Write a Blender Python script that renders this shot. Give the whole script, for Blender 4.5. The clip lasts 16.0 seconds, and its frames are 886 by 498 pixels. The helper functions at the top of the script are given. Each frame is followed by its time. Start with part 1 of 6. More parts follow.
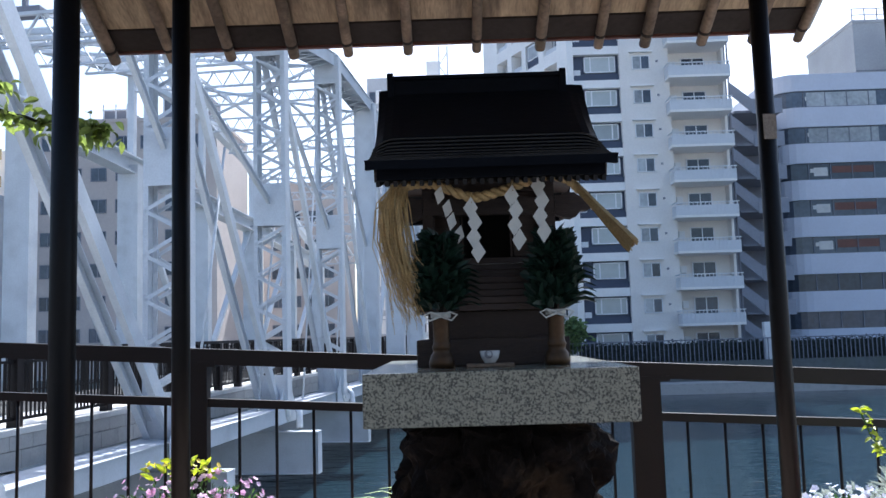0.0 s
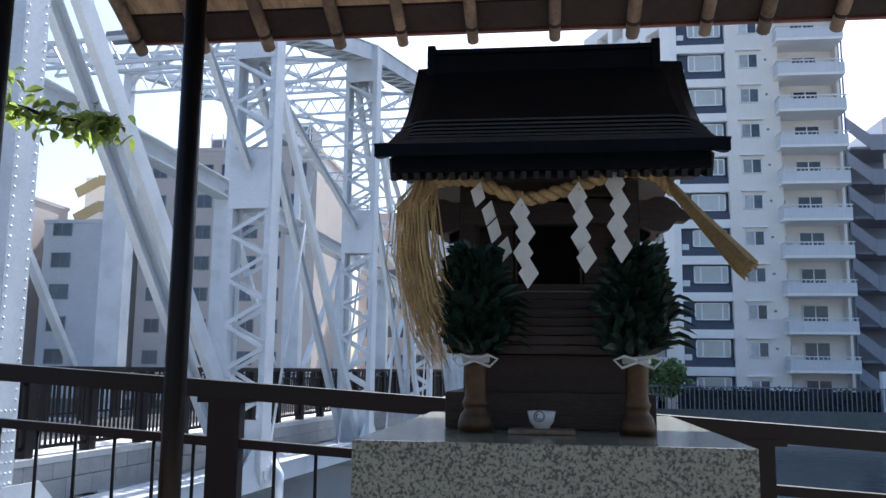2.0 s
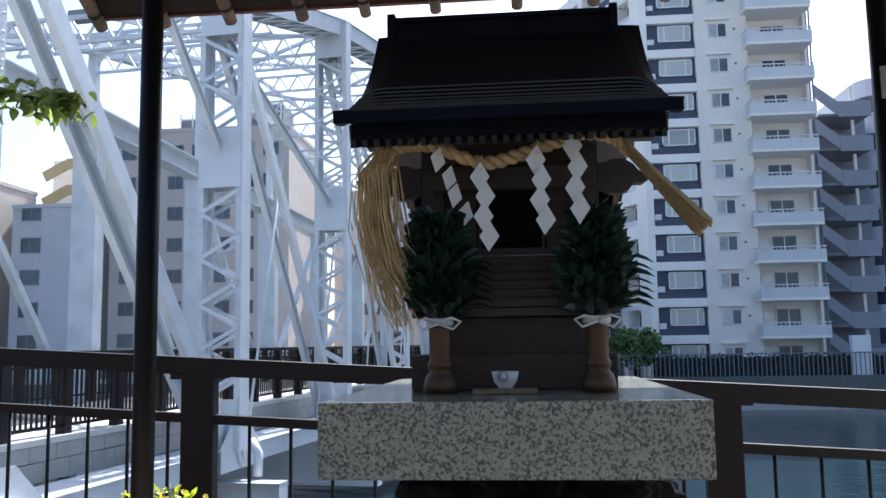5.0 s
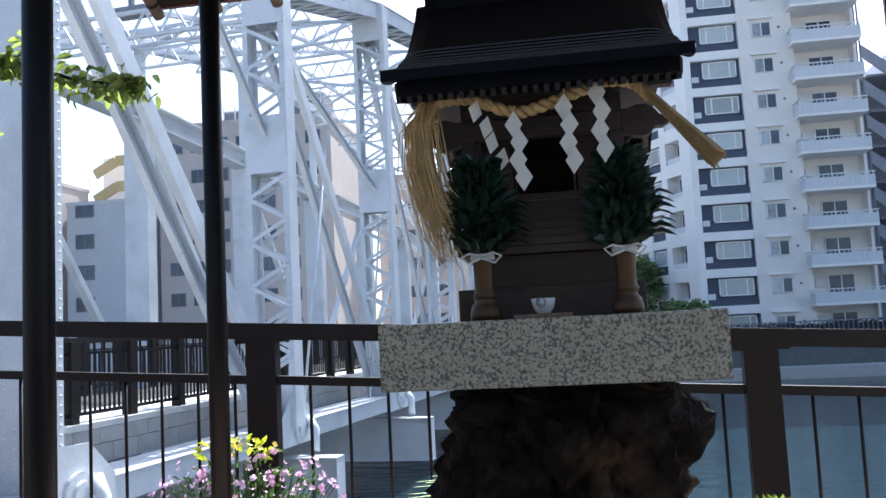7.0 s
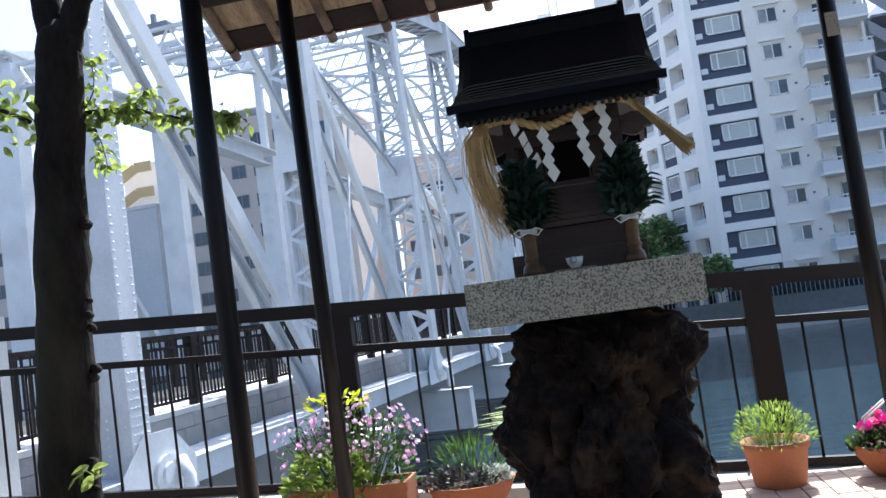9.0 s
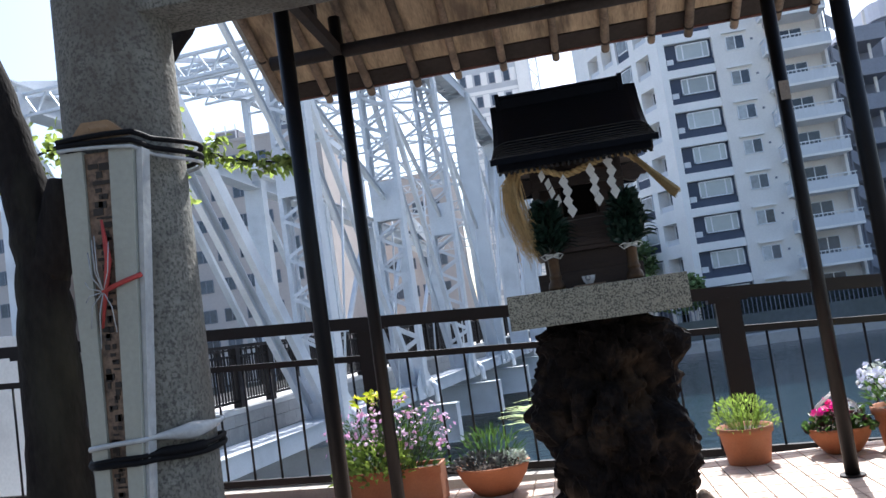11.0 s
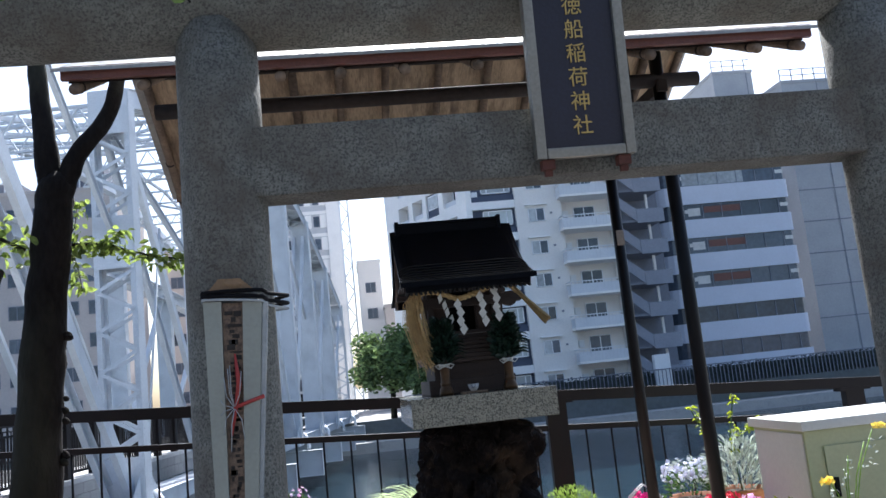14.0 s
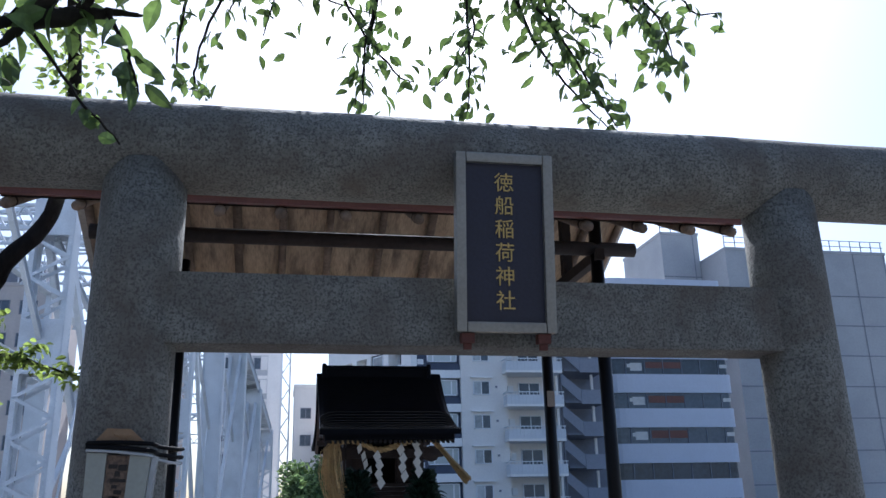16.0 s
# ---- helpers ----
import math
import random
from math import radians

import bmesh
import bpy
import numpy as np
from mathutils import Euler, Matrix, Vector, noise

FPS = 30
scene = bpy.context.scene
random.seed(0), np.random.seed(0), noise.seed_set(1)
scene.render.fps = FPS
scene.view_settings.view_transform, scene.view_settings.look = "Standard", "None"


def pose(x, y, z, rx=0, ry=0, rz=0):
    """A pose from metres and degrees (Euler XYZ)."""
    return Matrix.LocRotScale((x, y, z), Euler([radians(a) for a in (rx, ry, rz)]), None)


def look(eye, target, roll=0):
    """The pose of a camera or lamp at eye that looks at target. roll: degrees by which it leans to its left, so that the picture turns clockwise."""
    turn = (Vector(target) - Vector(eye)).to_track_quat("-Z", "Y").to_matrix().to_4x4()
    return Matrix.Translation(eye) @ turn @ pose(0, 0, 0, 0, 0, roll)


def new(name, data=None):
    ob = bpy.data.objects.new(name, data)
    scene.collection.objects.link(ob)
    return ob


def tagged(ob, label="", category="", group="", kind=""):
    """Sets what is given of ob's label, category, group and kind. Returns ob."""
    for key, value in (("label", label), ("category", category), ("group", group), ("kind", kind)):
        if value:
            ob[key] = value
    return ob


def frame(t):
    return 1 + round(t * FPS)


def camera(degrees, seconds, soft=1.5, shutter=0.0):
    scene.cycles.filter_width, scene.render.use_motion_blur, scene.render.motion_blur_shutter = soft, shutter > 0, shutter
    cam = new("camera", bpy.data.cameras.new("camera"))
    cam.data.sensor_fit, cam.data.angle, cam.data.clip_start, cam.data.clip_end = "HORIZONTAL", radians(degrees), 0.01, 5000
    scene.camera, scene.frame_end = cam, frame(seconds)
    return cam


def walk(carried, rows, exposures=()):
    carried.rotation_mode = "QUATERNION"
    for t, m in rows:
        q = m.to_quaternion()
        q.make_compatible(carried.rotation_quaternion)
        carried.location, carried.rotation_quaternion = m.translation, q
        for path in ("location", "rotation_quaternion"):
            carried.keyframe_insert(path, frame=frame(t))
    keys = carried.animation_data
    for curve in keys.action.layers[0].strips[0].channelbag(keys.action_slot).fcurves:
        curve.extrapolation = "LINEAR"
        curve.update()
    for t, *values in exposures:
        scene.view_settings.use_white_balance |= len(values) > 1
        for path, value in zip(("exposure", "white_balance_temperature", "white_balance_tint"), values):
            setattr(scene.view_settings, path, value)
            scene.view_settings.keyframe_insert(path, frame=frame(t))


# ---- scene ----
cam = camera(55.1, 16.0)
PATH = [
    (0, (0.162, -0.114, 1.468), (0.144, 1.876, 1.667), -1.7),
    (0.5, (0.198, 0.176, 1.477), (0.096, 2.162, 1.684), 0.4),
    (1, (0.288, 0.465, 1.498), (0.071, 2.441, 1.717), 0.9),
    (1.5, (0.337, 0.635, 1.517), (0.029, 2.595, 1.774), 1.4),
    (2, (0.309, 0.719, 1.509), (0.065, 2.684, 1.788), 0.7),
    (2.5, (0.284, 0.713, 1.527), (0.023, 2.667, 1.868), -0.2),
    (3, (0.29, 0.692, 1.531), (0.051, 2.642, 1.905), -1.1),
    (3.5, (0.302, 0.692, 1.523), (0.072, 2.651, 1.856), -0.8),
    (4, (0.284, 0.724, 1.511), (0.089, 2.693, 1.807), -0.8),
    (4.2, (0.311, 0.72, 1.506), (0.126, 2.692, 1.784), -0.8),
    (6.3, (0.364, 0.616, 1.395), (0.146, 2.595, 1.584), -1.4),
    (7, (0.377, 0.453, 1.332), (0.084, 2.422, 1.516), -2.9),
    (7.5, (0.298, 0.201, 1.286), (0.121, 2.189, 1.42), -5.1),
    (8, (0.288, -0.068, 1.272), (0.127, 1.925, 1.332), -6.3),
    (8.5, (0.37, -0.384, 1.245), (0.049, 1.585, 1.378), -6.9),
    (9, (0.37, -0.587, 1.269), (0.027, 1.379, 1.406), -7.8),
    (9.2, (0.314, -0.692, 1.272), (-0.035, 1.27, 1.442), -8.0),
    (11.3, (0.119, -1.819, 1.239), (-0.116, 0.159, 1.413), -8.3),
    (11.5, (0.012, -1.934, 1.223), (-0.119, 0.056, 1.365), -8.3),
    (12, (-0.096, -2.176, 1.213), (-0.1, -0.178, 1.299), -9.0),
    (12.5, (-0.105, -2.383, 1.216), (-0.093, -0.385, 1.29), -9.5),
    (13, (-0.224, -2.449, 1.265), (-0.155, -0.45, 1.276), -9.5),
    (13.3, (-0.33, -2.506, 1.308), (-0.188, -0.511, 1.282), -9.1),
    (13.5, (-0.367, -2.51, 1.324), (-0.161, -0.52, 1.313), -8.2),
    (13.8, (-0.492, -2.498, 1.394), (-0.223, -0.523, 1.559), -6.9),
    (14, (-0.464, -2.525, 1.45), (-0.232, -0.562, 1.752), -5.9),
    (14.5, (-0.414, -2.555, 1.568), (-0.132, -0.674, 2.185), -4.1),
    (15, (-0.376, -2.548, 1.575), (-0.07, -0.665, 2.179), -3.2),
    (15.5, (-0.339, -2.533, 1.565), (-0.005, -0.647, 2.14), -1.4),
    (16, (-0.358, -2.52, 1.564), (0.002, -0.645, 2.16), -1.3),
]
walk(cam, [(t, look(eye, target, roll)) for t, eye, target, roll in PATH],
     [(0.0, 1.15, 5700, 10), (1.5, 1.10, 5800, 10), (4.0, 1.08, 5800, 10), (6.5, 1.34, 5850, 10), (9.0, 1.38, 5850, 10), (12.0, 1.14, 5970, 10), (13.5, 1.13, 5970, 10), (14.0, 1.11, 5800, 10), (14.5, 0.96, 5450, 11), (15.0, 0.68, 5400, 12), (16.0, 0.71, 5400, 12)])
SKY_STRENGTH = 0.11
world = bpy.data.worlds.new("world")
scene.world = world
world.use_nodes = True
wn = world.node_tree.nodes
sky = wn.new("ShaderNodeTexSky")
sky.sky_type, sky.sun_disc = "NISHITA", False
SUN_EL, SUN_AZ = 49.0, 10.6      # azimuth from +y towards +x
sky.sun_elevation, sky.sun_rotation = radians(SUN_EL), radians(SUN_AZ)
sky.air_density, sky.dust_density = 1.0, 2.5
world.node_tree.links.new(sky.outputs["Color"], wn["Background"].inputs["Color"])
wn["Background"].inputs["Strength"].default_value = SKY_STRENGTH
sun_data = bpy.data.lights.new("sun", "SUN")
sun_data.energy, sun_data.angle, sun_data.color = 4.6, radians(0.53), (1.0, 0.95, 0.88)
sun = new("sun", sun_data)
sun.matrix_world = look((0, 0, 0), (-math.cos(radians(SUN_EL)) * math.sin(radians(SUN_AZ)),
                                    -math.cos(radians(SUN_EL)) * math.cos(radians(SUN_AZ)), -math.sin(radians(SUN_EL))))

# ---- materials ----


def mat(name, col, rough=0.6, metal=0.0, var=0.18, scale=6.0, fine=80.0, bump=0.15, stain=None, stain_amt=0.5, stain_scale=2.0, stretch=(1, 1, 1), rand=0.0, spec=0.5, coat=0.0):
    """A node material: two scales of tone, optional stains, fine relief."""
    m = bpy.data.materials.new(name)
    m.use_nodes = True
    n, l = m.node_tree.nodes, m.node_tree.links
    b = n["Principled BSDF"]
    b.inputs["Roughness"].default_value = rough
    b.inputs["Metallic"].default_value = metal
    b.inputs["Specular IOR Level"].default_value = spec
    b.inputs["Coat Weight"].default_value = coat
    tc = n.new("ShaderNodeTexCoord")
    mp = n.new("ShaderNodeMapping")
    mp.inputs["Scale"].default_value = stretch
    l.new(tc.outputs["Object"], mp.inputs["Vector"])
    oi = n.new("ShaderNodeObjectInfo")
    off = n.new("ShaderNodeMath")
    off.operation = "MULTIPLY"
    off.inputs[1].default_value = 37.0
    l.new(oi.outputs["Random"], off.inputs[0])
    l.new(off.outputs[0], mp.inputs["Location"])
    big = n.new("ShaderNodeTexNoise")
    big.inputs["Scale"].default_value, big.inputs["Detail"].default_value = scale, 5
    small = n.new("ShaderNodeTexNoise")
    small.inputs["Scale"].default_value, small.inputs["Detail"].default_value = fine, 3
    for t in (big, small):
        l.new(mp.outputs[0], t.inputs["Vector"])
    add = n.new("ShaderNodeMath")
    add.operation = "ADD"
    l.new(big.outputs["Fac"], add.inputs[0])
    l.new(small.outputs["Fac"], add.inputs[1])
    rng = n.new("ShaderNodeMapRange")
    rng.inputs["From Min"].default_value, rng.inputs["From Max"].default_value = 0.65, 1.35
    rng.inputs["To Min"].default_value, rng.inputs["To Max"].default_value = 1 - var, 1 + var
    l.new(add.outputs[0], rng.inputs["Value"])
    val = rng.outputs[0]
    if rand:
        rr = n.new("ShaderNodeMapRange")
        rr.inputs["To Min"].default_value, rr.inputs["To Max"].default_value = 1 - rand, 1 + rand
        l.new(oi.outputs["Random"], rr.inputs["Value"])
        mu = n.new("ShaderNodeMath")
        mu.operation = "MULTIPLY"
        l.new(val, mu.inputs[0])
        l.new(rr.outputs[0], mu.inputs[1])
        val = mu.outputs[0]
    hsv = n.new("ShaderNodeHueSaturation")
    hsv.inputs["Color"].default_value = (*col, 1)
    l.new(val, hsv.inputs["Value"])
    out = hsv.outputs["Color"]
    if stain:
        sn = n.new("ShaderNodeTexNoise")
        sn.inputs["Scale"].default_value, sn.inputs["Detail"].default_value = stain_scale, 6
        l.new(mp.outputs[0], sn.inputs["Vector"])
        sr = n.new("ShaderNodeMapRange")
        sr.inputs["From Min"].default_value, sr.inputs["From Max"].default_value = 0.5, 0.68
        sr.inputs["To Max"].default_value = stain_amt
        l.new(sn.outputs["Fac"], sr.inputs["Value"])
        mx = n.new("ShaderNodeMixRGB")
        mx.inputs["Color2"].default_value = (*stain, 1)
        l.new(out, mx.inputs["Color1"])
        l.new(sr.outputs[0], mx.inputs["Fac"])
        out = mx.outputs[0]
    l.new(out, b.inputs["Base Color"])
    if bump:
        bp = n.new("ShaderNodeBump")
        bp.inputs["Strength"].default_value, bp.inputs["Distance"].default_value = bump, 0.01
        l.new(add.outputs[0], bp.inputs["Height"])
        l.new(bp.outputs[0], b.inputs["Normal"])
    return m


def granite(name, light, dark, scale, rough, cut=0.46):
    m = mat(name, light, rough, var=0.12 if rough < 0.4 else 0.32, scale=3 if rough < 0.4 else 11, fine=60, bump=0.08 if rough < 0.4 else 0.4)
    n, l = m.node_tree.nodes, m.node_tree.links
    b = n["Principled BSDF"]
    src = b.inputs["Base Color"].links[0].from_socket
    tc = n.new("ShaderNodeTexCoord")
    sp = n.new("ShaderNodeTexNoise")
    sp.inputs["Scale"].default_value, sp.inputs["Detail"].default_value, sp.inputs["Roughness"].default_value = scale, 5, 0.65
    l.new(tc.outputs["Object"], sp.inputs["Vector"])
    r = n.new("ShaderNodeMapRange")
    r.inputs["From Min"].default_value, r.inputs["From Max"].default_value = cut - 0.06, cut + (0.055 if rough < 0.4 else 0.075)
    r.inputs["To Min"].default_value, r.inputs["To Max"].default_value = (0.9 if rough < 0.4 else 0.8), 0.0
    l.new(sp.outputs["Fac"], r.inputs["Value"])
    mx = n.new("ShaderNodeMixRGB")
    mx.inputs["Color2"].default_value = (*dark, 1)
    l.new(r.outputs[0], mx.inputs["Fac"])
    l.new(src, mx.inputs["Color1"])
    l.new(mx.outputs[0], b.inputs["Base Color"])
    if rough > 0.5:
        st = n.new("ShaderNodeTexNoise")
        st.inputs["Scale"].default_value, st.inputs["Detail"].default_value, st.inputs["Distortion"].default_value = 2.6, 7, 1.2
        l.new(tc.outputs["Object"], st.inputs["Vector"])
        sr = n.new("ShaderNodeMapRange")
        sr.inputs["From Min"].default_value, sr.inputs["From Max"].default_value, sr.inputs["To Max"].default_value = 0.42, 0.66, 0.75
        l.new(st.outputs["Fac"], sr.inputs["Value"])
        m2 = n.new("ShaderNodeMixRGB")
        m2.inputs["Color2"].default_value = (0.10, 0.082, 0.062, 1)
        l.new(sr.outputs[0], m2.inputs["Fac"])
        l.new(mx.outputs[0], m2.inputs["Color1"])
        l.new(m2.outputs[0], b.inputs["Base Color"])
    return m


M_SLAB = granite("polished_granite", (0.315, 0.305, 0.235), (0.045, 0.046, 0.04), 150, 0.16, 0.475)
M_TORII = granite("weathered_granite", (0.194, 0.192, 0.163), (0.045, 0.043, 0.039), 120, 0.85, 0.455)
M_ROCK = mat("dark_lava_rock", (0.0105, 0.0085, 0.0078), 0.9, spec=0.12, var=0.55, scale=7, fine=45, bump=1.0, stain=(0.085, 0.058, 0.036), stain_amt=0.55, stain_scale=4.6)
M_TILE = mat("floor_tile", (0.52, 0.39, 0.31), 0.55, var=0.14, scale=9, fine=90, bump=0.1, rand=0.12)
M_GROUT = mat("grout", (0.29, 0.215, 0.175), 0.95)
M_RISERBED = mat("dark_riser_joint", (0.06, 0.045, 0.038), 0.95)
# darker brown than the floor tile: the front's shade is in this colour
M_RISER = mat("shaded_brown_riser_tile", (0.17, 0.115, 0.088), 0.5, var=0.2, scale=7, fine=80, bump=0.12, rand=0.22)
M_TAN = mat("tan_fieldstone", (0.22, 0.16, 0.115), 0.9, var=0.35, scale=9, bump=0.6)
M_IRON = mat("dark_brown_painted_steel", (0.0035, 0.0038, 0.0052), 0.45, spec=0.22, var=0.25, scale=4, fine=60, bump=0.08)
M_RAIL = mat("brown_rail_paint", (0.0115, 0.0085, 0.0085), 0.42, spec=0.24, var=0.2, scale=3, fine=70, bump=0.06)
M_WOOD = mat("aged_dark_wood", (0.036, 0.023, 0.018), 0.6, var=0.4, scale=5, fine=40, bump=0.3, stretch=(1, 1, 6))
M_WOODX = mat("aged_dark_wood_along", (0.055, 0.033, 0.024), 0.5, var=0.4, scale=5, fine=40, bump=0.3, stretch=(0.3, 6, 6))
M_DARK = mat("dark_shade", (0.012, 0.01, 0.009), 0.8)
M_COPPER = mat("blackened_copper_roof", (0.005, 0.0062, 0.0095), 0.5, 0.0, spec=0.06, var=0.3, scale=6, fine=40, bump=0.1)
M_SHEET = mat("glossy_black_sheet", (0.005, 0.0062, 0.0095), 0.19, 0.0, spec=0.4, var=0.3, scale=6, fine=40, bump=0.05)
M_STRAW = mat("rice_straw", (0.46, 0.32, 0.14), 0.75, var=0.35, scale=20, fine=150, bump=0.4, rand=0.25)
M_PAPER = mat("white_paper", (0.66, 0.65, 0.59), 0.8, var=0.05, scale=10, fine=100, bump=0.03)
M_BRASS = mat("bronze_vase", (0.085, 0.048, 0.023), 0.42, 0.6, var=0.25, scale=10, fine=60, bump=0.06)
M_CERAMIC = mat("white_porcelain", (0.60, 0.61, 0.60), 0.18, var=0.04, bump=0.0)
M_SAKAKI = mat("dark_glossy_leaf", (0.013, 0.034, 0.021), 0.42, var=0.35, scale=15, fine=60, bump=0.1)
M_BARK = mat("dark_bark", (0.015, 0.0125, 0.011), 0.95, spec=0.15, var=0.45, scale=7, fine=35, bump=1.0, stretch=(1, 1, 0.4), stain=(0.065, 0.065, 0.045), stain_amt=0.5)
M_BOARD = mat("weathered_ceiling_board", (0.34, 0.255, 0.165), 0.75, var=0.4, scale=5, fine=30, bump=0.2, stretch=(3, 0.5, 1), stain=(0.075, 0.05, 0.035), stain_amt=0.8, stain_scale=3.2)
M_LOG = mat("peeled_log", (0.18, 0.13, 0.092), 0.65, spec=0.3, stain=(0.05, 0.035, 0.025), stain_amt=0.6, stain_scale=5, var=0.45, scale=6, fine=40, bump=0.2, rand=0.25)
M_BEAM = mat("smoky_beam", (0.026, 0.019, 0.016), 0.7, spec=0.25, var=0.35, scale=5, fine=30, bump=0.25)
M_TIN = mat("weathered_roof_sheet", (0.34, 0.33, 0.31), 0.45, 0.3, var=0.2, scale=3, fine=40, bump=0.1)
M_REDBROWN = mat("red_brown_fascia", (0.14, 0.05, 0.035), 0.5, var=0.25)
M_BRIDGE = mat("pale_blue_grey_bridge_paint", (0.61, 0.64, 0.672), 0.36, var=0.1, scale=1.5, fine=25, bump=0.05, stain=(0.38, 0.40, 0.42), stain_amt=0.35, stain_scale=1.3)
M_CONC = mat("concrete", (0.42, 0.41, 0.39), 0.85, var=0.15, scale=2, fine=30, bump=0.2, stain=(0.25, 0.24, 0.23), stain_amt=0.5)
M_CONCW = mat("pale_concrete", (0.62, 0.61, 0.58), 0.8, var=0.1, scale=1.5, fine=30, bump=0.15, stain=(0.4, 0.39, 0.37), stain_amt=0.4)
M_ASPHALT = mat("asphalt", (0.05, 0.05, 0.05), 0.9, var=0.2, scale=3, fine=120, bump=0.4)
M_SOIL = mat("dark_soil", (0.05, 0.034, 0.024), 1.0, var=0.5, scale=10, fine=60, bump=1.0, stain=(0.12, 0.075, 0.045), stain_amt=0.6, stain_scale=8)
M_TERRA = mat("terracotta", (0.34, 0.125, 0.055), 0.8, var=0.15, scale=6, fine=70, bump=0.15, rand=0.12, stain=(0.45, 0.26, 0.17), stain_amt=0.3)
M_APT = mat("grey_wall_tile", (0.775, 0.74, 0.695), 0.75, var=0.06, scale=0.6, fine=8, bump=0.05)
M_APTW = mat("pale_wall_tile", (0.86, 0.84, 0.81), 0.75, var=0.06, scale=0.6, fine=8, bump=0.05)
M_NAVY = mat("navy_wall_tile", (0.055, 0.07, 0.11), 0.6, var=0.12, scale=0.8, fine=8, bump=0.05)
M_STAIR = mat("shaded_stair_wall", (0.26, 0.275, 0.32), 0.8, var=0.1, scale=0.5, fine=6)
M_FRAME = mat("white_window_frame", (0.75, 0.76, 0.77), 0.5, var=0.04)
M_BALC = mat("balcony_panel", (0.66, 0.67, 0.69), 0.55, var=0.06, scale=1, fine=10)
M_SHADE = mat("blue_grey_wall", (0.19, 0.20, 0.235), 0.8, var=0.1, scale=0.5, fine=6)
M_OFFICE = mat("office_band", (0.55, 0.58, 0.66), 0.5, var=0.05, scale=0.5, fine=5)
M_TOWER = mat("grey_scaffold_sheet", (0.35, 0.36, 0.37), 0.7, var=0.1, scale=0.4, fine=5, stain=(0.28, 0.29, 0.31), stain_amt=0.5, stain_scale=0.15)
M_BEIGE = mat("beige_wall", (0.50, 0.445, 0.41), 0.8, var=0.08, scale=0.4, fine=5)
M_YELLOW = mat("ochre_stair_wall", (0.45, 0.35, 0.18), 0.8, var=0.08)
M_CREAM = mat("cream_steel", (0.43, 0.46, 0.27), 0.5, var=0.08, scale=2, fine=40, bump=0.03)
M_CREAMTOP = mat("pale_grey_steel", (0.60, 0.61, 0.56), 0.5, var=0.06, scale=2, fine=40)
M_BLACK = mat("black_cord", (0.007, 0.007, 0.008), 0.7, spec=0.12)
M_WHITEP = mat("white_plastic", (0.33, 0.345, 0.295), 0.3, var=0.08, scale=5)
M_PLASTICWRAP = mat("cloudy_plastic_wrap", (0.42, 0.44, 0.44), 0.18, var=0.15, scale=9, fine=60, bump=0.3)
M_KRAFT = mat("kraft_card", (0.30, 0.19, 0.10), 0.8, var=0.15)
M_BAMBOO = mat("speckled_strip", (0.15, 0.10, 0.065), 0.6, var=0.6, scale=45, fine=120, stain=(0.025, 0.018, 0.015), stain_amt=0.8, stain_scale=38)
M_INK = mat("faded_ink", (0.03, 0.025, 0.02), 0.8)
M_REDS = mat("red_ribbon", (0.42, 0.05, 0.04), 0.6)
M_GOLD = mat("gold_leaf_lettering", (0.55, 0.40, 0.14), 0.45, 0.6, var=0.15)
M_PLAQUE = mat("blue_black_lacquer", (0.016, 0.018, 0.034), 0.35, var=0.2)
M_ZINC = mat("dull_metal_frame", (0.30, 0.29, 0.25), 0.45, 0.7, var=0.15)
M_RUST = mat("rusty_bracket", (0.10, 0.035, 0.024), 0.8, var=0.3)
M_ORANGE = mat("orange_cone_plastic", (0.80, 0.10, 0.02), 0.5, var=0.08)
M_CONEW = mat("cone_white_band", (0.62, 0.60, 0.58), 0.5)
M_STONE = mat("grey_fieldstone", (0.24, 0.21, 0.18), 0.85, var=0.3, scale=6, bump=0.5)
M_KERB = mat("pale_kerb_stone", (0.36, 0.32, 0.27), 0.8, var=0.15, rand=0.1)
# dark grey for the added walls that limit fill light
M_CLAD = mat("light_block_grey", (0.118, 0.118, 0.122), 0.85, var=0.25, scale=1.0, fine=20, bump=0.2)
M_FORE = mat("dark_paving", (0.155, 0.158, 0.163), 0.9, var=0.2, scale=2, fine=40, bump=0.2)
M_PLASTIC = mat("black_plastic_pot", (0.02, 0.02, 0.02), 0.5)
M_BELL = mat("grey_green_bank", (0.11, 0.12, 0.12), 0.9, var=0.2, scale=0.3, fine=3, stain=(0.1, 0.11, 0.09), stain_amt=0.6, stain_scale=0.4)


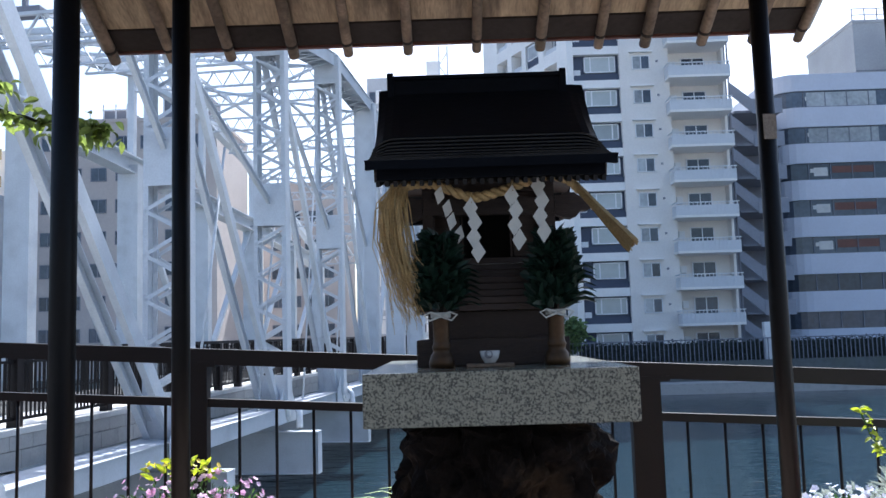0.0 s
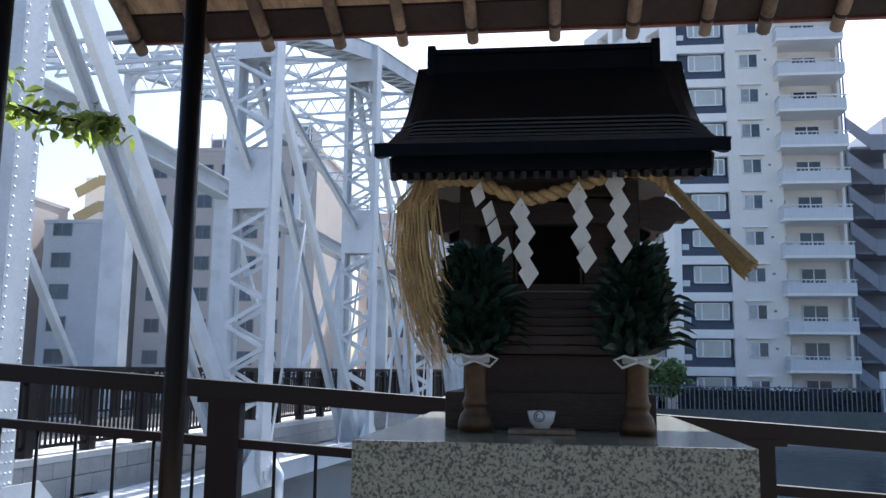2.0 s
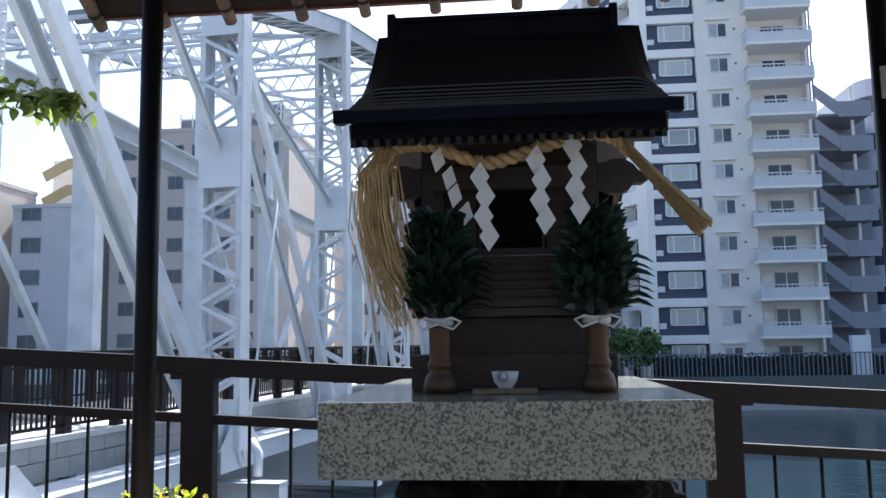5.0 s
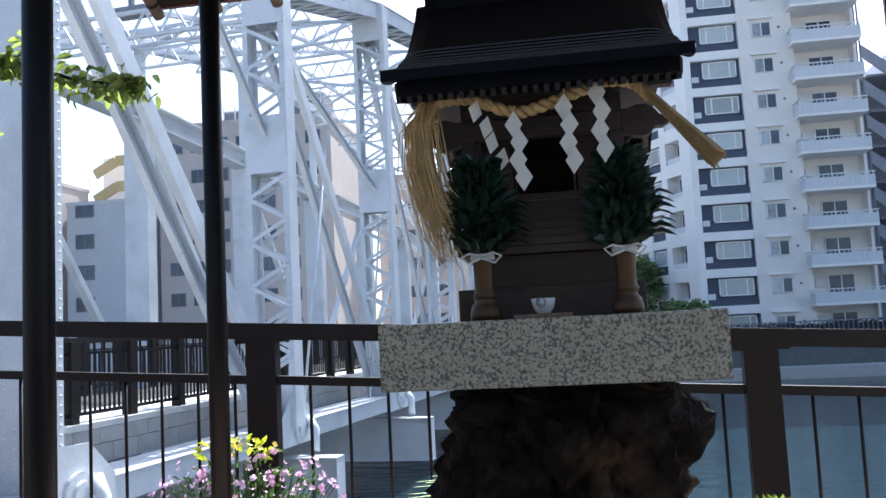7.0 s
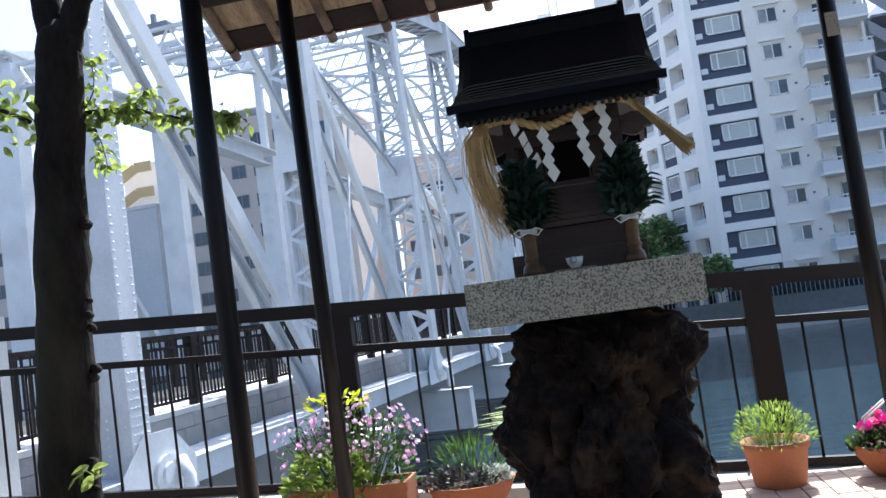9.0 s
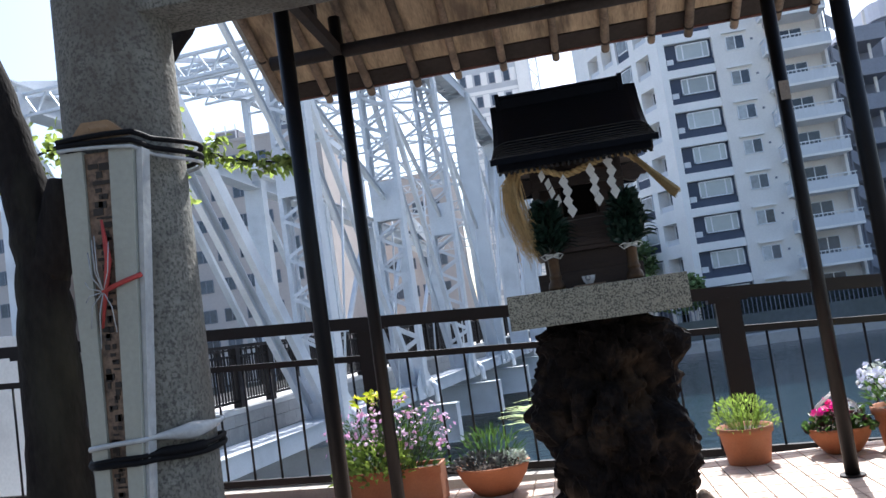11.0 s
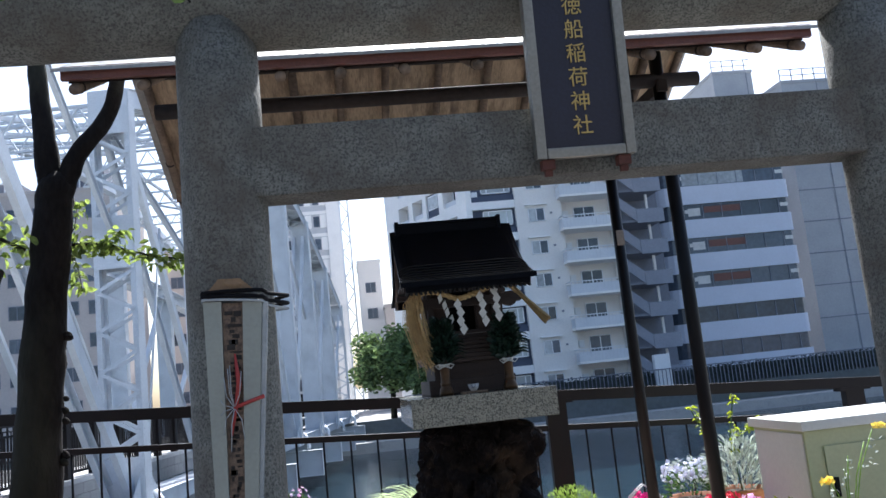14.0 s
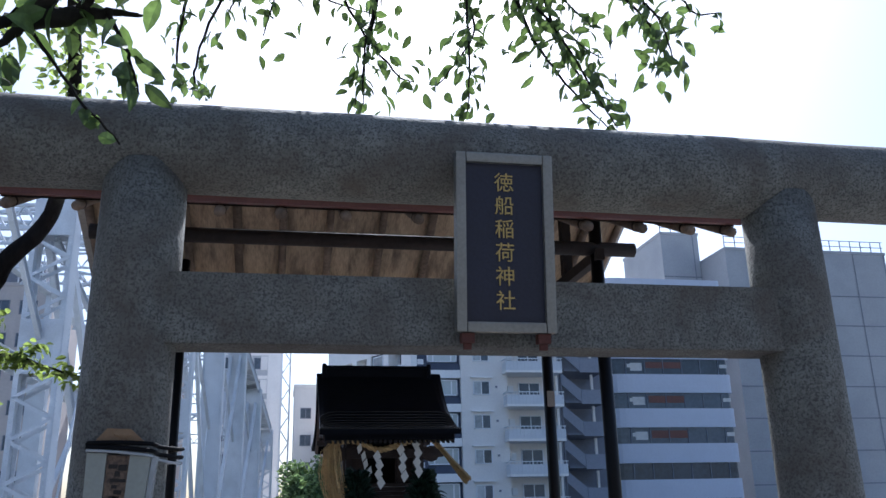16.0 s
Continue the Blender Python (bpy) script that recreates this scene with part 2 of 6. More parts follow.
def leafmat(name, col, trans=0.45, var=0.3, rough=0.5):
    m = mat(name, col, rough, var=var, scale=8, fine=40, bump=0.1)
    n, l = m.node_tree.nodes, m.node_tree.links
    b = n["Principled BSDF"]
    geo = n.new("ShaderNodeNewGeometry")
    rr = n.new("ShaderNodeMapRange")
    rr.inputs["To Min"].default_value, rr.inputs["To Max"].default_value = 1 - var, 1 + var
    l.new(geo.outputs["Random Per Island"], rr.inputs["Value"])
    h = n.new("ShaderNodeHueSaturation")
    l.new(b.inputs["Base Color"].links[0].from_socket, h.inputs["Color"])
    l.new(rr.outputs[0], h.inputs["Value"])
    l.new(h.outputs[0], b.inputs["Base Color"])
    tr = n.new("ShaderNodeBsdfTranslucent")
    h2 = n.new("ShaderNodeHueSaturation")
    h2.inputs["Value"].default_value, h2.inputs["Saturation"].default_value, h2.inputs["Hue"].default_value = 2.2, 1.1, 0.485
    l.new(h.outputs[0], h2.inputs["Color"])
    l.new(h2.outputs[0], tr.inputs["Color"])
    ms = n.new("ShaderNodeMixShader")
    ms.inputs[0].default_value = trans
    l.new(b.outputs[0], ms.inputs[1])
    l.new(tr.outputs[0], ms.inputs[2])
    l.new(ms.outputs[0], n["Material Output"].inputs["Surface"])
    return m


M_LEAF = leafmat("cherry_leaf", (0.125, 0.17, 0.05), 0.52, 0.45)
# darker copy of the cherry leaf; the backlit shade overhead is in its colour
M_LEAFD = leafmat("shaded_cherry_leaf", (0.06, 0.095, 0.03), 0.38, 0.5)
M_FARLEAF = leafmat("far_foliage", (0.12, 0.175, 0.075), 0.35, 0.5, 0.9)
M_HEDGE = leafmat("dark_hedge_leaf", (0.05, 0.062, 0.06), 0.15, 0.4, 1.0)
M_STRAP = leafmat("variegated_strap_leaf", (0.30, 0.37, 0.21), 0.4, 0.4)
M_FERN = leafmat("bright_herb_leaf", (0.16, 0.24, 0.06), 0.4, 0.35)
M_GREEN = leafmat("pot_plant_leaf", (0.05, 0.10, 0.03), 0.3, 0.4)
M_LIME = leafmat("lime_leaf", (0.24, 0.30, 0.04), 0.4, 0.3)
M_SILVER = leafmat("silver_leaf", (0.34, 0.38, 0.34), 0.2, 0.25)
M_MAROON = leafmat("maroon_leaf", (0.042, 0.014, 0.017), 0.25, 0.5)
M_PURPLEL = leafmat("purple_green_leaf", (0.05, 0.05, 0.05), 0.2, 0.5)
M_PINK = leafmat("pale_pink_petal", (0.66, 0.38, 0.57), 0.4, 0.25)
M_PINKP = leafmat("lilac_pink_petal", (0.70, 0.53, 0.70), 0.4, 0.25)
M_MAGENTA = leafmat("magenta_petal", (0.62, 0.04, 0.20), 0.35, 0.3)
M_RED = leafmat("red_petal", (0.62, 0.02, 0.03), 0.3, 0.3)
M_WHITE = leafmat("white_petal", (0.72, 0.73, 0.76), 0.3, 0.12)
M_LILAC = leafmat("lilac_petal", (0.62, 0.62, 0.77), 0.3, 0.2)
M_YEL = leafmat("yellow_petal", (0.72, 0.62, 0.14), 0.4, 0.2)


def glassy(name, col, rough=0.06):
    m = mat(name, col, rough, var=0.3, scale=0.5, fine=3, bump=0.0, rand=0.35)
    return m


M_PANE = glassy("window_glass", (0.36, 0.38, 0.39), 0.2)
M_PANE_D = glassy("dark_window_glass", (0.07, 0.085, 0.11), 0.15)
M_PANE_C = mat("curtained_glass", (0.46, 0.49, 0.48), 0.12, var=0.06, scale=0.7, fine=3, bump=0.0, rand=0.25)


def water_material():
    m = mat("river_water", (0.011, 0.026, 0.036), 0.06, spec=0.25, var=0.2, scale=0.2, fine=2, bump=0.0)
    n, l = m.node_tree.nodes, m.node_tree.links
    tc = n.new("ShaderNodeTexCoord")
    a = n.new("ShaderNodeTexNoise")
    a.inputs["Scale"].default_value, a.inputs["Detail"].default_value = 1.3, 6
    mp = n.new("ShaderNodeMapping")
    mp.inputs["Scale"].default_value = (0.6, 1.6, 1)
    l.new(tc.outputs["Object"], mp.inputs["Vector"])
    l.new(mp.outputs[0], a.inputs["Vector"])
    bp = n.new("ShaderNodeBump")
    bp.inputs["Strength"].default_value, bp.inputs["Distance"].default_value = 0.6, 0.12
    l.new(a.outputs["Fac"], bp.inputs["Height"])
    l.new(bp.outputs[0], n["Principled BSDF"].inputs["Normal"])
    return m


M_WATER = water_material()

# ---- mesh helpers ----


def part(name, bm, material, parent=None, label="", m=None, smooth=False):
    me = bpy.data.meshes.new(name)
    bm.to_mesh(me)
    bm.free()
    me.materials.append(material)
    if smooth:
        me.polygons.foreach_set("use_smooth", [True] * len(me.polygons))
    ob = new(name, me)
    ob.parent = parent
    if m is not None:
        ob.matrix_basis = m
    return tagged(ob, label)


def thing(name, at, label, category, group="", kind="", rz=0.0):
    ob = new(name)
    ob.empty_display_size = 0.1
    ob.matrix_basis = pose(*at, 0, 0, rz)
    return tagged(ob, label, category, group, kind)


def share(name, mesh, parent, m):
    ob = new(name, mesh)
    ob.parent = parent
    ob.matrix_basis = m
    return ob


def box(bm, x0, y0, z0, x1, y1, z1, bevel=0.0, m=None):
    vs = [bm.verts.new((x, y, z)) for z in (z0, z1) for x, y in ((x0, y0), (x1, y0), (x1, y1), (x0, y1))]
    fs = [bm.faces.new([vs[i] for i in f]) for f in ((3, 2, 1, 0), (4, 5, 6, 7), (0, 1, 5, 4), (1, 2, 6, 5), (2, 3, 7, 6), (3, 0, 4, 7))]
    if bevel:
        es = list({e for f in fs for e in f.edges})
        r = bmesh.ops.bevel(bm, geom=es, offset=bevel, segments=2, affect="EDGES", profile=0.7)
        vs = list({v for f in r["faces"] for v in f.verts} | {v for v in vs if v.is_valid})
    if m is not None:
        for v in vs:
            v.co = m @ v.co
    return vs


def nbox(x0, y0, z0, x1, y1, z1, bevel=0.0):
    bm = bmesh.new()
    box(bm, x0, y0, z0, x1, y1, z1, bevel)
    return bm


def frame_axes(d):
    d = d.normalized()
    up = Vector((0, 0, 1)) if abs(d.z) < 0.95 else Vector((1, 0, 0))
    s = d.cross(up).normalized()
    return s, s.cross(d).normalized()


def beam(bm, a, b, w, h):
    """A straight bar of section w across by h high from a to b."""
    a, b = Vector(a), Vector(b)
    s, u = frame_axes(b - a)
    ring = [[bm.verts.new(p + s * (i * w / 2) + u * (j * h / 2)) for i, j in ((-1, -1), (1, -1), (1, 1), (-1, 1))] for p in (a, b)]
    for k in range(4):
        bm.faces.new((ring[0][k], ring[0][(k + 1) % 4], ring[1][(k + 1) % 4], ring[1][k]))
    bm.faces.new(ring[0][::-1])
    bm.faces.new(ring[1])


def tube(bm, pts, radii, seg=8, cap=True):
    """A round tube through points, with a radius at each."""
    pts = [Vector(p) for p in pts]
    if not hasattr(radii, "__len__"):
        radii = [radii] * len(pts)
    rings = []
    s = None
    for i, p in enumerate(pts):
        d = (pts[min(i + 1, len(pts) - 1)] - pts[max(i - 1, 0)]).normalized()
        if s is None:
            s = frame_axes(d)[0]
        s = (s - d * s.dot(d)).normalized()
        u = s.cross(d)
        rings.append([bm.verts.new(p + (s * math.cos(a) + u * math.sin(a)) * radii[i]) for a in [2 * math.pi * k / seg for k in range(seg)]])
    for r0, r1 in zip(rings, rings[1:]):
        for k in range(seg):
            bm.faces.new((r0[k], r0[(k + 1) % seg], r1[(k + 1) % seg], r1[k]))
    if cap:
        bm.faces.new(rings[0][::-1])
        bm.faces.new(rings[-1])


def lathe(bm, profile, seg=24, centre=(0, 0, 0)):
    """A turned form from (radius, height) pairs."""
    c = Vector(centre)
    rings = [[bm.verts.new(c + Vector((r * math.cos(2 * math.pi * k / seg), r * math.sin(2 * math.pi * k / seg), z))) for k in range(seg)] for r, z in profile]
    for r0, r1 in zip(rings, rings[1:]):
        for k in range(seg):
            bm.faces.new((r0[k], r0[(k + 1) % seg], r1[(k + 1) % seg], r1[k]))
    bm.faces.new(rings[0][::-1])
    bm.faces.new(rings[-1])


def leaf(bm, at, d, length, width, droop=0.15, up=None):
    """A pointed leaf, folded along its rib."""
    d = Vector(d).normalized()
    s, u = frame_axes(d)
    if up is not None:
        a = random.uniform(-up, up)
        s, u = s * math.cos(a) + u * math.sin(a), u * math.cos(a) - s * math.sin(a)
    at = Vector(at)
    base, tip = at, at + d * length - u * droop * length
    low = at + d * length * 0.18
    mid = at + d * length * 0.45
    quarter = at + d * length * 0.75 - u * droop * 0.4 * length
    fold = u * width * 0.18
    v = [bm.verts.new(p) for p in (base, mid - s * width / 2 + fold, mid, mid + s * width / 2 + fold, quarter - s * width * 0.33 + fold * 0.6, quarter + s * width * 0.33 + fold * 0.6, tip, low - s * width * 0.34 + fold * 0.7, low + s * width * 0.34 + fold * 0.7)]
    for f in ((0, 2, 1, 7), (0, 8, 3, 2), (1, 2, 6, 4), (2, 3, 5, 6)):
        bm.faces.new([v[i] for i in f])


def rnd_dir(zlo=-1.0, zhi=1.0):
    z = random.uniform(zlo, zhi)
    a = random.uniform(0, 2 * math.pi)
    r = math.sqrt(max(0, 1 - z * z))
    return Vector((r * math.cos(a), r * math.sin(a), z))

# ---- ground, water, platform ----


def ground():
    bm = bmesh.new()
    prof = [(-600, -0.35), (5.35, -0.35), (6.35, -0.35), (6.35, -6.0), (57.0, -6.0), (57.0, -2.3), (60.0, -2.3), (60.0, -1.3), (4000, -1.3)]
    rows = [[bm.verts.new((x, y, z)) for y, z in prof] for x in (-3000, -60, 60, 3000)]
    for a, b in zip(rows, rows[1:]):
        for k in range(len(prof) - 1):
            bm.faces.new((a[k], b[k], b[k + 1], a[k + 1]))
    return tagged(part("ground", bm, M_CONC), "grey concrete embankments along both banks of the river", "ground", kind="structure")


ground()
bm = bmesh.new()
bmesh.ops.create_grid(bm, x_segments=1, y_segments=1, size=0.5, matrix=Matrix.Translation((0, 31.7, -3.0)) @ Matrix.Diagonal((5000, 50.8, 1, 1)))
tagged(part("water", bm, M_WATER), "dark blue river water with small ripples", "water", kind="structure")

PX0, PX1, PY0, PY1 = -1.74, 3.6, 1.70, 4.93
# out-of-view ground sheet, added dark to limit light bounced onto the gate
tagged(part("forecourt", nbox(-40, -30, -0.349, 40, 1.69, -0.34), M_FORE), "unseen dark forecourt sheet added before the gate to limit bounced light", "paving", kind="structure")
platform = thing("pavement", (0, 0, 0), "raised plinth paved with sunlit pinkish square tiles", "paving", kind="structure")
bm = bmesh.new()
box(bm, PX0, PY0 + 0.012, -0.36, PX1, PY1, -0.019)
part("bed", bm, M_GROUT, platform)
part("riser_bed", nbox(PX0, PY0 + 0.006, -0.35, PX1, PY0 + 0.0115, -0.020), M_RISERBED, platform)

tagged(part("planting_bed", nbox(-9.0, 2.6, -0.36, PX0 - 0.002, 5.45, -0.06), M_SOIL), "bare dark soil bed strewn with dry leaves", "soil bed", kind="structure")

# ---- sloping riverside railing ----
RY = 5.74


def railing():
    rt = thing("railing", (0, RY, 0), "dark brown painted steel riverside railing running downhill", "railing", kind="structure")
    top = lambda x: 1.325 - 0.06 * x
    mid = lambda x: 0.99 - 0.059 * x
    low = lambda x: -0.08 - 0.05 * x
    bm = bmesh.new()
    beam(bm, (-9, 0, top(-9) - 0.055), (9, 0, top(9) - 0.055), 0.13, 0.105)
    part("top_rail", bm, M_RAIL, rt)
    bm = bmesh.new()
    beam(bm, (-9, 0, mid(-9) - 0.03), (9, 0, mid(9) - 0.03), 0.06, 0.055)
    part("middle_rail", bm, M_RAIL, rt)
    bm = bmesh.new()
    beam(bm, (-9, 0, low(-9) + 0.03), (9, 0, low(9) + 0.03), 0.06, 0.06)
    part("bottom_rail", bm, M_RAIL, rt)
    for x in (-7.9, -4.9, -1.62, 1.45, 4.52, 7.5):
        bm = nbox(x - 0.1, -0.05, low(x) - 0.45, x + 0.1, 0.05, top(x) - 0.1, 0.008)
        box(bm, x - 0.16, -0.07, top(x) - 0.13, x + 0.16, 0.07, top(x) - 0.095)
        part("post", bm, M_RAIL, rt)
    for i in range(70):
        x = -8.9 + i * 0.253
        if min(abs(x - p) for p in (-7.9, -4.9, -1.62, 1.45, 4.52, 7.5)) < 0.14:
            continue
        bm = bmesh.new()
        tube(bm, [(x, 0, low(x) + 0.04), (x, 0, mid(x) - 0.04)], 0.011, 6)
        part("baluster", bm, M_RAIL, rt, smooth=True)


railing()
bm = bmesh.new()
beam(bm, (-9, 5.65, 0.25), (9, 5.65, -0.65), 0.26, 0.22)
tagged(part("kerb", bm, M_KERB), "pale stone kerb beneath the railing", "kerb", kind="structure")

# ---- stone torii gate ----
TY = 0.29


def torii():
    t = thing("torii_gate", (0.335, TY, -0.35), "weathered grey granite torii gate with a name plaque", "torii")
    for sx in (-1, 1):
        bm = bmesh.new()
        x0, x1 = sx * 1.19, sx * 1.17
        prof = []
        for k in range(9):
            f = k / 8
            prof.append(((x0 + (x1 - x0) * f, 0, f * 3.05), 0.150 - 0.014 * f))
        tube(bm, [p for p, r in prof], [r for p, r in prof], 28)
        part("pillar", bm, M_TORII, t, smooth=True)
        bm = bmesh.new()
        lathe(bm, [(0.24, 0.0), (0.24, 0.14), (0.2, 0.2), (0.165, 0.22)], 24, (x0, 0, 0))
        part("footing", bm, M_TORII, t, smooth=False)
    part("tie_beam", nbox(-1.10, -0.085, 2.442, 1.10, 0.085, 2.678, 0.014), M_TORII, t)
    bm = bmesh.new()
    tube(bm, [(-2.3 + 0.46 * k, 0, 3.136) for k in range(11)], [0.156 + 0.002 * math.sin(k * 2.1) for k in range(11)], 40)
    part("lintel", bm, M_TORII, t, smooth=True)


torii()


def plaque():
    p = thing("name_plaque", (0.40, 0.175, 2.165), "upright blue-black shrine plaque with gold characters in a dull metal frame", "sign")
    p.matrix_basis = pose(0.362, 0.165, 2.131, 5.5, 0, 0)
    w, h = 0.340, 0.616
    part("board", nbox(-w / 2 + 0.03, -0.012, 0.03, w / 2 - 0.03, 0.012, h - 0.03), M_PLAQUE, p)
    for nm, a in (("frame_side", (-w / 2, 0, -w / 2 + 0.035, h)), ("frame_side", (w / 2 - 0.035, 0, w / 2, h)), ("frame_rail", (-w / 2 + 0.036, 0, w / 2 - 0.036, 0.035)), ("frame_rail", (-w / 2 + 0.036, h - 0.035, w / 2 - 0.036, h))):
        part(nm, nbox(a[0], -0.032, a[1], a[2], 0.018, a[3], 0.007), M_ZINC, p)
    for i, ch in enumerate("徳船稲荷神社"):
        c = bpy.data.curves.new("letter", "FONT")
        c.body, c.size, c.align_x, c.extrude = ch, 0.070, "CENTER", 0.002
        o = bpy.data.objects.new("letter", c)
        me = bpy.data.meshes.new_from_object(o)
        bpy.data.objects.remove(o)
        me.materials.append(M_GOLD)
        share("letter", me, p, pose(0.0, -0.0145, 0.490 - i * 0.0815, 90, 0, 0))
    for sx in (-0.13, 0.13):
        bm = nbox(sx - 0.022, -0.02, -0.034, sx + 0.022, 0.02, -0.001, 0.004)
        box(bm, sx - 0.013, -0.010, -0.055, sx + 0.013, 0.010, -0.034, 0.003)
        part("bracket", bm, M_RUST, p)


plaque()


def tapered(xb, xt, y0, y1, zb, zt):
    """A flat slat whose sides run from xb at the foot to xt at the head."""
    bm = bmesh.new()
    v = [bm.verts.new(p) for y in (y0, y1) for p in ((xb[0], y, zb), (xb[1], y, zb), (xt[1], y, zt), (xt[0], y, zt))]
    for f in ((0, 1, 2, 3), (7, 6, 5, 4), (0, 4, 5, 1), (1, 5, 6, 2), (2, 6, 7, 3), (3, 7, 4, 0)):
        bm.faces.new([v[i] for i in f])
    bmesh.ops.recalc_face_normals(bm, faces=bm.faces)
    return bm


def wrapped_strip():
    """A strip of written wood wrapped in plastic and tied to the torii pillar."""
    w = thing("wrapped_offering_strip", (-0.86, 0.29, 0.86), "dark speckled wooden strip in white plastic corded to the stone pillar", "votive strip")
    w.matrix_basis = pose(-0.848, 0.29, 0.80, 0, 2.2, 0)
    yb = -0.172
    part("backing", tapered((-0.054, 0.054), (-0.090, 0.090), yb, yb + 0.022, 0.13, 0.945), M_WHITEP, w)
    part("side_slat", tapered((-0.052, -0.019), (-0.088, -0.034), yb - 0.018, yb - 0.001, 0.13, 0.95), M_WHITEP, w)
    part("side_slat", tapered((0.019, 0.052), (0.030, 0.088), yb - 0.018, yb - 0.001, 0.13, 0.95), M_WHITEP, w)
    part("plastic_fold", tapered((0.053, 0.060), (0.089, 0.104), yb - 0.006, yb + 0.030, 0.14, 0.945), M_PLASTICWRAP, w, "clear plastic edge")
    part("inner_strip", tapered((-0.018, 0.018), (-0.033, 0.029), yb - 0.010, yb - 0.001, 0.132, 0.945), M_BAMBOO, w)
    z = 0.92
    while z > 0.17:
        hh = random.uniform(0.004, 0.012)
        half = 0.014 + 0.012 * (z - 0.13) / 0.8
        for q in range(random.choice((1, 2, 2))):
            xo = random.uniform(-0.6, 0.6) * half
            wd = random.uniform(0.2, 0.5) * half
            part("ink_bar", nbox(max(-half, xo - wd), yb - 0.0125, z - hh * random.uniform(0.6, 1.6), min(half, xo + wd), yb - 0.0105 - 0.0004 * q, z), M_INK, w)
        z -= hh + random.uniform(0.004, 0.014)
    part("end_block", tapered((-0.052, 0.052), (-0.057, 0.057), yb - 0.022, yb + 0.02, 0.07, 0.128), M_KRAFT, w)

    def hug(a, z):
        """How far out a cord lies at angle a, pulled over the strip at the front."""
        d = abs(a + math.pi / 2)
        half = 0.05 + 0.04 * (z - 0.13) / 0.8
        edge = math.atan2(half, 0.19)
        if d < edge:
            return 0.196 / math.cos(d)
        f = min(1.0, (d - edge) / 0.30)
        return (0.196 / math.cos(edge)) * (1 - f) ** 2 + 0.152 * (1 - (1 - f) ** 2)

    def band(nm, z, tilt, rad, m):
        bm = bmesh.new()
        pts, rr = [], []
        for k in range(61):
            a = -math.pi + 2 * math.pi * k / 60
            r = hug(a, z)
            pts.append((r * math.cos(a), r * math.sin(a), z + tilt * math.cos(a) + 0.004 * math.sin(3 * a)))
            rr.append(rad(a))
        tube(bm, pts, rr, 7)
        part(nm, bm, m, w, smooth=True)

    band("cord", 0.962, -0.006, lambda a: 0.0065, M_BLACK)
    band("cord", 0.977, 0.004, lambda a: 0.0065, M_BLACK)
    band("plastic_band", 0.950, -0.012, lambda a: 0.0045, M_PLASTICWRAP)
    band("cord", 0.248, 0.006, lambda a: 0.0075, M_BLACK)
    band("cord", 0.258, 0.012, lambda a: 0.006 + 0.006 * (abs(a + 0.75) < 0.35), M_BLACK)
    band("plastic_tie", 0.292, 0.016, lambda a: 0.006 + 0.016 * max(0.0, 1 - abs(a + 0.55) / 0.6), M_PLASTICWRAP)
    bm = bmesh.new()
    tube(bm, [(0.004, yb - 0.022, 0.79), (0.014, yb - 0.022, 0.70), (0.004, yb - 0.024, 0.63), (-0.010, yb - 0.022, 0.55)], [0.003, 0.008, 0.006, 0.003], 5)
    tube(bm, [(-0.002, yb - 0.026, 0.63), (0.05, yb - 0.024, 0.648), (0.086, yb - 0.014, 0.660)], 0.006, 5)
    part("ribbon", bm, M_REDS, w, smooth=True)
    bm = bmesh.new()
    for k in range(9):
        a = random.uniform(0, 6.28)
        p0 = Vector((0.0, yb - 0.028, 0.63))
        tube(bm, [p0, p0 + Vector((math.cos(a) * 0.03, -0.006, math.sin(a) * 0.05)), p0 + Vector((math.cos(a) * 0.04, -0.004, math.sin(a) * 0.13))], 0.0015, 4)
    tagged(part("bow", bm, M_PLASTICWRAP, w, smooth=True), kind="stuff")
    bm = tapered((-0.075, 0.065), (-0.045, 0.02), yb + 0.004, yb + 0.026, 0.985, 1.022)
    part("padding", bm, M_KRAFT, w, "crumpled brown paper")
    bm = bmesh.new()
    bmesh.ops.create_icosphere(bm, subdivisions=2, radius=0.035)
    for v in bm.verts:
        v.co = Vector((v.co.x, v.co.y * 0.35, v.co.z * 0.45)) * (1 + 0.3 * noise.noise(v.co * 40))
    part("paper_crumple", bm, M_KRAFT, w, m=pose(0.0, yb + 0.012, 1.005))


wrapped_strip()

# ---- canopy roof on four posts ----
CX0, CX1 = -1.79, 2.24
CYM, CYH = 3.28, 1.42      # ridge line and half depth
ZE, SLOPE = 3.125, 0.49   # rafter axis at the eave tip


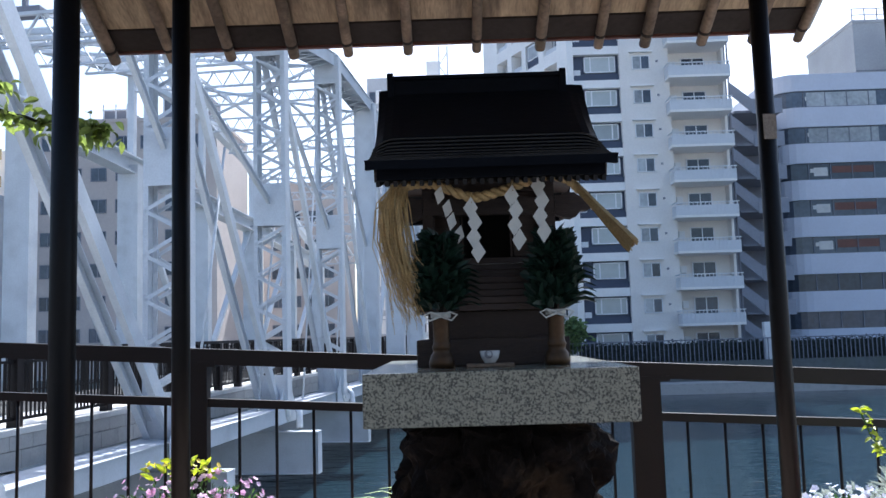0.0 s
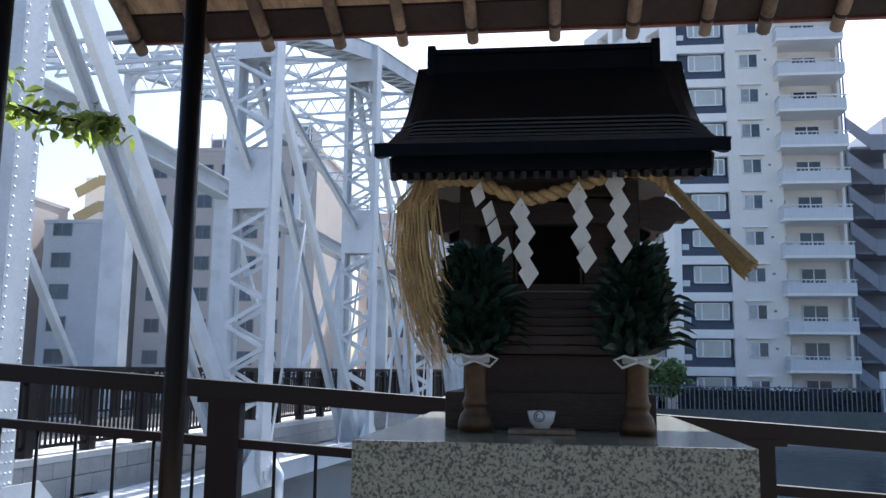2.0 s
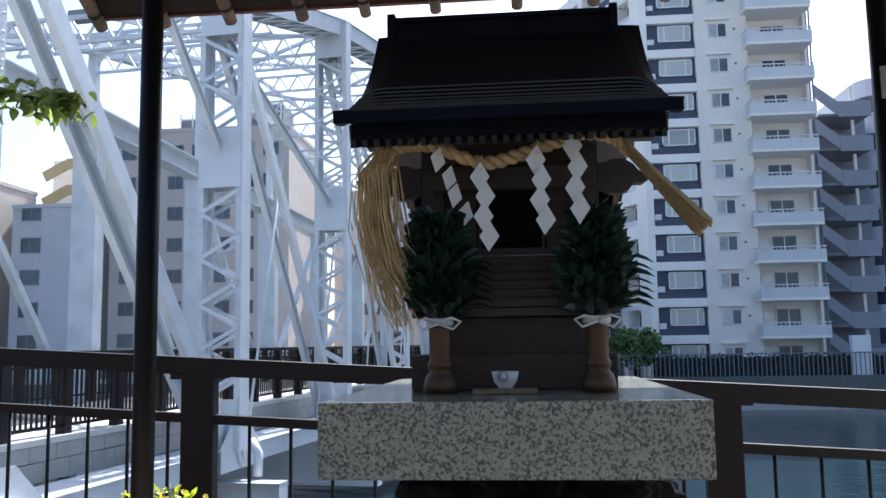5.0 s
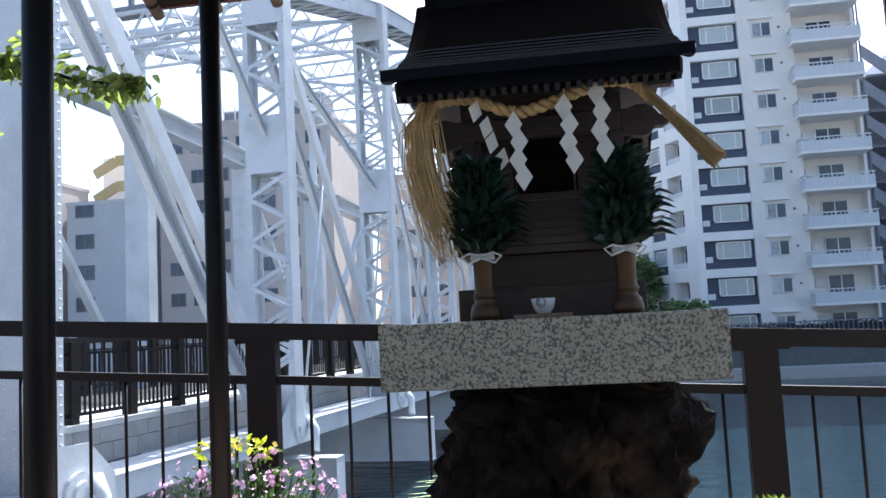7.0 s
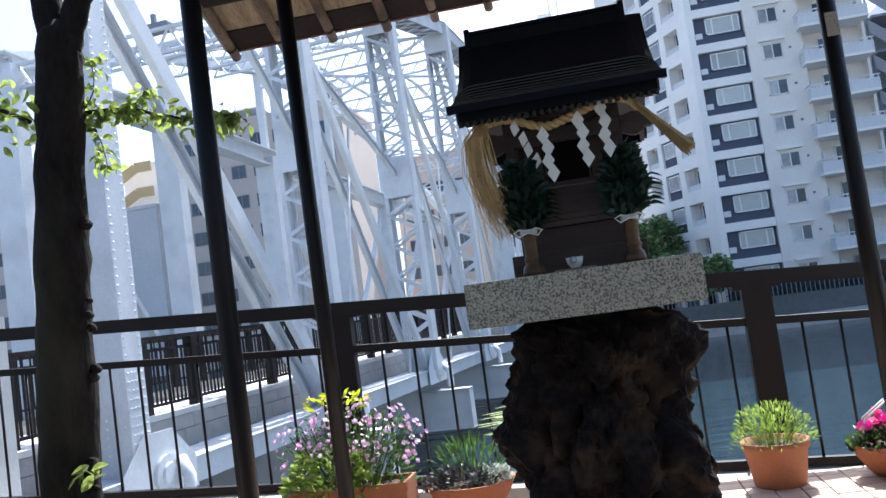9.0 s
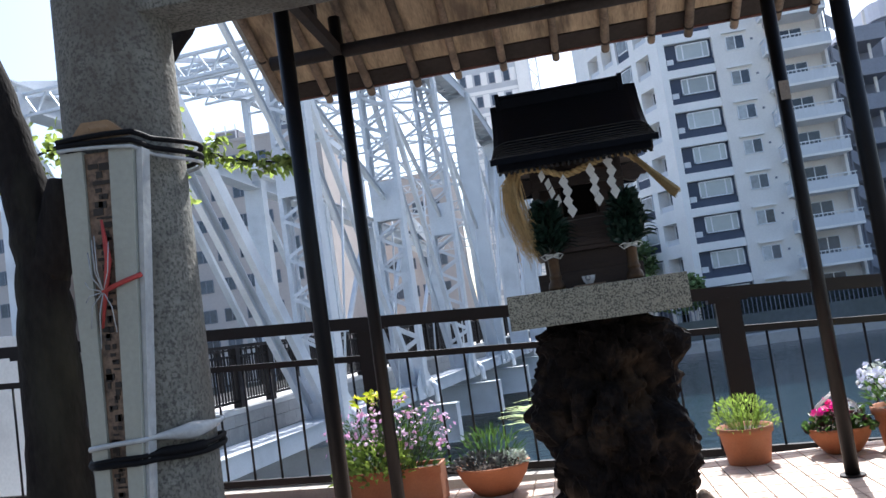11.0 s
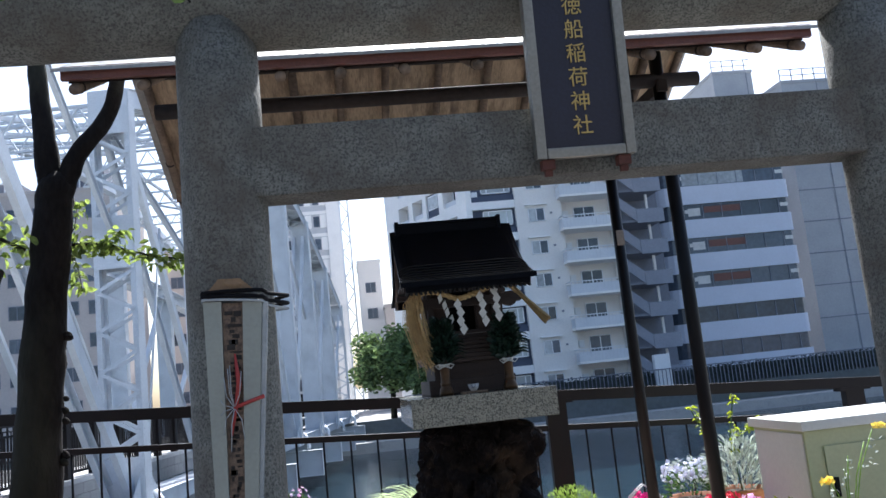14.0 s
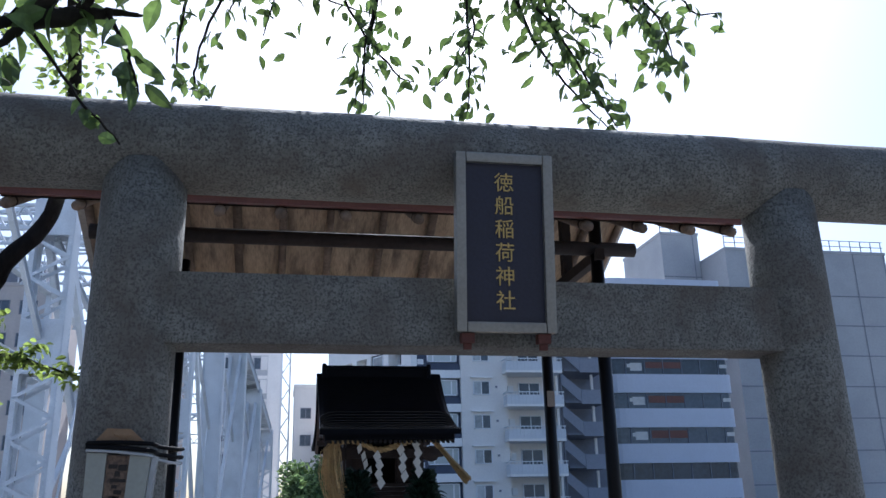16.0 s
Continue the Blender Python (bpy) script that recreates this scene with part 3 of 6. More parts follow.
def canopy():
    c = thing("canopy", (0, 0, 0), "timber canopy roof with log rafters on four dark steel posts", "canopy")
    zr = lambda y: ZE + (CYH - abs(y - CYM)) * SLOPE
    for x in (-1.12, 1.69):
        for y in (2.67, 3.89):
            bm = bmesh.new()
            tube(bm, [(x, y, 0), (x, y, 3.44)], 0.043, 14)
            part("post", bm, M_IRON, c, smooth=True)
            bm = bmesh.new()
            lathe(bm, [(0.075, 0.0), (0.075, 0.012), (0.045, 0.014)], 14, (x, y, 0.0))
            part("base_flange", bm, M_IRON, c)
    for y in (2.67, 3.89):
        bm = bmesh.new()
        tube(bm, [(-1.54 if y < 3 else -1.6, y, 3.25 if y < 3 else 3.20), (1.96 if y < 3 else 2.1, y, 3.25 if y < 3 else 3.20)], 0.048, 14)
        part("purlin", bm, M_BEAM, c, smooth=True)
    for x in (-1.12, 1.69):
        bm = bmesh.new()
        beam(bm, (x, 2.60, 3.197), (x, 3.96, 3.197), 0.06, 0.075)
        part("cross_beam", bm, M_BEAM, c)
        bm = bmesh.new()
        beam(bm, (x, CYM, 3.236), (x, CYM, zr(CYM) - 0.13), 0.07, 0.07)
        part("king_post", bm, M_BEAM, c)
    bm = bmesh.new()
    tube(bm, [(CX0 + 0.15, CYM, zr(CYM) - 0.07), (CX1 - 0.15, CYM, zr(CYM) - 0.07)], 0.055, 12)
    part("ridge_beam", bm, M_BEAM, c, smooth=True)
    # rafters, unevenly spaced as they stand
    xs = [CX0 + 0.02, -1.43, -1.09, -0.72, -0.40, -0.05, 0.35, 0.72, 1.06, 1.33, 1.66, 1.96, CX1 - 0.02]
    for s in (-1, 1):
        for x in xs:
            j = random.uniform(-0.012, 0.012)
            r = random.uniform(0.026, 0.033)
            yt = CYM + s * (CYH + 0.02)
            bm = bmesh.new()
            tube(bm, [(x + j, CYM + s * 0.02, zr(CYM + s * 0.02)), (x, yt - s * 0.12, zr(yt - s * 0.12)), (x, yt, zr(yt))], [r, r * 1.05, r], 10)
            rf = part("rafter", bm, M_LOG, c, smooth=True)
            for back in (0.085, 0.50):
                yb_ = yt - s * back
                bm = bmesh.new()
                tube(bm, [(x, yb_ - s * 0.008, zr(yb_ - s * 0.008)), (x, yb_ + s * 0.008, zr(yb_ + s * 0.008))], r * 1.13, 10)
                part("binding", bm, M_BEAM, rf)
        # boards above the rafters, one for each bay
        for a, b in zip(xs, xs[1:]):
            bm = bmesh.new()
            y0, y1 = CYM + s * 0.01, CYM + s * (CYH - 0.165)
            lo = 0.036
            v = [bm.verts.new(p) for p in ((a + 0.004, y0, zr(y0) + lo), (b - 0.004, y0, zr(y0) + lo), (b - 0.004, y1, zr(y1) + lo), (a + 0.004, y1, zr(y1) + lo))]
            f = bm.faces.new(v)
            e = bmesh.ops.extrude_face_region(bm, geom=[f])
            for q in e["geom"]:
                if isinstance(q, bmesh.types.BMVert):
                    q.co.z += 0.014
            bmesh.ops.recalc_face_normals(bm, faces=bm.faces)
            part("ceiling_board", bm, M_BOARD, c)
        ye = CYM + s * (CYH - 0.10)
        bm = bmesh.new()
        v = []
        for yy in (CYM + s * (CYH - 0.16), CYM + s * (CYH - 0.02)):
            v.append((yy, zr(yy) + 0.028))
        q8 = [bm.verts.new((xx, yy, zz + dz)) for dz in (0, 0.03) for xx in (CX0 - 0.02, CX1 + 0.02) for yy, zz in v]
        for fi in ((0, 1, 3, 2), (4, 6, 7, 5), (0, 4, 5, 1), (2, 3, 7, 6), (0, 2, 6, 4), (1, 5, 7, 3)):
            bm.faces.new([q8[k] for k in fi])
        bmesh.ops.recalc_face_normals(bm, faces=bm.faces)
        part("eave_board", bm, M_BEAM, c)
        bm = bmesh.new()
        yf = CYM + s * (CYH + 0.03)
        beam(bm, (CX0 - 0.04, yf, zr(yf) + 0.086), (CX1 + 0.04, yf, zr(yf) + 0.086), 0.03, 0.07)
        part("fascia", bm, M_REDBROWN, c)
    bm = bmesh.new()
    rows = []
    for y, dz in ((CYM - CYH - 0.07, 0.125), (CYM, 0.11), (CYM + CYH + 0.07, 0.125)):
        rows.append([(y, zr(y) + dz - 0.02), (y, zr(y) + dz)])
    ring = [rows[0][0], rows[1][0], rows[2][0], rows[2][1], rows[1][1], rows[0][1]]
    va = [bm.verts.new((CX0 - 0.08, y, z)) for y, z in ring]
    vb = [bm.verts.new((CX1 + 0.08, y, z)) for y, z in ring]
    for k in range(6):
        bm.faces.new((va[k], va[(k + 1) % 6], vb[(k + 1) % 6], vb[k]))
    bm.faces.new((va[0], va[5], va[4], va[1]))
    bm.faces.new((va[1], va[4], va[3], va[2]))
    bm.faces.new((vb[1], vb[4], vb[5], vb[0]))
    bm.faces.new((vb[2], vb[3], vb[4], vb[1]))
    bmesh.ops.recalc_face_normals(bm, faces=bm.faces)
    part("roof_sheet", bm, M_TIN, c)
    bm = nbox(1.69 - 0.030, 3.89 - 0.047, 2.34, 1.69 + 0.030, 3.89 - 0.040, 2.46, 0.002)
    part("worn_sticker", bm, M_STONE, c)


canopy()

# ---- rock, slab, little shrine ----


def rock():
    bm = bmesh.new()
    bmesh.ops.create_icosphere(bm, subdivisions=6, radius=1.0)
    for v in bm.verts:
        p = v.co.copy()
        z = p.z
        k = (abs(p.x) ** 6 + abs(p.y) ** 6 + abs(p.z) ** 6) ** (-1 / 6)
        q = p * k
        wx = 0.425 + 0.03 * math.sin(3.1 * z + 0.5) + 0.10 * max(0.0, -z - 0.1)
        v.co = Vector((q.x * wx + 0.005 + 0.05 * max(0.0, -z), q.y * 0.46, 0.585 + q.z * 0.59))
        c = v.co.copy()
        n1 = noise.noise(c * 3.1 + Vector((3, 1, 7)))
        n2 = noise.turbulence(c * 6.0, 4, True)
        cell = noise.voronoi(Vector((c.x * 3.4, c.y * 3.4, c.z * 2.1)) + Vector((0.4, 2.0, 0.0)) + noise.noise_vector(c * 5) * 0.35)[0]
        crack = min(1.0, (cell[1] - cell[0]) * 3.5)       # 0 along the seams between lumps
        pit = max(0.0, noise.noise(c * 11 + Vector((5, 2, 1)))) ** 1.5
        fine = noise.turbulence(c * 19.0, 3, True) - 0.8
        out = Vector((p.x, p.y, p.z * 0.15)).normalized()
        v.co += out * (0.12 * n1 + 0.13 * (n2 - 0.9) + 0.028 * (crack - 0.8) - 0.09 * pit + 0.03 * fine)
        v.co.z = min(max(v.co.z + 0.02 * noise.noise(c * 8), 0.0), 1.167)
    rk = part("boulder_pedestal", bm, M_ROCK, None, m=pose(0.31, 3.36, 0.0))
    tagged(rk, "craggy dark brown lava boulder carrying the granite slab", "boulder")


rock()
bm = bmesh.new()
bmesh.ops.create_icosphere(bm, subdivisions=3, radius=0.085)
for v in bm.verts:
    v.co = Vector((v.co.x * 0.9, v.co.y, v.co.z * (1.55 - 7.5 * v.co.x))) * (1 + 0.3 * noise.noise(v.co * 9))
    v.co.z = max(v.co.z + 0.07, 0)
tagged(part("foot_stone", bm, M_TAN, None, m=pose(0.73, 3.04, 0, 0, 0, 20)), "small tan wedge stone leaning on the boulder foot", "stone")

bm = bmesh.new()
n = 40
rim = [(0.27 + 0.40 * (1 + 0.10 * noise.noise(Vector((math.cos(a) * 2, math.sin(a) * 2, 3)))) * math.copysign(abs(math.cos(a)) ** 0.6, math.cos(a)), 3.34 + 0.40 * math.copysign(abs(math.sin(a)) ** 0.6, math.sin(a)) * (1 + 0.08 * noise.noise(Vector((math.cos(a) * 3, math.sin(a) * 3, 8))))) for a in [2 * math.pi * k / n for k in range(n)]]
lo = [bm.verts.new((x, y, 0)) for x, y in rim]
hi = [bm.verts.new((0.27 + (x - 0.27) * 0.96, 3.34 + (y - 3.34) * 0.96, 0.045 + 0.02 * noise.noise(Vector((x * 4, y * 4, 0))))) for x, y in rim]
for k in range(n):
    bm.faces.new((lo[k], lo[(k + 1) % n], hi[(k + 1) % n], hi[k]))
bm.faces.new(hi)
tagged(part("mortar_base", bm, M_TAN), "uneven grey mortar bed under the boulder", "mortar bed")

SLX0, SLX1 = -0.139, 0.762
slab = part("granite_slab", nbox(SLX0, 2.67, 0, SLX1, 4.02, 0.177, 0.006), M_SLAB, None, m=pose(0, 0, 1.168))
tagged(slab, "polished speckled grey granite slab on the boulder", "stone slab")
SZ = 1.346


def shrine():
    s = thing("miniature_shrine", (0.312, 3.45, SZ), "small dark wooden shrine with a black curved metal roof", "shrine")
    # local: x across, y to the back, z up from the slab
    part("base_sill", nbox(-0.29, -0.33, 0, 0.29, 0.42, 0.10, 0.006), M_WOOD, s)
    part("base_frame", nbox(-0.245, -0.27, 0.09, 0.245, 0.38, 0.205, 0.005), M_WOOD, s)
    part("floor_board", nbox(-0.29, -0.30, 0.207, 0.29, 0.42, 0.232, 0.004), M_WOODX, s)
    for k in range(6):
        part("step", nbox(-0.155, -0.285 + k * 0.028, 0.234 + k * 0.0275, 0.155, -0.11, 0.2595 + k * 0.0275, 0.003), M_WOODX, s)
    for sx in (-1, 1):
        part("stair_string", nbox(sx * 0.17 - 0.012, -0.29, 0.234, sx * 0.17 + 0.012, -0.10, 0.41, 0.004), M_WOOD, s)
    part("veranda", nbox(-0.28, -0.125, 0.402, 0.28, 0.40, 0.424, 0.003), M_WOODX, s)
    part("back_wall", nbox(-0.24, 0.34, 0.426, 0.24, 0.36, 0.80), M_WOOD, s)
    for sx in (-1, 1):
        part("side_wall", nbox(sx * 0.235 - 0.008, -0.06, 0.426, sx * 0.235 + 0.008, 0.338, 0.80), M_WOOD, s)
        part("door_leaf", nbox(sx * 0.165 - 0.055, -0.075, 0.43, sx * 0.165 + 0.055, -0.06, 0.70, 0.003), M_WOODX, s)
        part("post", nbox(sx * 0.235 - 0.022, -0.105, 0.426, sx * 0.235 + 0.022, -0.062, 0.80, 0.003), M_WOOD, s)
        part("front_post", nbox(sx * 0.235 - 0.02, -0.32, 0.234, sx * 0.235 + 0.02, -0.28, 0.70, 0.003), M_WOOD, s)
        # carved nosing at the tie beam's end
        bm = bmesh.new()
        pts = [(0.0, -0.036), (0.03, -0.05), (0.06, -0.055), (0.085, -0.045), (0.10, -0.025), (0.125, -0.026), (0.146, -0.012), (0.152, 0.006), (0.135, 0.004), (0.115, 0.01), (0.10, 0.03), (0.075, 0.045), (0.045, 0.046), (0.02, 0.036), (0.0, 0.036)]
        f = bm.faces.new([bm.verts.new((sx * (0.255 + a), -0.325, 0.605 + b)) for a, b in pts])
        e = bmesh.ops.extrude_face_region(bm, geom=[f])
        for q in e["geom"]:
            if isinstance(q, bmesh.types.BMVert):
                q.co.y += 0.045
        bmesh.ops.recalc_face_normals(bm, faces=bm.faces)
        part("carved_nosing", bm, M_WOOD, s)
        part("side_slat", nbox(sx * 0.10 - 0.004, -0.082, 0.43, sx * 0.10 + 0.004, -0.077, 0.70), M_WOODX, s)
        # staggered fin to the side, behind the vases
        part("side_rail", nbox(sx * 0.29 - 0.012, -0.30, 0.233, sx * 0.29 + 0.012, 0.40, 0.262, 0.003), M_WOODX, s)
    # near-black sheet and ceiling: the shade inside the shrine put into colour
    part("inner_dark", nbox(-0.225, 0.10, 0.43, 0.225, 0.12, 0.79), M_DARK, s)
    part("head_beam", nbox(-0.25, -0.107, 0.70, 0.25, -0.06, 0.80, 0.004), M_WOOD, s)
    part("tie_beam", nbox(-0.253, -0.325, 0.575, 0.253, -0.28, 0.640, 0.005), M_WOOD, s)
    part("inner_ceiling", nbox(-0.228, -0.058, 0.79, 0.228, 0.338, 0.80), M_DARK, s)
    # roof: curved shell swept across x, edges flaring to the eaves
    bm = bmesh.new()
    n, mm = 18, 16
    yr = 0.037
    zroof = lambda f: 0.728 + 0.455 * (1 - f) ** 1.5 + 0.03 * math.sin(math.pi * f)
    fold = lambda f, g: -0.045 * math.sin(math.pi * min(1.0, f * 0.97 + 0.03)) * max(0.0, (abs(g) - 0.80) / 0.20) ** 2
    RD = 0.697
    grid_top, grid_bot = {}, {}
    for side in (-1, 1):
        for i in range(n + 1):
            f = i / n
            y = yr + side * f * RD
            z = zroof(f)
            half = 0.440 - 0.010 * math.sin(math.pi * f)
            for j in range(mm + 1):
                t = -1 + 2 * j / mm
                g = math.copysign(abs(t) ** 0.55, t)
                lift = fold(f, g)
                grid_top[side, i, j] = bm.verts.new((g * half, y, z + lift))
                grid_bot[side, i, j] = bm.verts.new((g * half, y, z + lift - 0.032))
        for i in range(n):
            for j in range(mm):
                for gr in (grid_top, grid_bot):
                    bm.faces.new((gr[side, i, j], gr[side, i, j + 1], gr[side, i + 1, j + 1], gr[side, i + 1, j]))
        for j in range(mm):
            bm.faces.new((grid_top[side, n, j], grid_top[side, n, j + 1], grid_bot[side, n, j + 1], grid_bot[side, n, j]))
        for i in range(n):
            for j in (0, mm):
                bm.faces.new((grid_top[side, i, j], grid_top[side, i + 1, j], grid_bot[side, i + 1, j], grid_bot[side, i, j]))
    bmesh.ops.remove_doubles(bm, verts=bm.verts, dist=0.0005)
    bmesh.ops.recalc_face_normals(bm, faces=bm.faces)
    roof = part("roof", bm, M_COPPER, s)
    # layered seams of the metal sheets near the eaves
    for k in range(8):
        f = 0.62 + k * 0.051
        y = yr - f * RD
        z = zroof(f)
        half = 0.440 - 0.010 * math.sin(math.pi * f)
        bm = bmesh.new()
        pts = []
        for j in range(17):
            t = -1 + 2 * j / 16
            g = math.copysign(abs(t) ** 0.55, t)
            pts.append((g * (half + 0.003), y, z + fold(f, g) + 0.004))
        rows = []
        for px, py, pz in pts:
            rows.append([bm.verts.new((px, py + dy, pz + dz)) for dy, dz in ((0.016, 0.004), (-0.014, -0.002), (-0.014, -0.008), (0.016, -0.004))])
        for a, b in zip(rows, rows[1:]):
            for q in range(4):
                bm.faces.new((a[q], b[q], b[(q + 1) % 4], a[(q + 1) % 4]))
        bm.faces.new(rows[0])
        bm.faces.new(rows[-1][::-1])
        bmesh.ops.recalc_face_normals(bm, faces=bm.faces)
        part("sheet_lap", bm, M_SHEET, roof)
    part("ridge_box", nbox(-0.382, yr - 0.04, 1.12, 0.346, yr + 0.04, 1.212, 0.006), M_COPPER, s)
    part("ridge_cap", nbox(-0.385, yr - 0.048, 1.213, 0.349, yr + 0.048, 1.230, 0.005), M_COPPER, s)
    for sx in (-1, 1):
        part("ridge_end", nbox(-0.018 + sx * 0.370 - 0.014, yr - 0.052, 1.12, -0.018 + sx * 0.370 + 0.014, yr + 0.052, 1.243, 0.006), M_COPPER, s)
        bm = bmesh.new()
        for sd in (-1, 1):
            pts = [(sx * 0.405, yr + sd * f * 0.66, zroof(f) + fold(f, 0.93) - 0.052) for f in [k * 0.115 for k in range(9)]]
            for a, b in zip(pts, pts[1:]):
                beam(bm, a, b, 0.022, 0.045)
        part("barge_board", bm, M_WOOD, s)
    # rafter ends under the front and back eaves
    for sd in (-1, 1):
        part("eave_batten", nbox(-0.405, yr + sd * 0.62 - 0.02, 0.668, 0.405, yr + sd * 0.62 + 0.02, 0.718, 0.003), M_COPPER, s)
    for k in range(27):
        x = -0.40 + k * 0.8 / 26
        bm = bmesh.new()
        beam(bm, (x, -0.60, 0.655), (x, -0.20, 0.76), 0.014, 0.02)
        # near-black colour carries the shade under the eave
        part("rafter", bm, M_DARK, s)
    part("eave_soffit", nbox(-0.40, -0.30, 0.765, 0.40, 0.38, 0.785), M_WOOD, s)
    for sd, z in ((-1, 0.72), (1, 0.72)):
        part("eave_purlin", nbox(-0.415, -0.325, z - 0.012, 0.415, -0.28, z + 0.025, 0.004) if sd < 0 else nbox(-0.415, 0.36, z - 0.012, 0.415, 0.40, z + 0.025, 0.004), M_WOOD, s)


shrine()

# ---- steel truss bridge ----
BO = pose(-5.05, 16.1, 0, 0, 0, -6.0)     # local: y along the bridge, x to the near side, z up
PANEL, VF = 6.4, -7.6
CH = {-2: 1.0, -1: 7.3, 0: 8.5, 1: 10.2, 2: 11.3, 3: 11.3, 4: 10.3, 5: 8.7, 6: 7.0, 7: 1.0}


FC = {-1: 7.6, 0: 8.3, 1: 8.1, 2: 7.8, 3: 7.5, 4: 7.2, 5: 6.8, 6: 6.2}     # far truss, top chord


def channel(bm, a, b, w, lip, side):
    """A C-shaped steel section from a to b: web of depth w, lips turned to one side."""
    a, b = Vector(a), Vector(b)
    s, u = frame_axes(b - a)
    x = Vector((side, 0, 0))
    t = 0.02
    prof = [(0, -w / 2), (lip, -w / 2), (lip, -w / 2 + t), (t, -w / 2 + t), (t, w / 2 - t), (lip, w / 2 - t), (lip, w / 2), (0, w / 2)]
    ra = [bm.verts.new(a + x * p + u * q) for p, q in prof]
    rb = [bm.verts.new(b + x * p + u * q) for p, q in prof]
    for k in range(8):
        bm.faces.new((ra[k], ra[(k + 1) % 8], rb[(k + 1) % 8], rb[k]))
    bm.faces.new(ra[::-1])
    bm.faces.new(rb)
    bmesh.ops.recalc_face_normals(bm, faces=bm.faces)


def lacing(bm, face, z0, z1, span, step, w=0.075, t=0.014):
    """Zigzag bars between two plates; face gives the place of (across, height)."""
    z, s = z0, 1
    while z + step <= z1 + 0.01:
        a, b = face(-span / 2 * s, z), face(span / 2 * s, z + step)
        beam(bm, a, b, t, w)
        z += step
        s = -s


def bridge():
    br = thing("truss_bridge", (0, 0, 0), "pale blue-grey riveted steel truss bridge across the river", "bridge")
    br.matrix_basis = BO

    def rivets(bm, pts):
        for p, n in pts:
            p, n = Vector(p), Vector(n)
            s, u = frame_axes(n)
            r = 0.021
            base = [bm.verts.new(p + (s * math.cos(a) + u * math.sin(a)) * r) for a in [k * math.pi / 3 for k in range(6)]]
            top = bm.verts.new(p + n * 0.014)
            for k in range(6):
                bm.faces.new((base[k], base[(k + 1) % 6], top))

    def pillar(u, top, near=True):
        """Two riveted plates with zigzag lacing between them, a batten plate part way up."""
        bm = bmesh.new()
        x0, x1, d = (-0.74, 0.13, 0.40) if near else (VF - 0.38, VF + 0.38, 0.42)
        solid = near and 3 * PANEL - 1 < u < 5 * PANEL + 1
        z0 = -0.4
        p = None
        if near:
            for x in (x0, x1):
                sg = 1 if x == x0 else -1
                box(bm, x - 0.012, u, z0, x + 0.012, u + d, top)
                if p is None:
                    p = part("pillar", bm, M_BRIDGE, br)
                else:
                    part("side_plate", bm, M_BRIDGE, p)
                for y in (u, u + d):
                    part("flange", nbox(min(x, x + sg * 0.10), y - 0.012, z0, max(x, x + sg * 0.10), y + 0.012, top), M_BRIDGE, p)
                bm = bmesh.new()
            bm.free()
            for zb, hb in ((z0, 0.9), (4.5, 1.15), (top - 1.0, 1.0)):
                for y in (u - 0.028, u + d + 0.016):
                    part("batten_plate", nbox(x0 + 0.005, y, zb, x1 - 0.005, y + 0.014, zb + hb), M_BRIDGE, p)
            if solid:
                part("cover_plate", nbox(x0 + 0.06, u - 0.045, z0, x1 - 0.06, u - 0.03, top), M_BRIDGE, p)
                for x in (x0, x1 - 0.08):
                    part("edge_angle", nbox(x, u - 0.10, z0, x + 0.08, u - 0.047, top), M_BRIDGE, p)
        else:
            box(bm, x0, u, z0, x1, u + d, top)
            p = part("pillar", bm, M_BRIDGE, br)
        if near and not solid:
            for zs, ze in ((z0 + 0.95, 4.45), (5.7, top - 1.05)):
                if ze - zs < 0.6:
                    continue
                n = max(1, round((ze - zs) / 0.45))
                st = (ze - zs) / n
                bm = bmesh.new()
                for y in (u - 0.02, u + d + 0.02):
                    lacing(bm, lambda a, z, y=y: (-0.305 + a, y, z), zs, ze, 0.80, st)
                tagged(part("lacing", bm, M_BRIDGE, p), kind="stuff")
            if u < 14:
                bm = bmesh.new()
                pts = []
                k = 0
                while z0 + k * 0.13 < min(top, 9.5):
                    z = z0 + 0.05 + k * 0.13
                    pts += [((x1 + 0.012, u + 0.06, z), (1, 0, 0)), ((x1 + 0.012, u + d - 0.06, z), (1, 0, 0)), ((x1 - 0.05, u - 0.013, z), (0, -1, 0)), ((x0 + 0.05, u - 0.013, z), (0, -1, 0))]
                    k += 1
                rivets(bm, pts)
                tagged(part("rivets", bm, M_BRIDGE, p), kind="stuff")
        return p

    for i in range(0, 7):
        pillar(i * PANEL, CH[i])
    # end post: a closed riveted box
    bm = nbox(-0.58, -6.62, -0.5, 0.0, -6.22, 11.0)
    ep = part("end_post", bm, M_BRIDGE, br)
    bm = bmesh.new()
    pts = []
    for k in range(90):
        z = -0.4 + k * 0.115
        pts += [((0.0, -6.57, z), (1, 0, 0)), ((0.0, -6.27, z), (1, 0, 0))]
        if z < 1.0:
            pts += [((0.0, -6.49 + 0.07 * q, z), (1, 0, 0)) for q in range(4)] + [((-0.5 + 0.14 * q, -6.62, z), (0, -1, 0)) for q in range(4)]
    rivets(bm, pts)
    tagged(part("rivets", bm, M_BRIDGE, ep), kind="stuff")
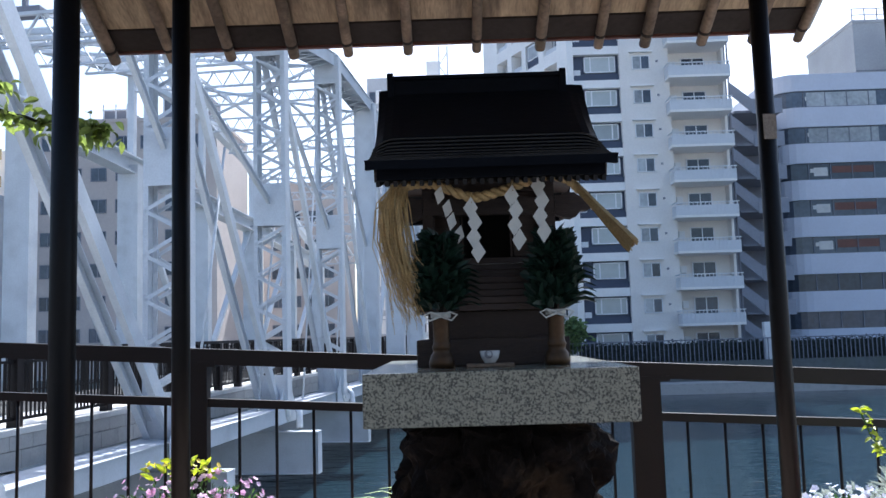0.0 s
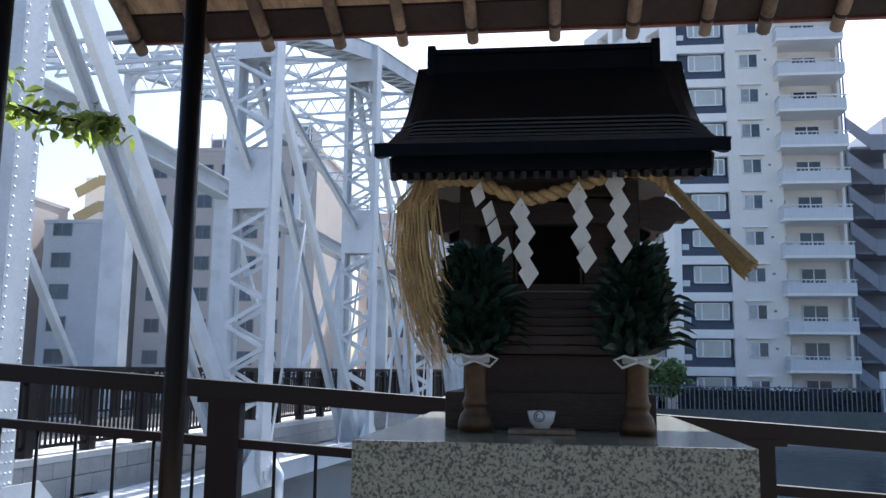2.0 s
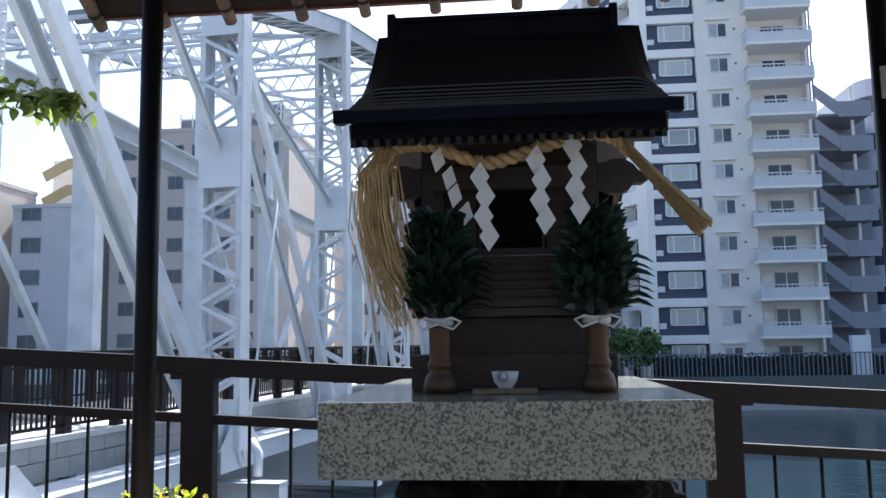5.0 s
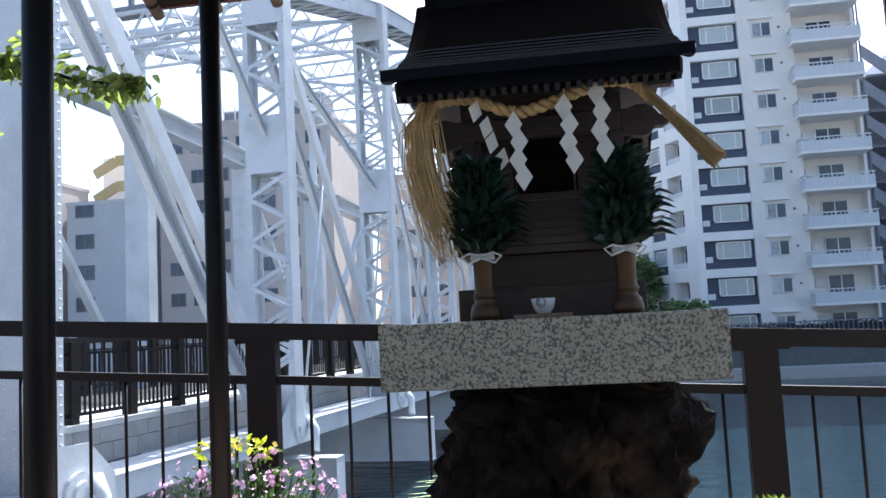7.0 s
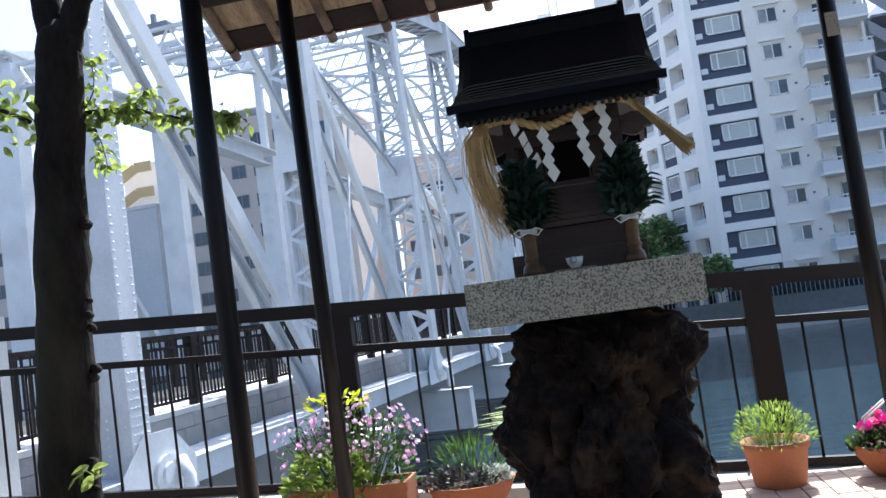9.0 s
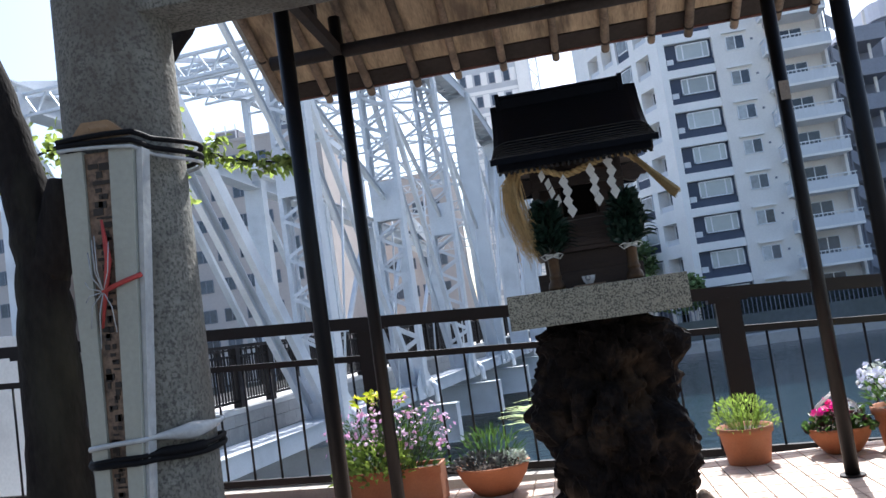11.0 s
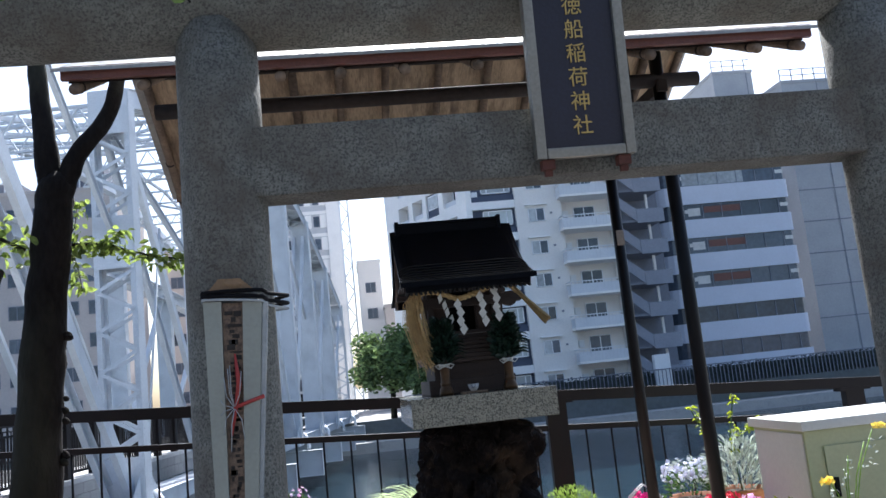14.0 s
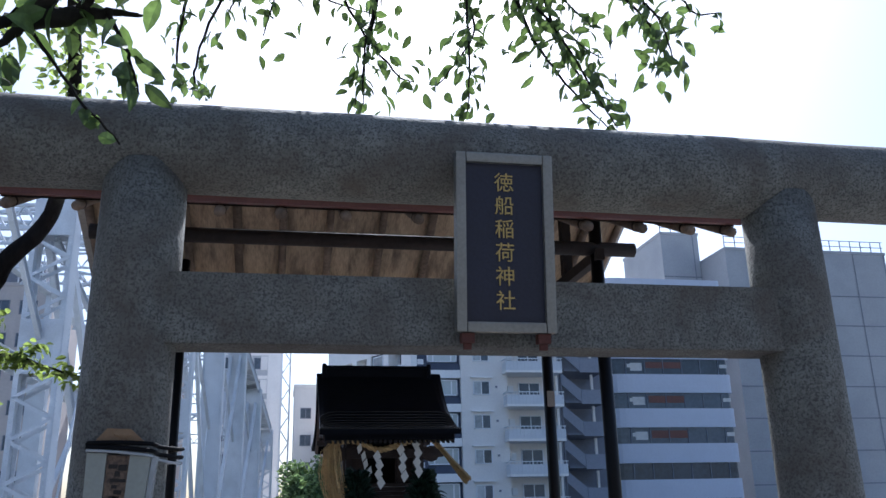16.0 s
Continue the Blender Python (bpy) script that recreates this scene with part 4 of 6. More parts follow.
    # diagonals: pairs of channels
    for i in range(-1, 6):
        up, dn = (i, i + 1) if i < 3 else (i + 1, i)
        zu = CH[up] - (0.2 if i < 0 else 0.5)
        ya, yb = up * PANEL + 0.25, dn * PANEL + 0.25
        for x in (-0.66, -0.09):
            bm = bmesh.new()
            a, b = Vector((x, ya, zu)), Vector((x, yb, -0.55))
            w = 0.30 if i < 0 else 0.22
            channel(bm, a, b, w, 0.13, 1 if x < -0.3 else -1)
            part("diagonal", bm, M_BRIDGE, br)
        bm = bmesh.new()
        start = (-0.375, i * PANEL + 0.3, CH[i] - 1.0) if i >= 0 else (-0.375, -0.55 * PANEL, 8.6)
        channel(bm, start, (-0.375, (i + 1) * PANEL + 0.2, 5.1), 0.16, 0.10, 1)
        part("sub_diagonal", bm, M_BRIDGE, br)
    # chords
    chord = part("lower_chord", nbox(-0.78, -10.2, -0.36, 0.03, 45, -0.345), M_BRIDGE, br)
    for x in (-0.72, -0.03):
        part("chord_web", nbox(x - 0.015, -10.2, -0.72, x + 0.015, 45, -0.362), M_BRIDGE, chord)
    for i in range(0, 6):
        a, b = (i * PANEL + 0.3, CH[i]), ((i + 1) * PANEL + 0.3, CH[i + 1])
        bm = bmesh.new()
        for x in (-0.74, -0.01):
            beam(bm, (x, a[0], a[1] - 0.1), (x, b[0], b[1] - 0.1), 0.03, 0.42)
        beam(bm, (-0.375, a[0], a[1] + 0.12), (-0.375, b[0], b[1] + 0.12), 0.85, 0.025)
        n = 14
        for k in range(n):
            f0, f1 = k / n, (k + 1) / n
            s = 0.36 if k % 2 else -0.36
            beam(bm, (-0.375 - s, a[0] + (b[0] - a[0]) * f0, a[1] + (b[1] - a[1]) * f0 - 0.3), (-0.375 + s, a[0] + (b[0] - a[0]) * f1, a[1] + (b[1] - a[1]) * f1 - 0.3), 0.09, 0.02)
        part("upper_chord", bm, M_BRIDGE, br)
    # gussets, floor-beam ends and brackets under the lower chord
    for i in range(-1, 7):
        u = i * PANEL
        bm = bmesh.new()
        v = [bm.verts.new((0.03, u + 0.28 + a, b)) for a, b in ((-0.8, -0.75), (0.8, -0.75), (0.8, -0.3), (0.3, 0.15), (-0.3, 0.15), (-0.8, -0.3))]
        f = bm.faces.new(v)
        e = bmesh.ops.extrude_face_region(bm, geom=[f])
        for q in e["geom"]:
            if isinstance(q, bmesh.types.BMVert):
                q.co.x += 0.016
        bmesh.ops.recalc_face_normals(bm, faces=bm.faces)
        part("gusset", bm, M_BRIDGE, br)
        bm = nbox(-7.6, u + 0.05, -2.02, 0.95, u + 0.15, -0.98)
        fb = part("floor_beam", bm, M_BRIDGE, br)
        part("flange", nbox(-7.6, u - 0.1, -0.98, 0.97, u + 0.3, -0.955), M_BRIDGE, fb)
        part("flange", nbox(-7.6, u - 0.1, -2.045, 0.97, u + 0.3, -2.02), M_BRIDGE, fb)
        part("end_plate", nbox(0.95, u - 0.1, -2.02, 0.965, u + 0.3, -0.98), M_BRIDGE, fb)
        bm = bmesh.new()
        rivets(bm, [((0.965, u - 0.06, -1.95 + 0.11 * k), (1, 0, 0)) for k in range(9)] + [((0.965, u + 0.26, -1.95 + 0.11 * k), (1, 0, 0)) for k in range(9)])
        tagged(part("rivets", bm, M_BRIDGE, fb), kind="stuff")
        bm = bmesh.new()
        tube(bm, [(0.12, u + 0.6, -0.28), (0.30, u + 0.5, -0.50), (0.36, u + 0.35, -0.9)], 0.09, 10)
        part("elbow_pipe", bm, M_BRIDGE, br, smooth=True)
        bm = bmesh.new()
        tube(bm, [(0.048, u + 0.36, -0.45), (0.10, u + 0.36, -0.45), (0.101, u + 0.36, -0.45), (0.14, u + 0.36, -0.45)], [0.28, 0.28, 0.17, 0.16], 24)
        part("pin_cap", bm, M_BRIDGE, br)
    # deck, walkway edge and railing
    part("deck", nbox(-7.2, -40, -0.32, -1.5, 47, 0.08), M_ASPHALT, br)
    part("walkway", nbox(-3.6, -40, 0.082, -1.902, 47, 0.14), M_CONCW, br)
    bm = nbox(-1.9, -40, 0.081, -1.42, 47, 0.17)
    part("walkway_kerb", bm, M_CONCW, br)
    for k in range(58):
        y = -9.5 + k * 0.62
        part("fascia_panel", nbox(-1.498, y, -0.46, -1.44, y + 0.61, -0.17, 0.01), M_CONC, br)
        part("fascia_panel", nbox(-1.498, y + 0.3, -0.16, -1.44, y + 0.91, 0.075, 0.01), M_CONC, br)
    for vx in (-1.66, -7.0):
        bm = bmesh.new()
        beam(bm, (vx, -10, 1.42), (vx, 46, 1.42), 0.11, 0.07)
        beam(bm, (vx, -10, 1.22), (vx, 46, 1.22), 0.06, 0.045)
        beam(bm, (vx, -10, 0.30), (vx, 46, 0.30), 0.06, 0.05)
        rail = part("walkway_rail", bm, M_RAIL, br)
        for k in range(38):
            y = -9.8 + k * 1.45
            part("rail_post", nbox(vx - 0.09, y - 0.09, 0.1, vx + 0.09, y + 0.09, 1.39, 0.01), M_RAIL, br)
        bm = bmesh.new()
        for k in range(460 if vx > -3 else 200):
            y = -9.8 + k * (0.12 if vx > -3 else 0.25)
            box(bm, vx - 0.012, y - 0.018, 0.31, vx + 0.012, y + 0.018, 1.21)
            if k % 2:
                box(bm, vx - 0.012, y - 0.018, 1.22, vx + 0.012, y + 0.018, 1.40)
        tagged(part("baluster_infill", bm, M_RAIL, rail), kind="stuff")
    # far truss
    for i in range(-1, 7):
        if i >= 0:
            pillar(i * PANEL, FC[i], near=False)
        if -1 <= i < 6:
            up, dn = (i, i + 1) if i < 3 else (i + 1, i)
            bm = bmesh.new()
            beam(bm, (VF, up * PANEL, FC[up] - 0.1), (VF, dn * PANEL, -0.4), 0.22, 0.16)
            part("diagonal", bm, M_BRIDGE, br)
            bm = bmesh.new()
            if i >= 0:
                for q in (-0.3, 0.3):
                    beam(bm, (VF, i * PANEL, FC[i] + q), (VF, (i + 1) * PANEL, FC[i + 1] + q), 0.6, 0.05)
                beam(bm, (VF, i * PANEL, FC[i]), (VF, (i + 1) * PANEL, FC[i + 1]), 0.05, 0.58)
                part("upper_chord", bm, M_BRIDGE, br)
    # overhead bracing: light lattice girders between the trusses
    def lattice(a, b, h, name="bracing_girder", w=0.09):
        bm = bmesh.new()
        a, b = Vector(a), Vector(b)
        up = Vector((0, 0, h))
        beam(bm, a, b, w, 0.07)
        beam(bm, a + up, b + up, w, 0.07)
        n = max(2, round((b - a).length / (h * 1.3)))
        for k in range(n):
            p, q = a + (b - a) * (k / n), a + (b - a) * ((k + 1) / n)
            m = (p + q) / 2 + up
            beam(bm, p, m, 0.05, 0.04)
            beam(bm, m, q, 0.05, 0.04)
        part(name, bm, M_BRIDGE, br)

    for i in range(0, 7):
        u = i * PANEL + 0.3
        lattice((-0.75, u, CH[i] - 0.75), (VF, u, CH[i] - 0.75), 0.55)
        if i < 6:
            lattice((-0.75, u + PANEL / 2, (CH[i] + CH[i + 1]) / 2 - 0.5), (VF, u + PANEL / 2, (CH[i] + CH[i + 1]) / 2 - 0.5), 0.4)
            for y0, y1 in ((u, u + PANEL), (u + PANEL, u)):
                bm = bmesh.new()
                beam(bm, (-0.75, y0, CH[i if y0 < y1 else i + 1] - 0.25), (VF, y1, CH[i + 1 if y0 < y1 else i] - 0.25), 0.09, 0.09)
                part("wind_brace", bm, M_BRIDGE, br)
            bm = bmesh.new()
            for k in (0.33, 0.66):
                x = -0.75 + (VF + 0.75) * k
                beam(bm, (x, u, CH[i] - 0.25), (x, u + PANEL, CH[i + 1] - 0.25), 0.1, 0.1)
            part("stringer", bm, M_BRIDGE, br)
        bm = bmesh.new()
        beam(bm, (VF, u, FC[i] + 0.3), (VF, u, CH[i]), 0.24, 0.24)
        part("upper_post", bm, M_BRIDGE, br)
        if i < 6:
            bm = bmesh.new()
            beam(bm, (VF, u, CH[i]), (VF, u + PANEL, CH[i + 1]), 0.36, 0.34)
            part("upper_chord", bm, M_BRIDGE, br)
    # slim hangers and tie rods
    for k in range(9):
        bm = bmesh.new()
        y = 1.5 + k * 4.1
        tube(bm, [(-0.4, y, -0.4), (-0.4, y + 1.9, CH[min(6, int(y / PANEL))] - 2.5)], 0.03, 6)
        part("tie_rod", bm, M_BRIDGE, br, smooth=True)
    bm = nbox(-4.35, 0.9, 8.55, -3.55, 1.25, 8.75, 0.04)
    box(bm, -4.02, 1.0, 8.75, -3.92, 1.1, 9.0)
    part("floodlight", bm, M_SHADE, br, "dark grey floodlight")
    # pale parapet on the bank
    bm = nbox(-0.9, -16, -0.4, -0.3, -8.2, 1.84, 0.02)
    part("parapet", bm, M_CONCW, br)


bridge()

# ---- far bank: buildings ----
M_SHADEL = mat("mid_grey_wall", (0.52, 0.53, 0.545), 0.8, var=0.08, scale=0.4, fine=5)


def window(bm_f, bm_g, x0, z0, x1, z1, y, split=1, fw=0.07, depth=0.08):
    """Frame bars into one mesh, panes set back into the other."""
    for a in ((x0, z0, x0 + fw, z1), (x1 - fw, z0, x1, z1), (x0, z0, x1, z0 + fw), (x0, z1 - fw, x1, z1)):
        box(bm_f, a[0], y - 0.05, a[1], a[2], y + depth, a[3])
    for k in range(1, split):
        xm = x0 + (x1 - x0) * k / split
        box(bm_f, xm - fw / 2, y - 0.05, z0, xm + fw / 2, y + depth, z1)
    box(bm_g, x0 + fw, y - 0.03, z0 + fw, x1 - fw, y - 0.005, z1 - fw)


def apartment():
    y = 63.0
    X = [9.45, 13.42, 16.9, 21.5]
    FH = 2.64
    Z0 = -0.95
    NF = 12
    ap = thing("apartment_block", (0, y, 0.2), "tall pale grey apartment block with navy window bays and balconies", "apartment building")
    top = Z0 + NF * FH + 0.3 - 0.2
    zb = lambda k: Z0 + k * FH - 0.2
    part("wall", nbox(X[1], 0, -1.6, X[2] + 0.25, 14, top), M_APT, ap)
    part("wall", nbox(X[2] + 0.252, 1.3, -1.6, X[3] - 0.2, 14, top), M_APT, ap)
    part("wall", nbox(X[3] - 0.198, 0.4, -1.6, X[3], 14, top), M_APT, ap)
    part("bay_wall", nbox(X[0] + 0.48, 0.5, -1.6, X[1] - 0.002, 14, top), M_NAVY, ap)
    part("corner_pier", nbox(X[0], 0, -1.6, X[0] + 0.478, 14, top), M_APTW, ap)
    # receding side: piers and spandrels in front of set-back loggias; local x runs back along it
    side = pose(X[0] - 0.004, 0.02, 0, 0, 0, 115.8)
    # back sheet greyer than the piers: the loggias' shade put into its colour
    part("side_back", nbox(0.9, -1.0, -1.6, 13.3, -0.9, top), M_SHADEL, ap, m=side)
    for a, b in ((0.0, 1.35), (3.25, 4.0), (6.0, 6.6), (8.3, 9.0), (10.8, 13.3)):
        part("side_pier", nbox(a, -0.2 if a < 1 else -0.898, -1.6, b, 0.0, top), M_APTW, ap, m=side)
    part("side_pier", nbox(4.002, -0.5, -1.6, 5.998, -0.2, top), M_NAVY, ap, m=side)
    for k in range(NF):
        z = zb(k)
        part("floor_band", nbox(X[0] + 0.48, 0.05, z + 2.18, X[1] - 0.002, 0.498, z + 2.80), M_APTW, ap)
        f, g = bmesh.new(), bmesh.new()
        window(f, g, X[0] + 1.34, z + 0.84, X[1] - 0.22, z + 2.08, 0.42, 1, 0.09)
        for xm in (X[0] + 1.82, X[1] - 0.70):
            box(f, xm - 0.05, 0.36, z + 0.92, xm + 0.05, 0.50, z + 2.0)
        w = part("window_frame", f, M_FRAME, ap)
        part("pane", g, M_PANE_C, w)
        part("bay_sill", nbox(X[0] + 0.479, 0.25, z + 0.16, X[1] - 0.002, 0.499, z + 0.62), M_NAVY, ap)
        part("condenser", nbox(X[0] + 0.56, 0.28, z + 0.62, X[0] + 1.05, 0.498, z + 1.05, 0.03), M_FRAME, ap)
        f, g = bmesh.new(), bmesh.new()
        window(f, g, X[1] + 0.95, z + 0.85, X[1] + 2.3, z + 1.95, -0.02, 2, 0.07)
        w = part("window_frame", f, M_FRAME, ap)
        part("pane", g, M_PANE, w)
        xm = X[1] + 1.625
        part("dark_pane", nbox(xm + 0.04, -0.056, z + 0.93, xm + 0.60, -0.052, z + 1.87), M_PANE_D, w)
        part("window_hood", nbox(X[1] + 0.75, -0.35, z + 2.15, X[1] + 2.5, -0.002, z + 2.25), M_APTW, ap)
        part("vent", nbox(X[1] + 2.75, -0.08, z + 1.4, X[1] + 2.92, -0.002, z + 1.55, 0.02), M_SHADE, ap)
        # balcony
        b = part("balcony_slab", nbox(X[2] - 0.1, -1.2, z - 0.18, X[3] - 0.1, 1.29, z), M_APTW, ap)
        bm = nbox(X[2] - 0.1, -1.2, z + 0.002, X[3] - 0.1, -1.14, z + 0.72)
        box(bm, X[2] - 0.1, -1.138, z + 0.002, X[2] - 0.04, 0, z + 0.72)
        box(bm, X[3] - 0.16, -1.138, z + 0.002, X[3] - 0.1, 1.0, z + 0.72)
        for q in range(16):
            xx = X[2] - 0.05 + q * 0.295
            box(bm, xx, -1.235, z + 0.03, xx + 0.045, -1.2, z + 0.90)
        part("parapet", bm, M_BALC, b)
        bm = nbox(X[2] - 0.14, -1.24, z + 0.902, X[3] - 0.06, -1.12, z + 0.965)
        box(bm, X[2] - 0.14, -1.118, z + 0.902, X[2] - 0.06, 0, z + 0.965)
        part("top_rail", bm, M_FRAME, b)
        f, g = bmesh.new(), bmesh.new()
        window(f, g, X[2] + 1.5, z + 0.05, X[2] + 3.3, z + 2.0, 1.2, 2, 0.07)
        w = part("window_frame", f, M_FRAME, ap)
        part("pane", g, M_PANE_D, w)
        part("condenser", nbox(X[2] + 0.55, 0.9, z + 1.15, X[2] + 1.0, 1.299, z + 1.7, 0.03), M_FRAME, ap)
        for a, b in ((1.352, 3.248), (6.602, 8.298), (9.002, 10.798)):
            part("side_spandrel", nbox(a, -0.897, z + 2.05, b, -0.002, z + FH + 0.40), M_APTW, ap, m=side)
            part("loggia_rail", nbox(a, -0.25, z + 0.42, b, -0.20, z + 0.85), M_BALC, ap, m=side)
            part("loggia_window", nbox(a + 0.5, -0.895, z + 0.42, b - 0.4, -0.86, z + 1.9), M_PANE_D, ap, m=side)
        part("side_spandrel", nbox(4.003, -0.198, z + 2.12, 5.997, -0.01, z + FH + 0.12), M_APTW, ap, m=side)
        f, g = bmesh.new(), bmesh.new()
        box(f, 4.3, -0.198, z + 0.80, 5.8, -0.12, z + 2.0)
        box(g, 4.4, -0.118, z + 0.90, 5.7, -0.10, z + 1.9)
        w = part("window_frame", f, M_FRAME, ap, m=side)
        part("pane", g, M_PANE, w)
    bm = bmesh.new()
    tube(bm, [(X[3] + 0.1, 0.6, 0), (X[3] + 0.1, 0.6, top)], 0.07, 8)
    tube(bm, [(X[3] + 0.35, 0.7, 0), (X[3] + 0.35, 0.7, top)], 0.07, 8)
    part("drain_pipe", bm, M_SHADE, ap)


apartment()


def stair_block():
    y = 67.0
    st = thing("stair_block", (0, y, 0.2), "shaded blue-grey block with open zigzag stair landings", "building")
    # the block lies in shadow; its dark blue-grey colours carry that shade
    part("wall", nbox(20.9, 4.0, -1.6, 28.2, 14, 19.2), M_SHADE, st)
    part("wall", nbox(20.9, 2.6, -1.6, 23.0, 3.99, 21.4), M_APT, st)
    for k in range(8):
        z = -0.6 + k * 2.68
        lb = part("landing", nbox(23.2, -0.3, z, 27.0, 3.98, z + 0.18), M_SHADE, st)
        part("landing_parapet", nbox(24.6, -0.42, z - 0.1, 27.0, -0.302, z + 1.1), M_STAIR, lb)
        bm = bmesh.new()
        v = [bm.verts.new(p) for p in ((22.9, -0.42, z + 1.5), (24.58, -0.42, z + 0.0), (24.58, -0.42, z + 1.1), (22.9, -0.42, z + 2.5))]
        f = bm.faces.new(v)
        e = bmesh.ops.extrude_face_region(bm, geom=[f])
        for q in e["geom"]:
            if isinstance(q, bmesh.types.BMVert):
                q.co.y += 0.12
        bmesh.ops.recalc_face_normals(bm, faces=bm.faces)
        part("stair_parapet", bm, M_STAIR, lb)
        part("post", nbox(25.8, 0.4, z + 0.182, 26.0, 0.6, z + 2.5), M_APT, lb)


stair_block()


def office():
    y = 73.0
    of = thing("office_block", (0, y, 0.2), "blue-grey office block with dark ribbon windows and a rounded corner", "office building")
    x0, x1, r = 28.9, 42.3, 2.2

    def outline(inset):
        a = [(x0 + r + (-r + inset) * math.cos(t), r + (-r + inset) * math.sin(t)) for t in [k * math.pi / 12 for k in range(0, 7)]]
        b = [(x1 - 0.6 + (0.6 - inset) * math.sin(t), 0.6 - (0.6 - inset) * math.cos(t)) for t in [k * math.pi / 8 for k in range(0, 5)]]
        return [(x0 + inset, 14)] + a + b + [(x1 - inset, 14)]

    def ring(z0, z1, inset, nm, m):
        bm = bmesh.new()
        o = outline(inset)
        lo = [bm.verts.new((a, b, z0)) for a, b in o]
        hi = [bm.verts.new((a, b, z1)) for a, b in o]
        for k in range(len(o)):
            bm.faces.new((lo[k], lo[(k + 1) % len(o)], hi[(k + 1) % len(o)], hi[k]))
        bm.faces.new(lo[::-1])
        bm.faces.new(hi)
        bmesh.ops.recalc_face_normals(bm, faces=bm.faces)
        return part(nm, bm, m, of)

    FH = 3.22
    z = -1.0
    for k in range(7):
        ring(z, z + 1.75, 0.0, "floor_band", M_OFFICE)
        ring(z + 1.752, z + FH - 0.002, 0.25, "window_ribbon", M_PANE_D)
        for q in range(6):
            xx = x0 + 2.6 + q * 1.9
            w = random.choice((0, 0, 1))
            part("mullion", nbox(xx, 0.18, z + 1.76, xx + 0.07, 0.25, z + FH - 0.01), M_SHADE, of)
            if q in (0, 5) and k > 1:
                # added pale plate painting a lit spot on the glass; no lamp
                part("ceiling_light", nbox(xx + 0.2, 0.235, z + 2.4, xx + 1.0, 0.245, z + 2.75), M_CONCW, of)
        if 2 <= k <= 4:
            part("blind", nbox(x0 + 3.1, 0.226, z + 2.1, x0 + 4.3, 0.238, z + 2.85), M_CONCW, of)
            part("blind", nbox(x0 + 4.7, 0.226, z + 2.15 + 0.05 * k, x0 + 8.4, 0.238, z + 2.95), M_REDBROWN, of)
        elif k > 4:
            # no blind here: a lighter pane that paints the glass bright
            part("blind", nbox(x0 + 2.9, 0.226, z + 1.85, x0 + 9.0, 0.238, z + FH - 0.1), M_PANE, of)
        z += FH
    ring(z, z + 1.5, 0.0, "parapet", M_OFFICE)


office()


def plain_block(name, label, x0, x1, y, ztop, wall, depth=12, floors=0, cols=0, pane=None, fh=3.0, ww=1.3, wh=1.3, zfirst=1.2, margin=1.2):
    b = thing(name, (0, y, 0.2), label, "building")
    part("wall", nbox(x0, 0, -1.6, x1, depth, ztop), wall, b)
    if name == "tower_block":
        for k in range(1, int(ztop / 3.6)):
            part("sheet_joint", nbox(x0, -0.05, k * 3.6, x1, -0.004, k * 3.6 + 0.12), M_SHADE, b)
        for k in range(1, int((x1 - x0) / 4.2) + 1):
            part("sheet_joint", nbox(x0 + k * 4.2, -0.055, 0, x0 + k * 4.2 + 0.12, -0.052, ztop), M_SHADE, b)
        for k in range(int((x1 - x0) / 1.4) + 1):
            part("scaffold_post", nbox(x0 + k * 1.4, 0.05, ztop + 0.36, x0 + k * 1.4 + 0.09, 0.14, ztop + 1.75), M_SHADE, b)
        for z in (0.95, 1.66):
            part("scaffold_rail", nbox(x0, 0.06, ztop + z, x1, 0.045 + 0.08, ztop + z + 0.08), M_SHADE, b)
    part("roof_edge", nbox(x0 - 0.1, -0.1, ztop + 0.002, x1 + 0.1, depth + 0.1, ztop + 0.35), wall, b)
    for k in range(floors):
        for q in range(cols):
            f, g = bmesh.new(), bmesh.new()
            xx = x0 + margin + (x1 - x0 - 2 * margin - ww) * (q / max(1, cols - 1))
            zz = zfirst + k * fh
            window(f, g, xx, zz, xx + ww, zz + wh, -0.02, 2, 0.07)
            w = part("window_frame", f, M_SHADE, b)
            part("pane", g, pane or M_PANE_D, w)
    return b


plain_block("tower_block", "tall grey tower wrapped in scaffold sheeting", 45.6, 50.6, 92.0, 34.3, M_TOWER)
plain_block("tower_block", "tall grey tower wrapped in scaffold sheeting", 50.7, 72.0, 86.0, 30.6, M_TOWER, 20)
plain_block("left_block", "grey office building with dark square windows", -47.0, -40.2, 75.0, 14.5, M_SHADEL, 12, 5, 1, M_PANE_D, 3.0, 1.9, 1.4, 1.3, 0.9)
plain_block("beige_block", "long beige apartment building across the road", -39.0, -21.5, 78.0, 22.0, M_BEIGE, 12, 7, 7, M_PANE_D, 3.0, 1.5, 1.3, 1.4, 1.0)
for bx, bw, bh in ((-27.6, 4.6, 3.4), (-33.5, 2.6, 2.2)):
    rp = thing("roof_plant", (bx, 81.0, 22.55), "dark grey rooftop tank housing with steel frame", "rooftop unit")
    part("housing", nbox(0, 0, 0, bw, 4.0, bh - 0.5, 0.03), M_SHADE, rp)
    for q in (0.1, bw / 2, bw - 0.2):
        part("frame_post", nbox(q, -0.25, 0, q + 0.12, -0.13, bh), M_FRAME, rp)
    part("frame_rail", nbox(0, -0.252, bh - 0.62, bw, -0.255 + 0.12, bh - 0.5), M_FRAME, rp)
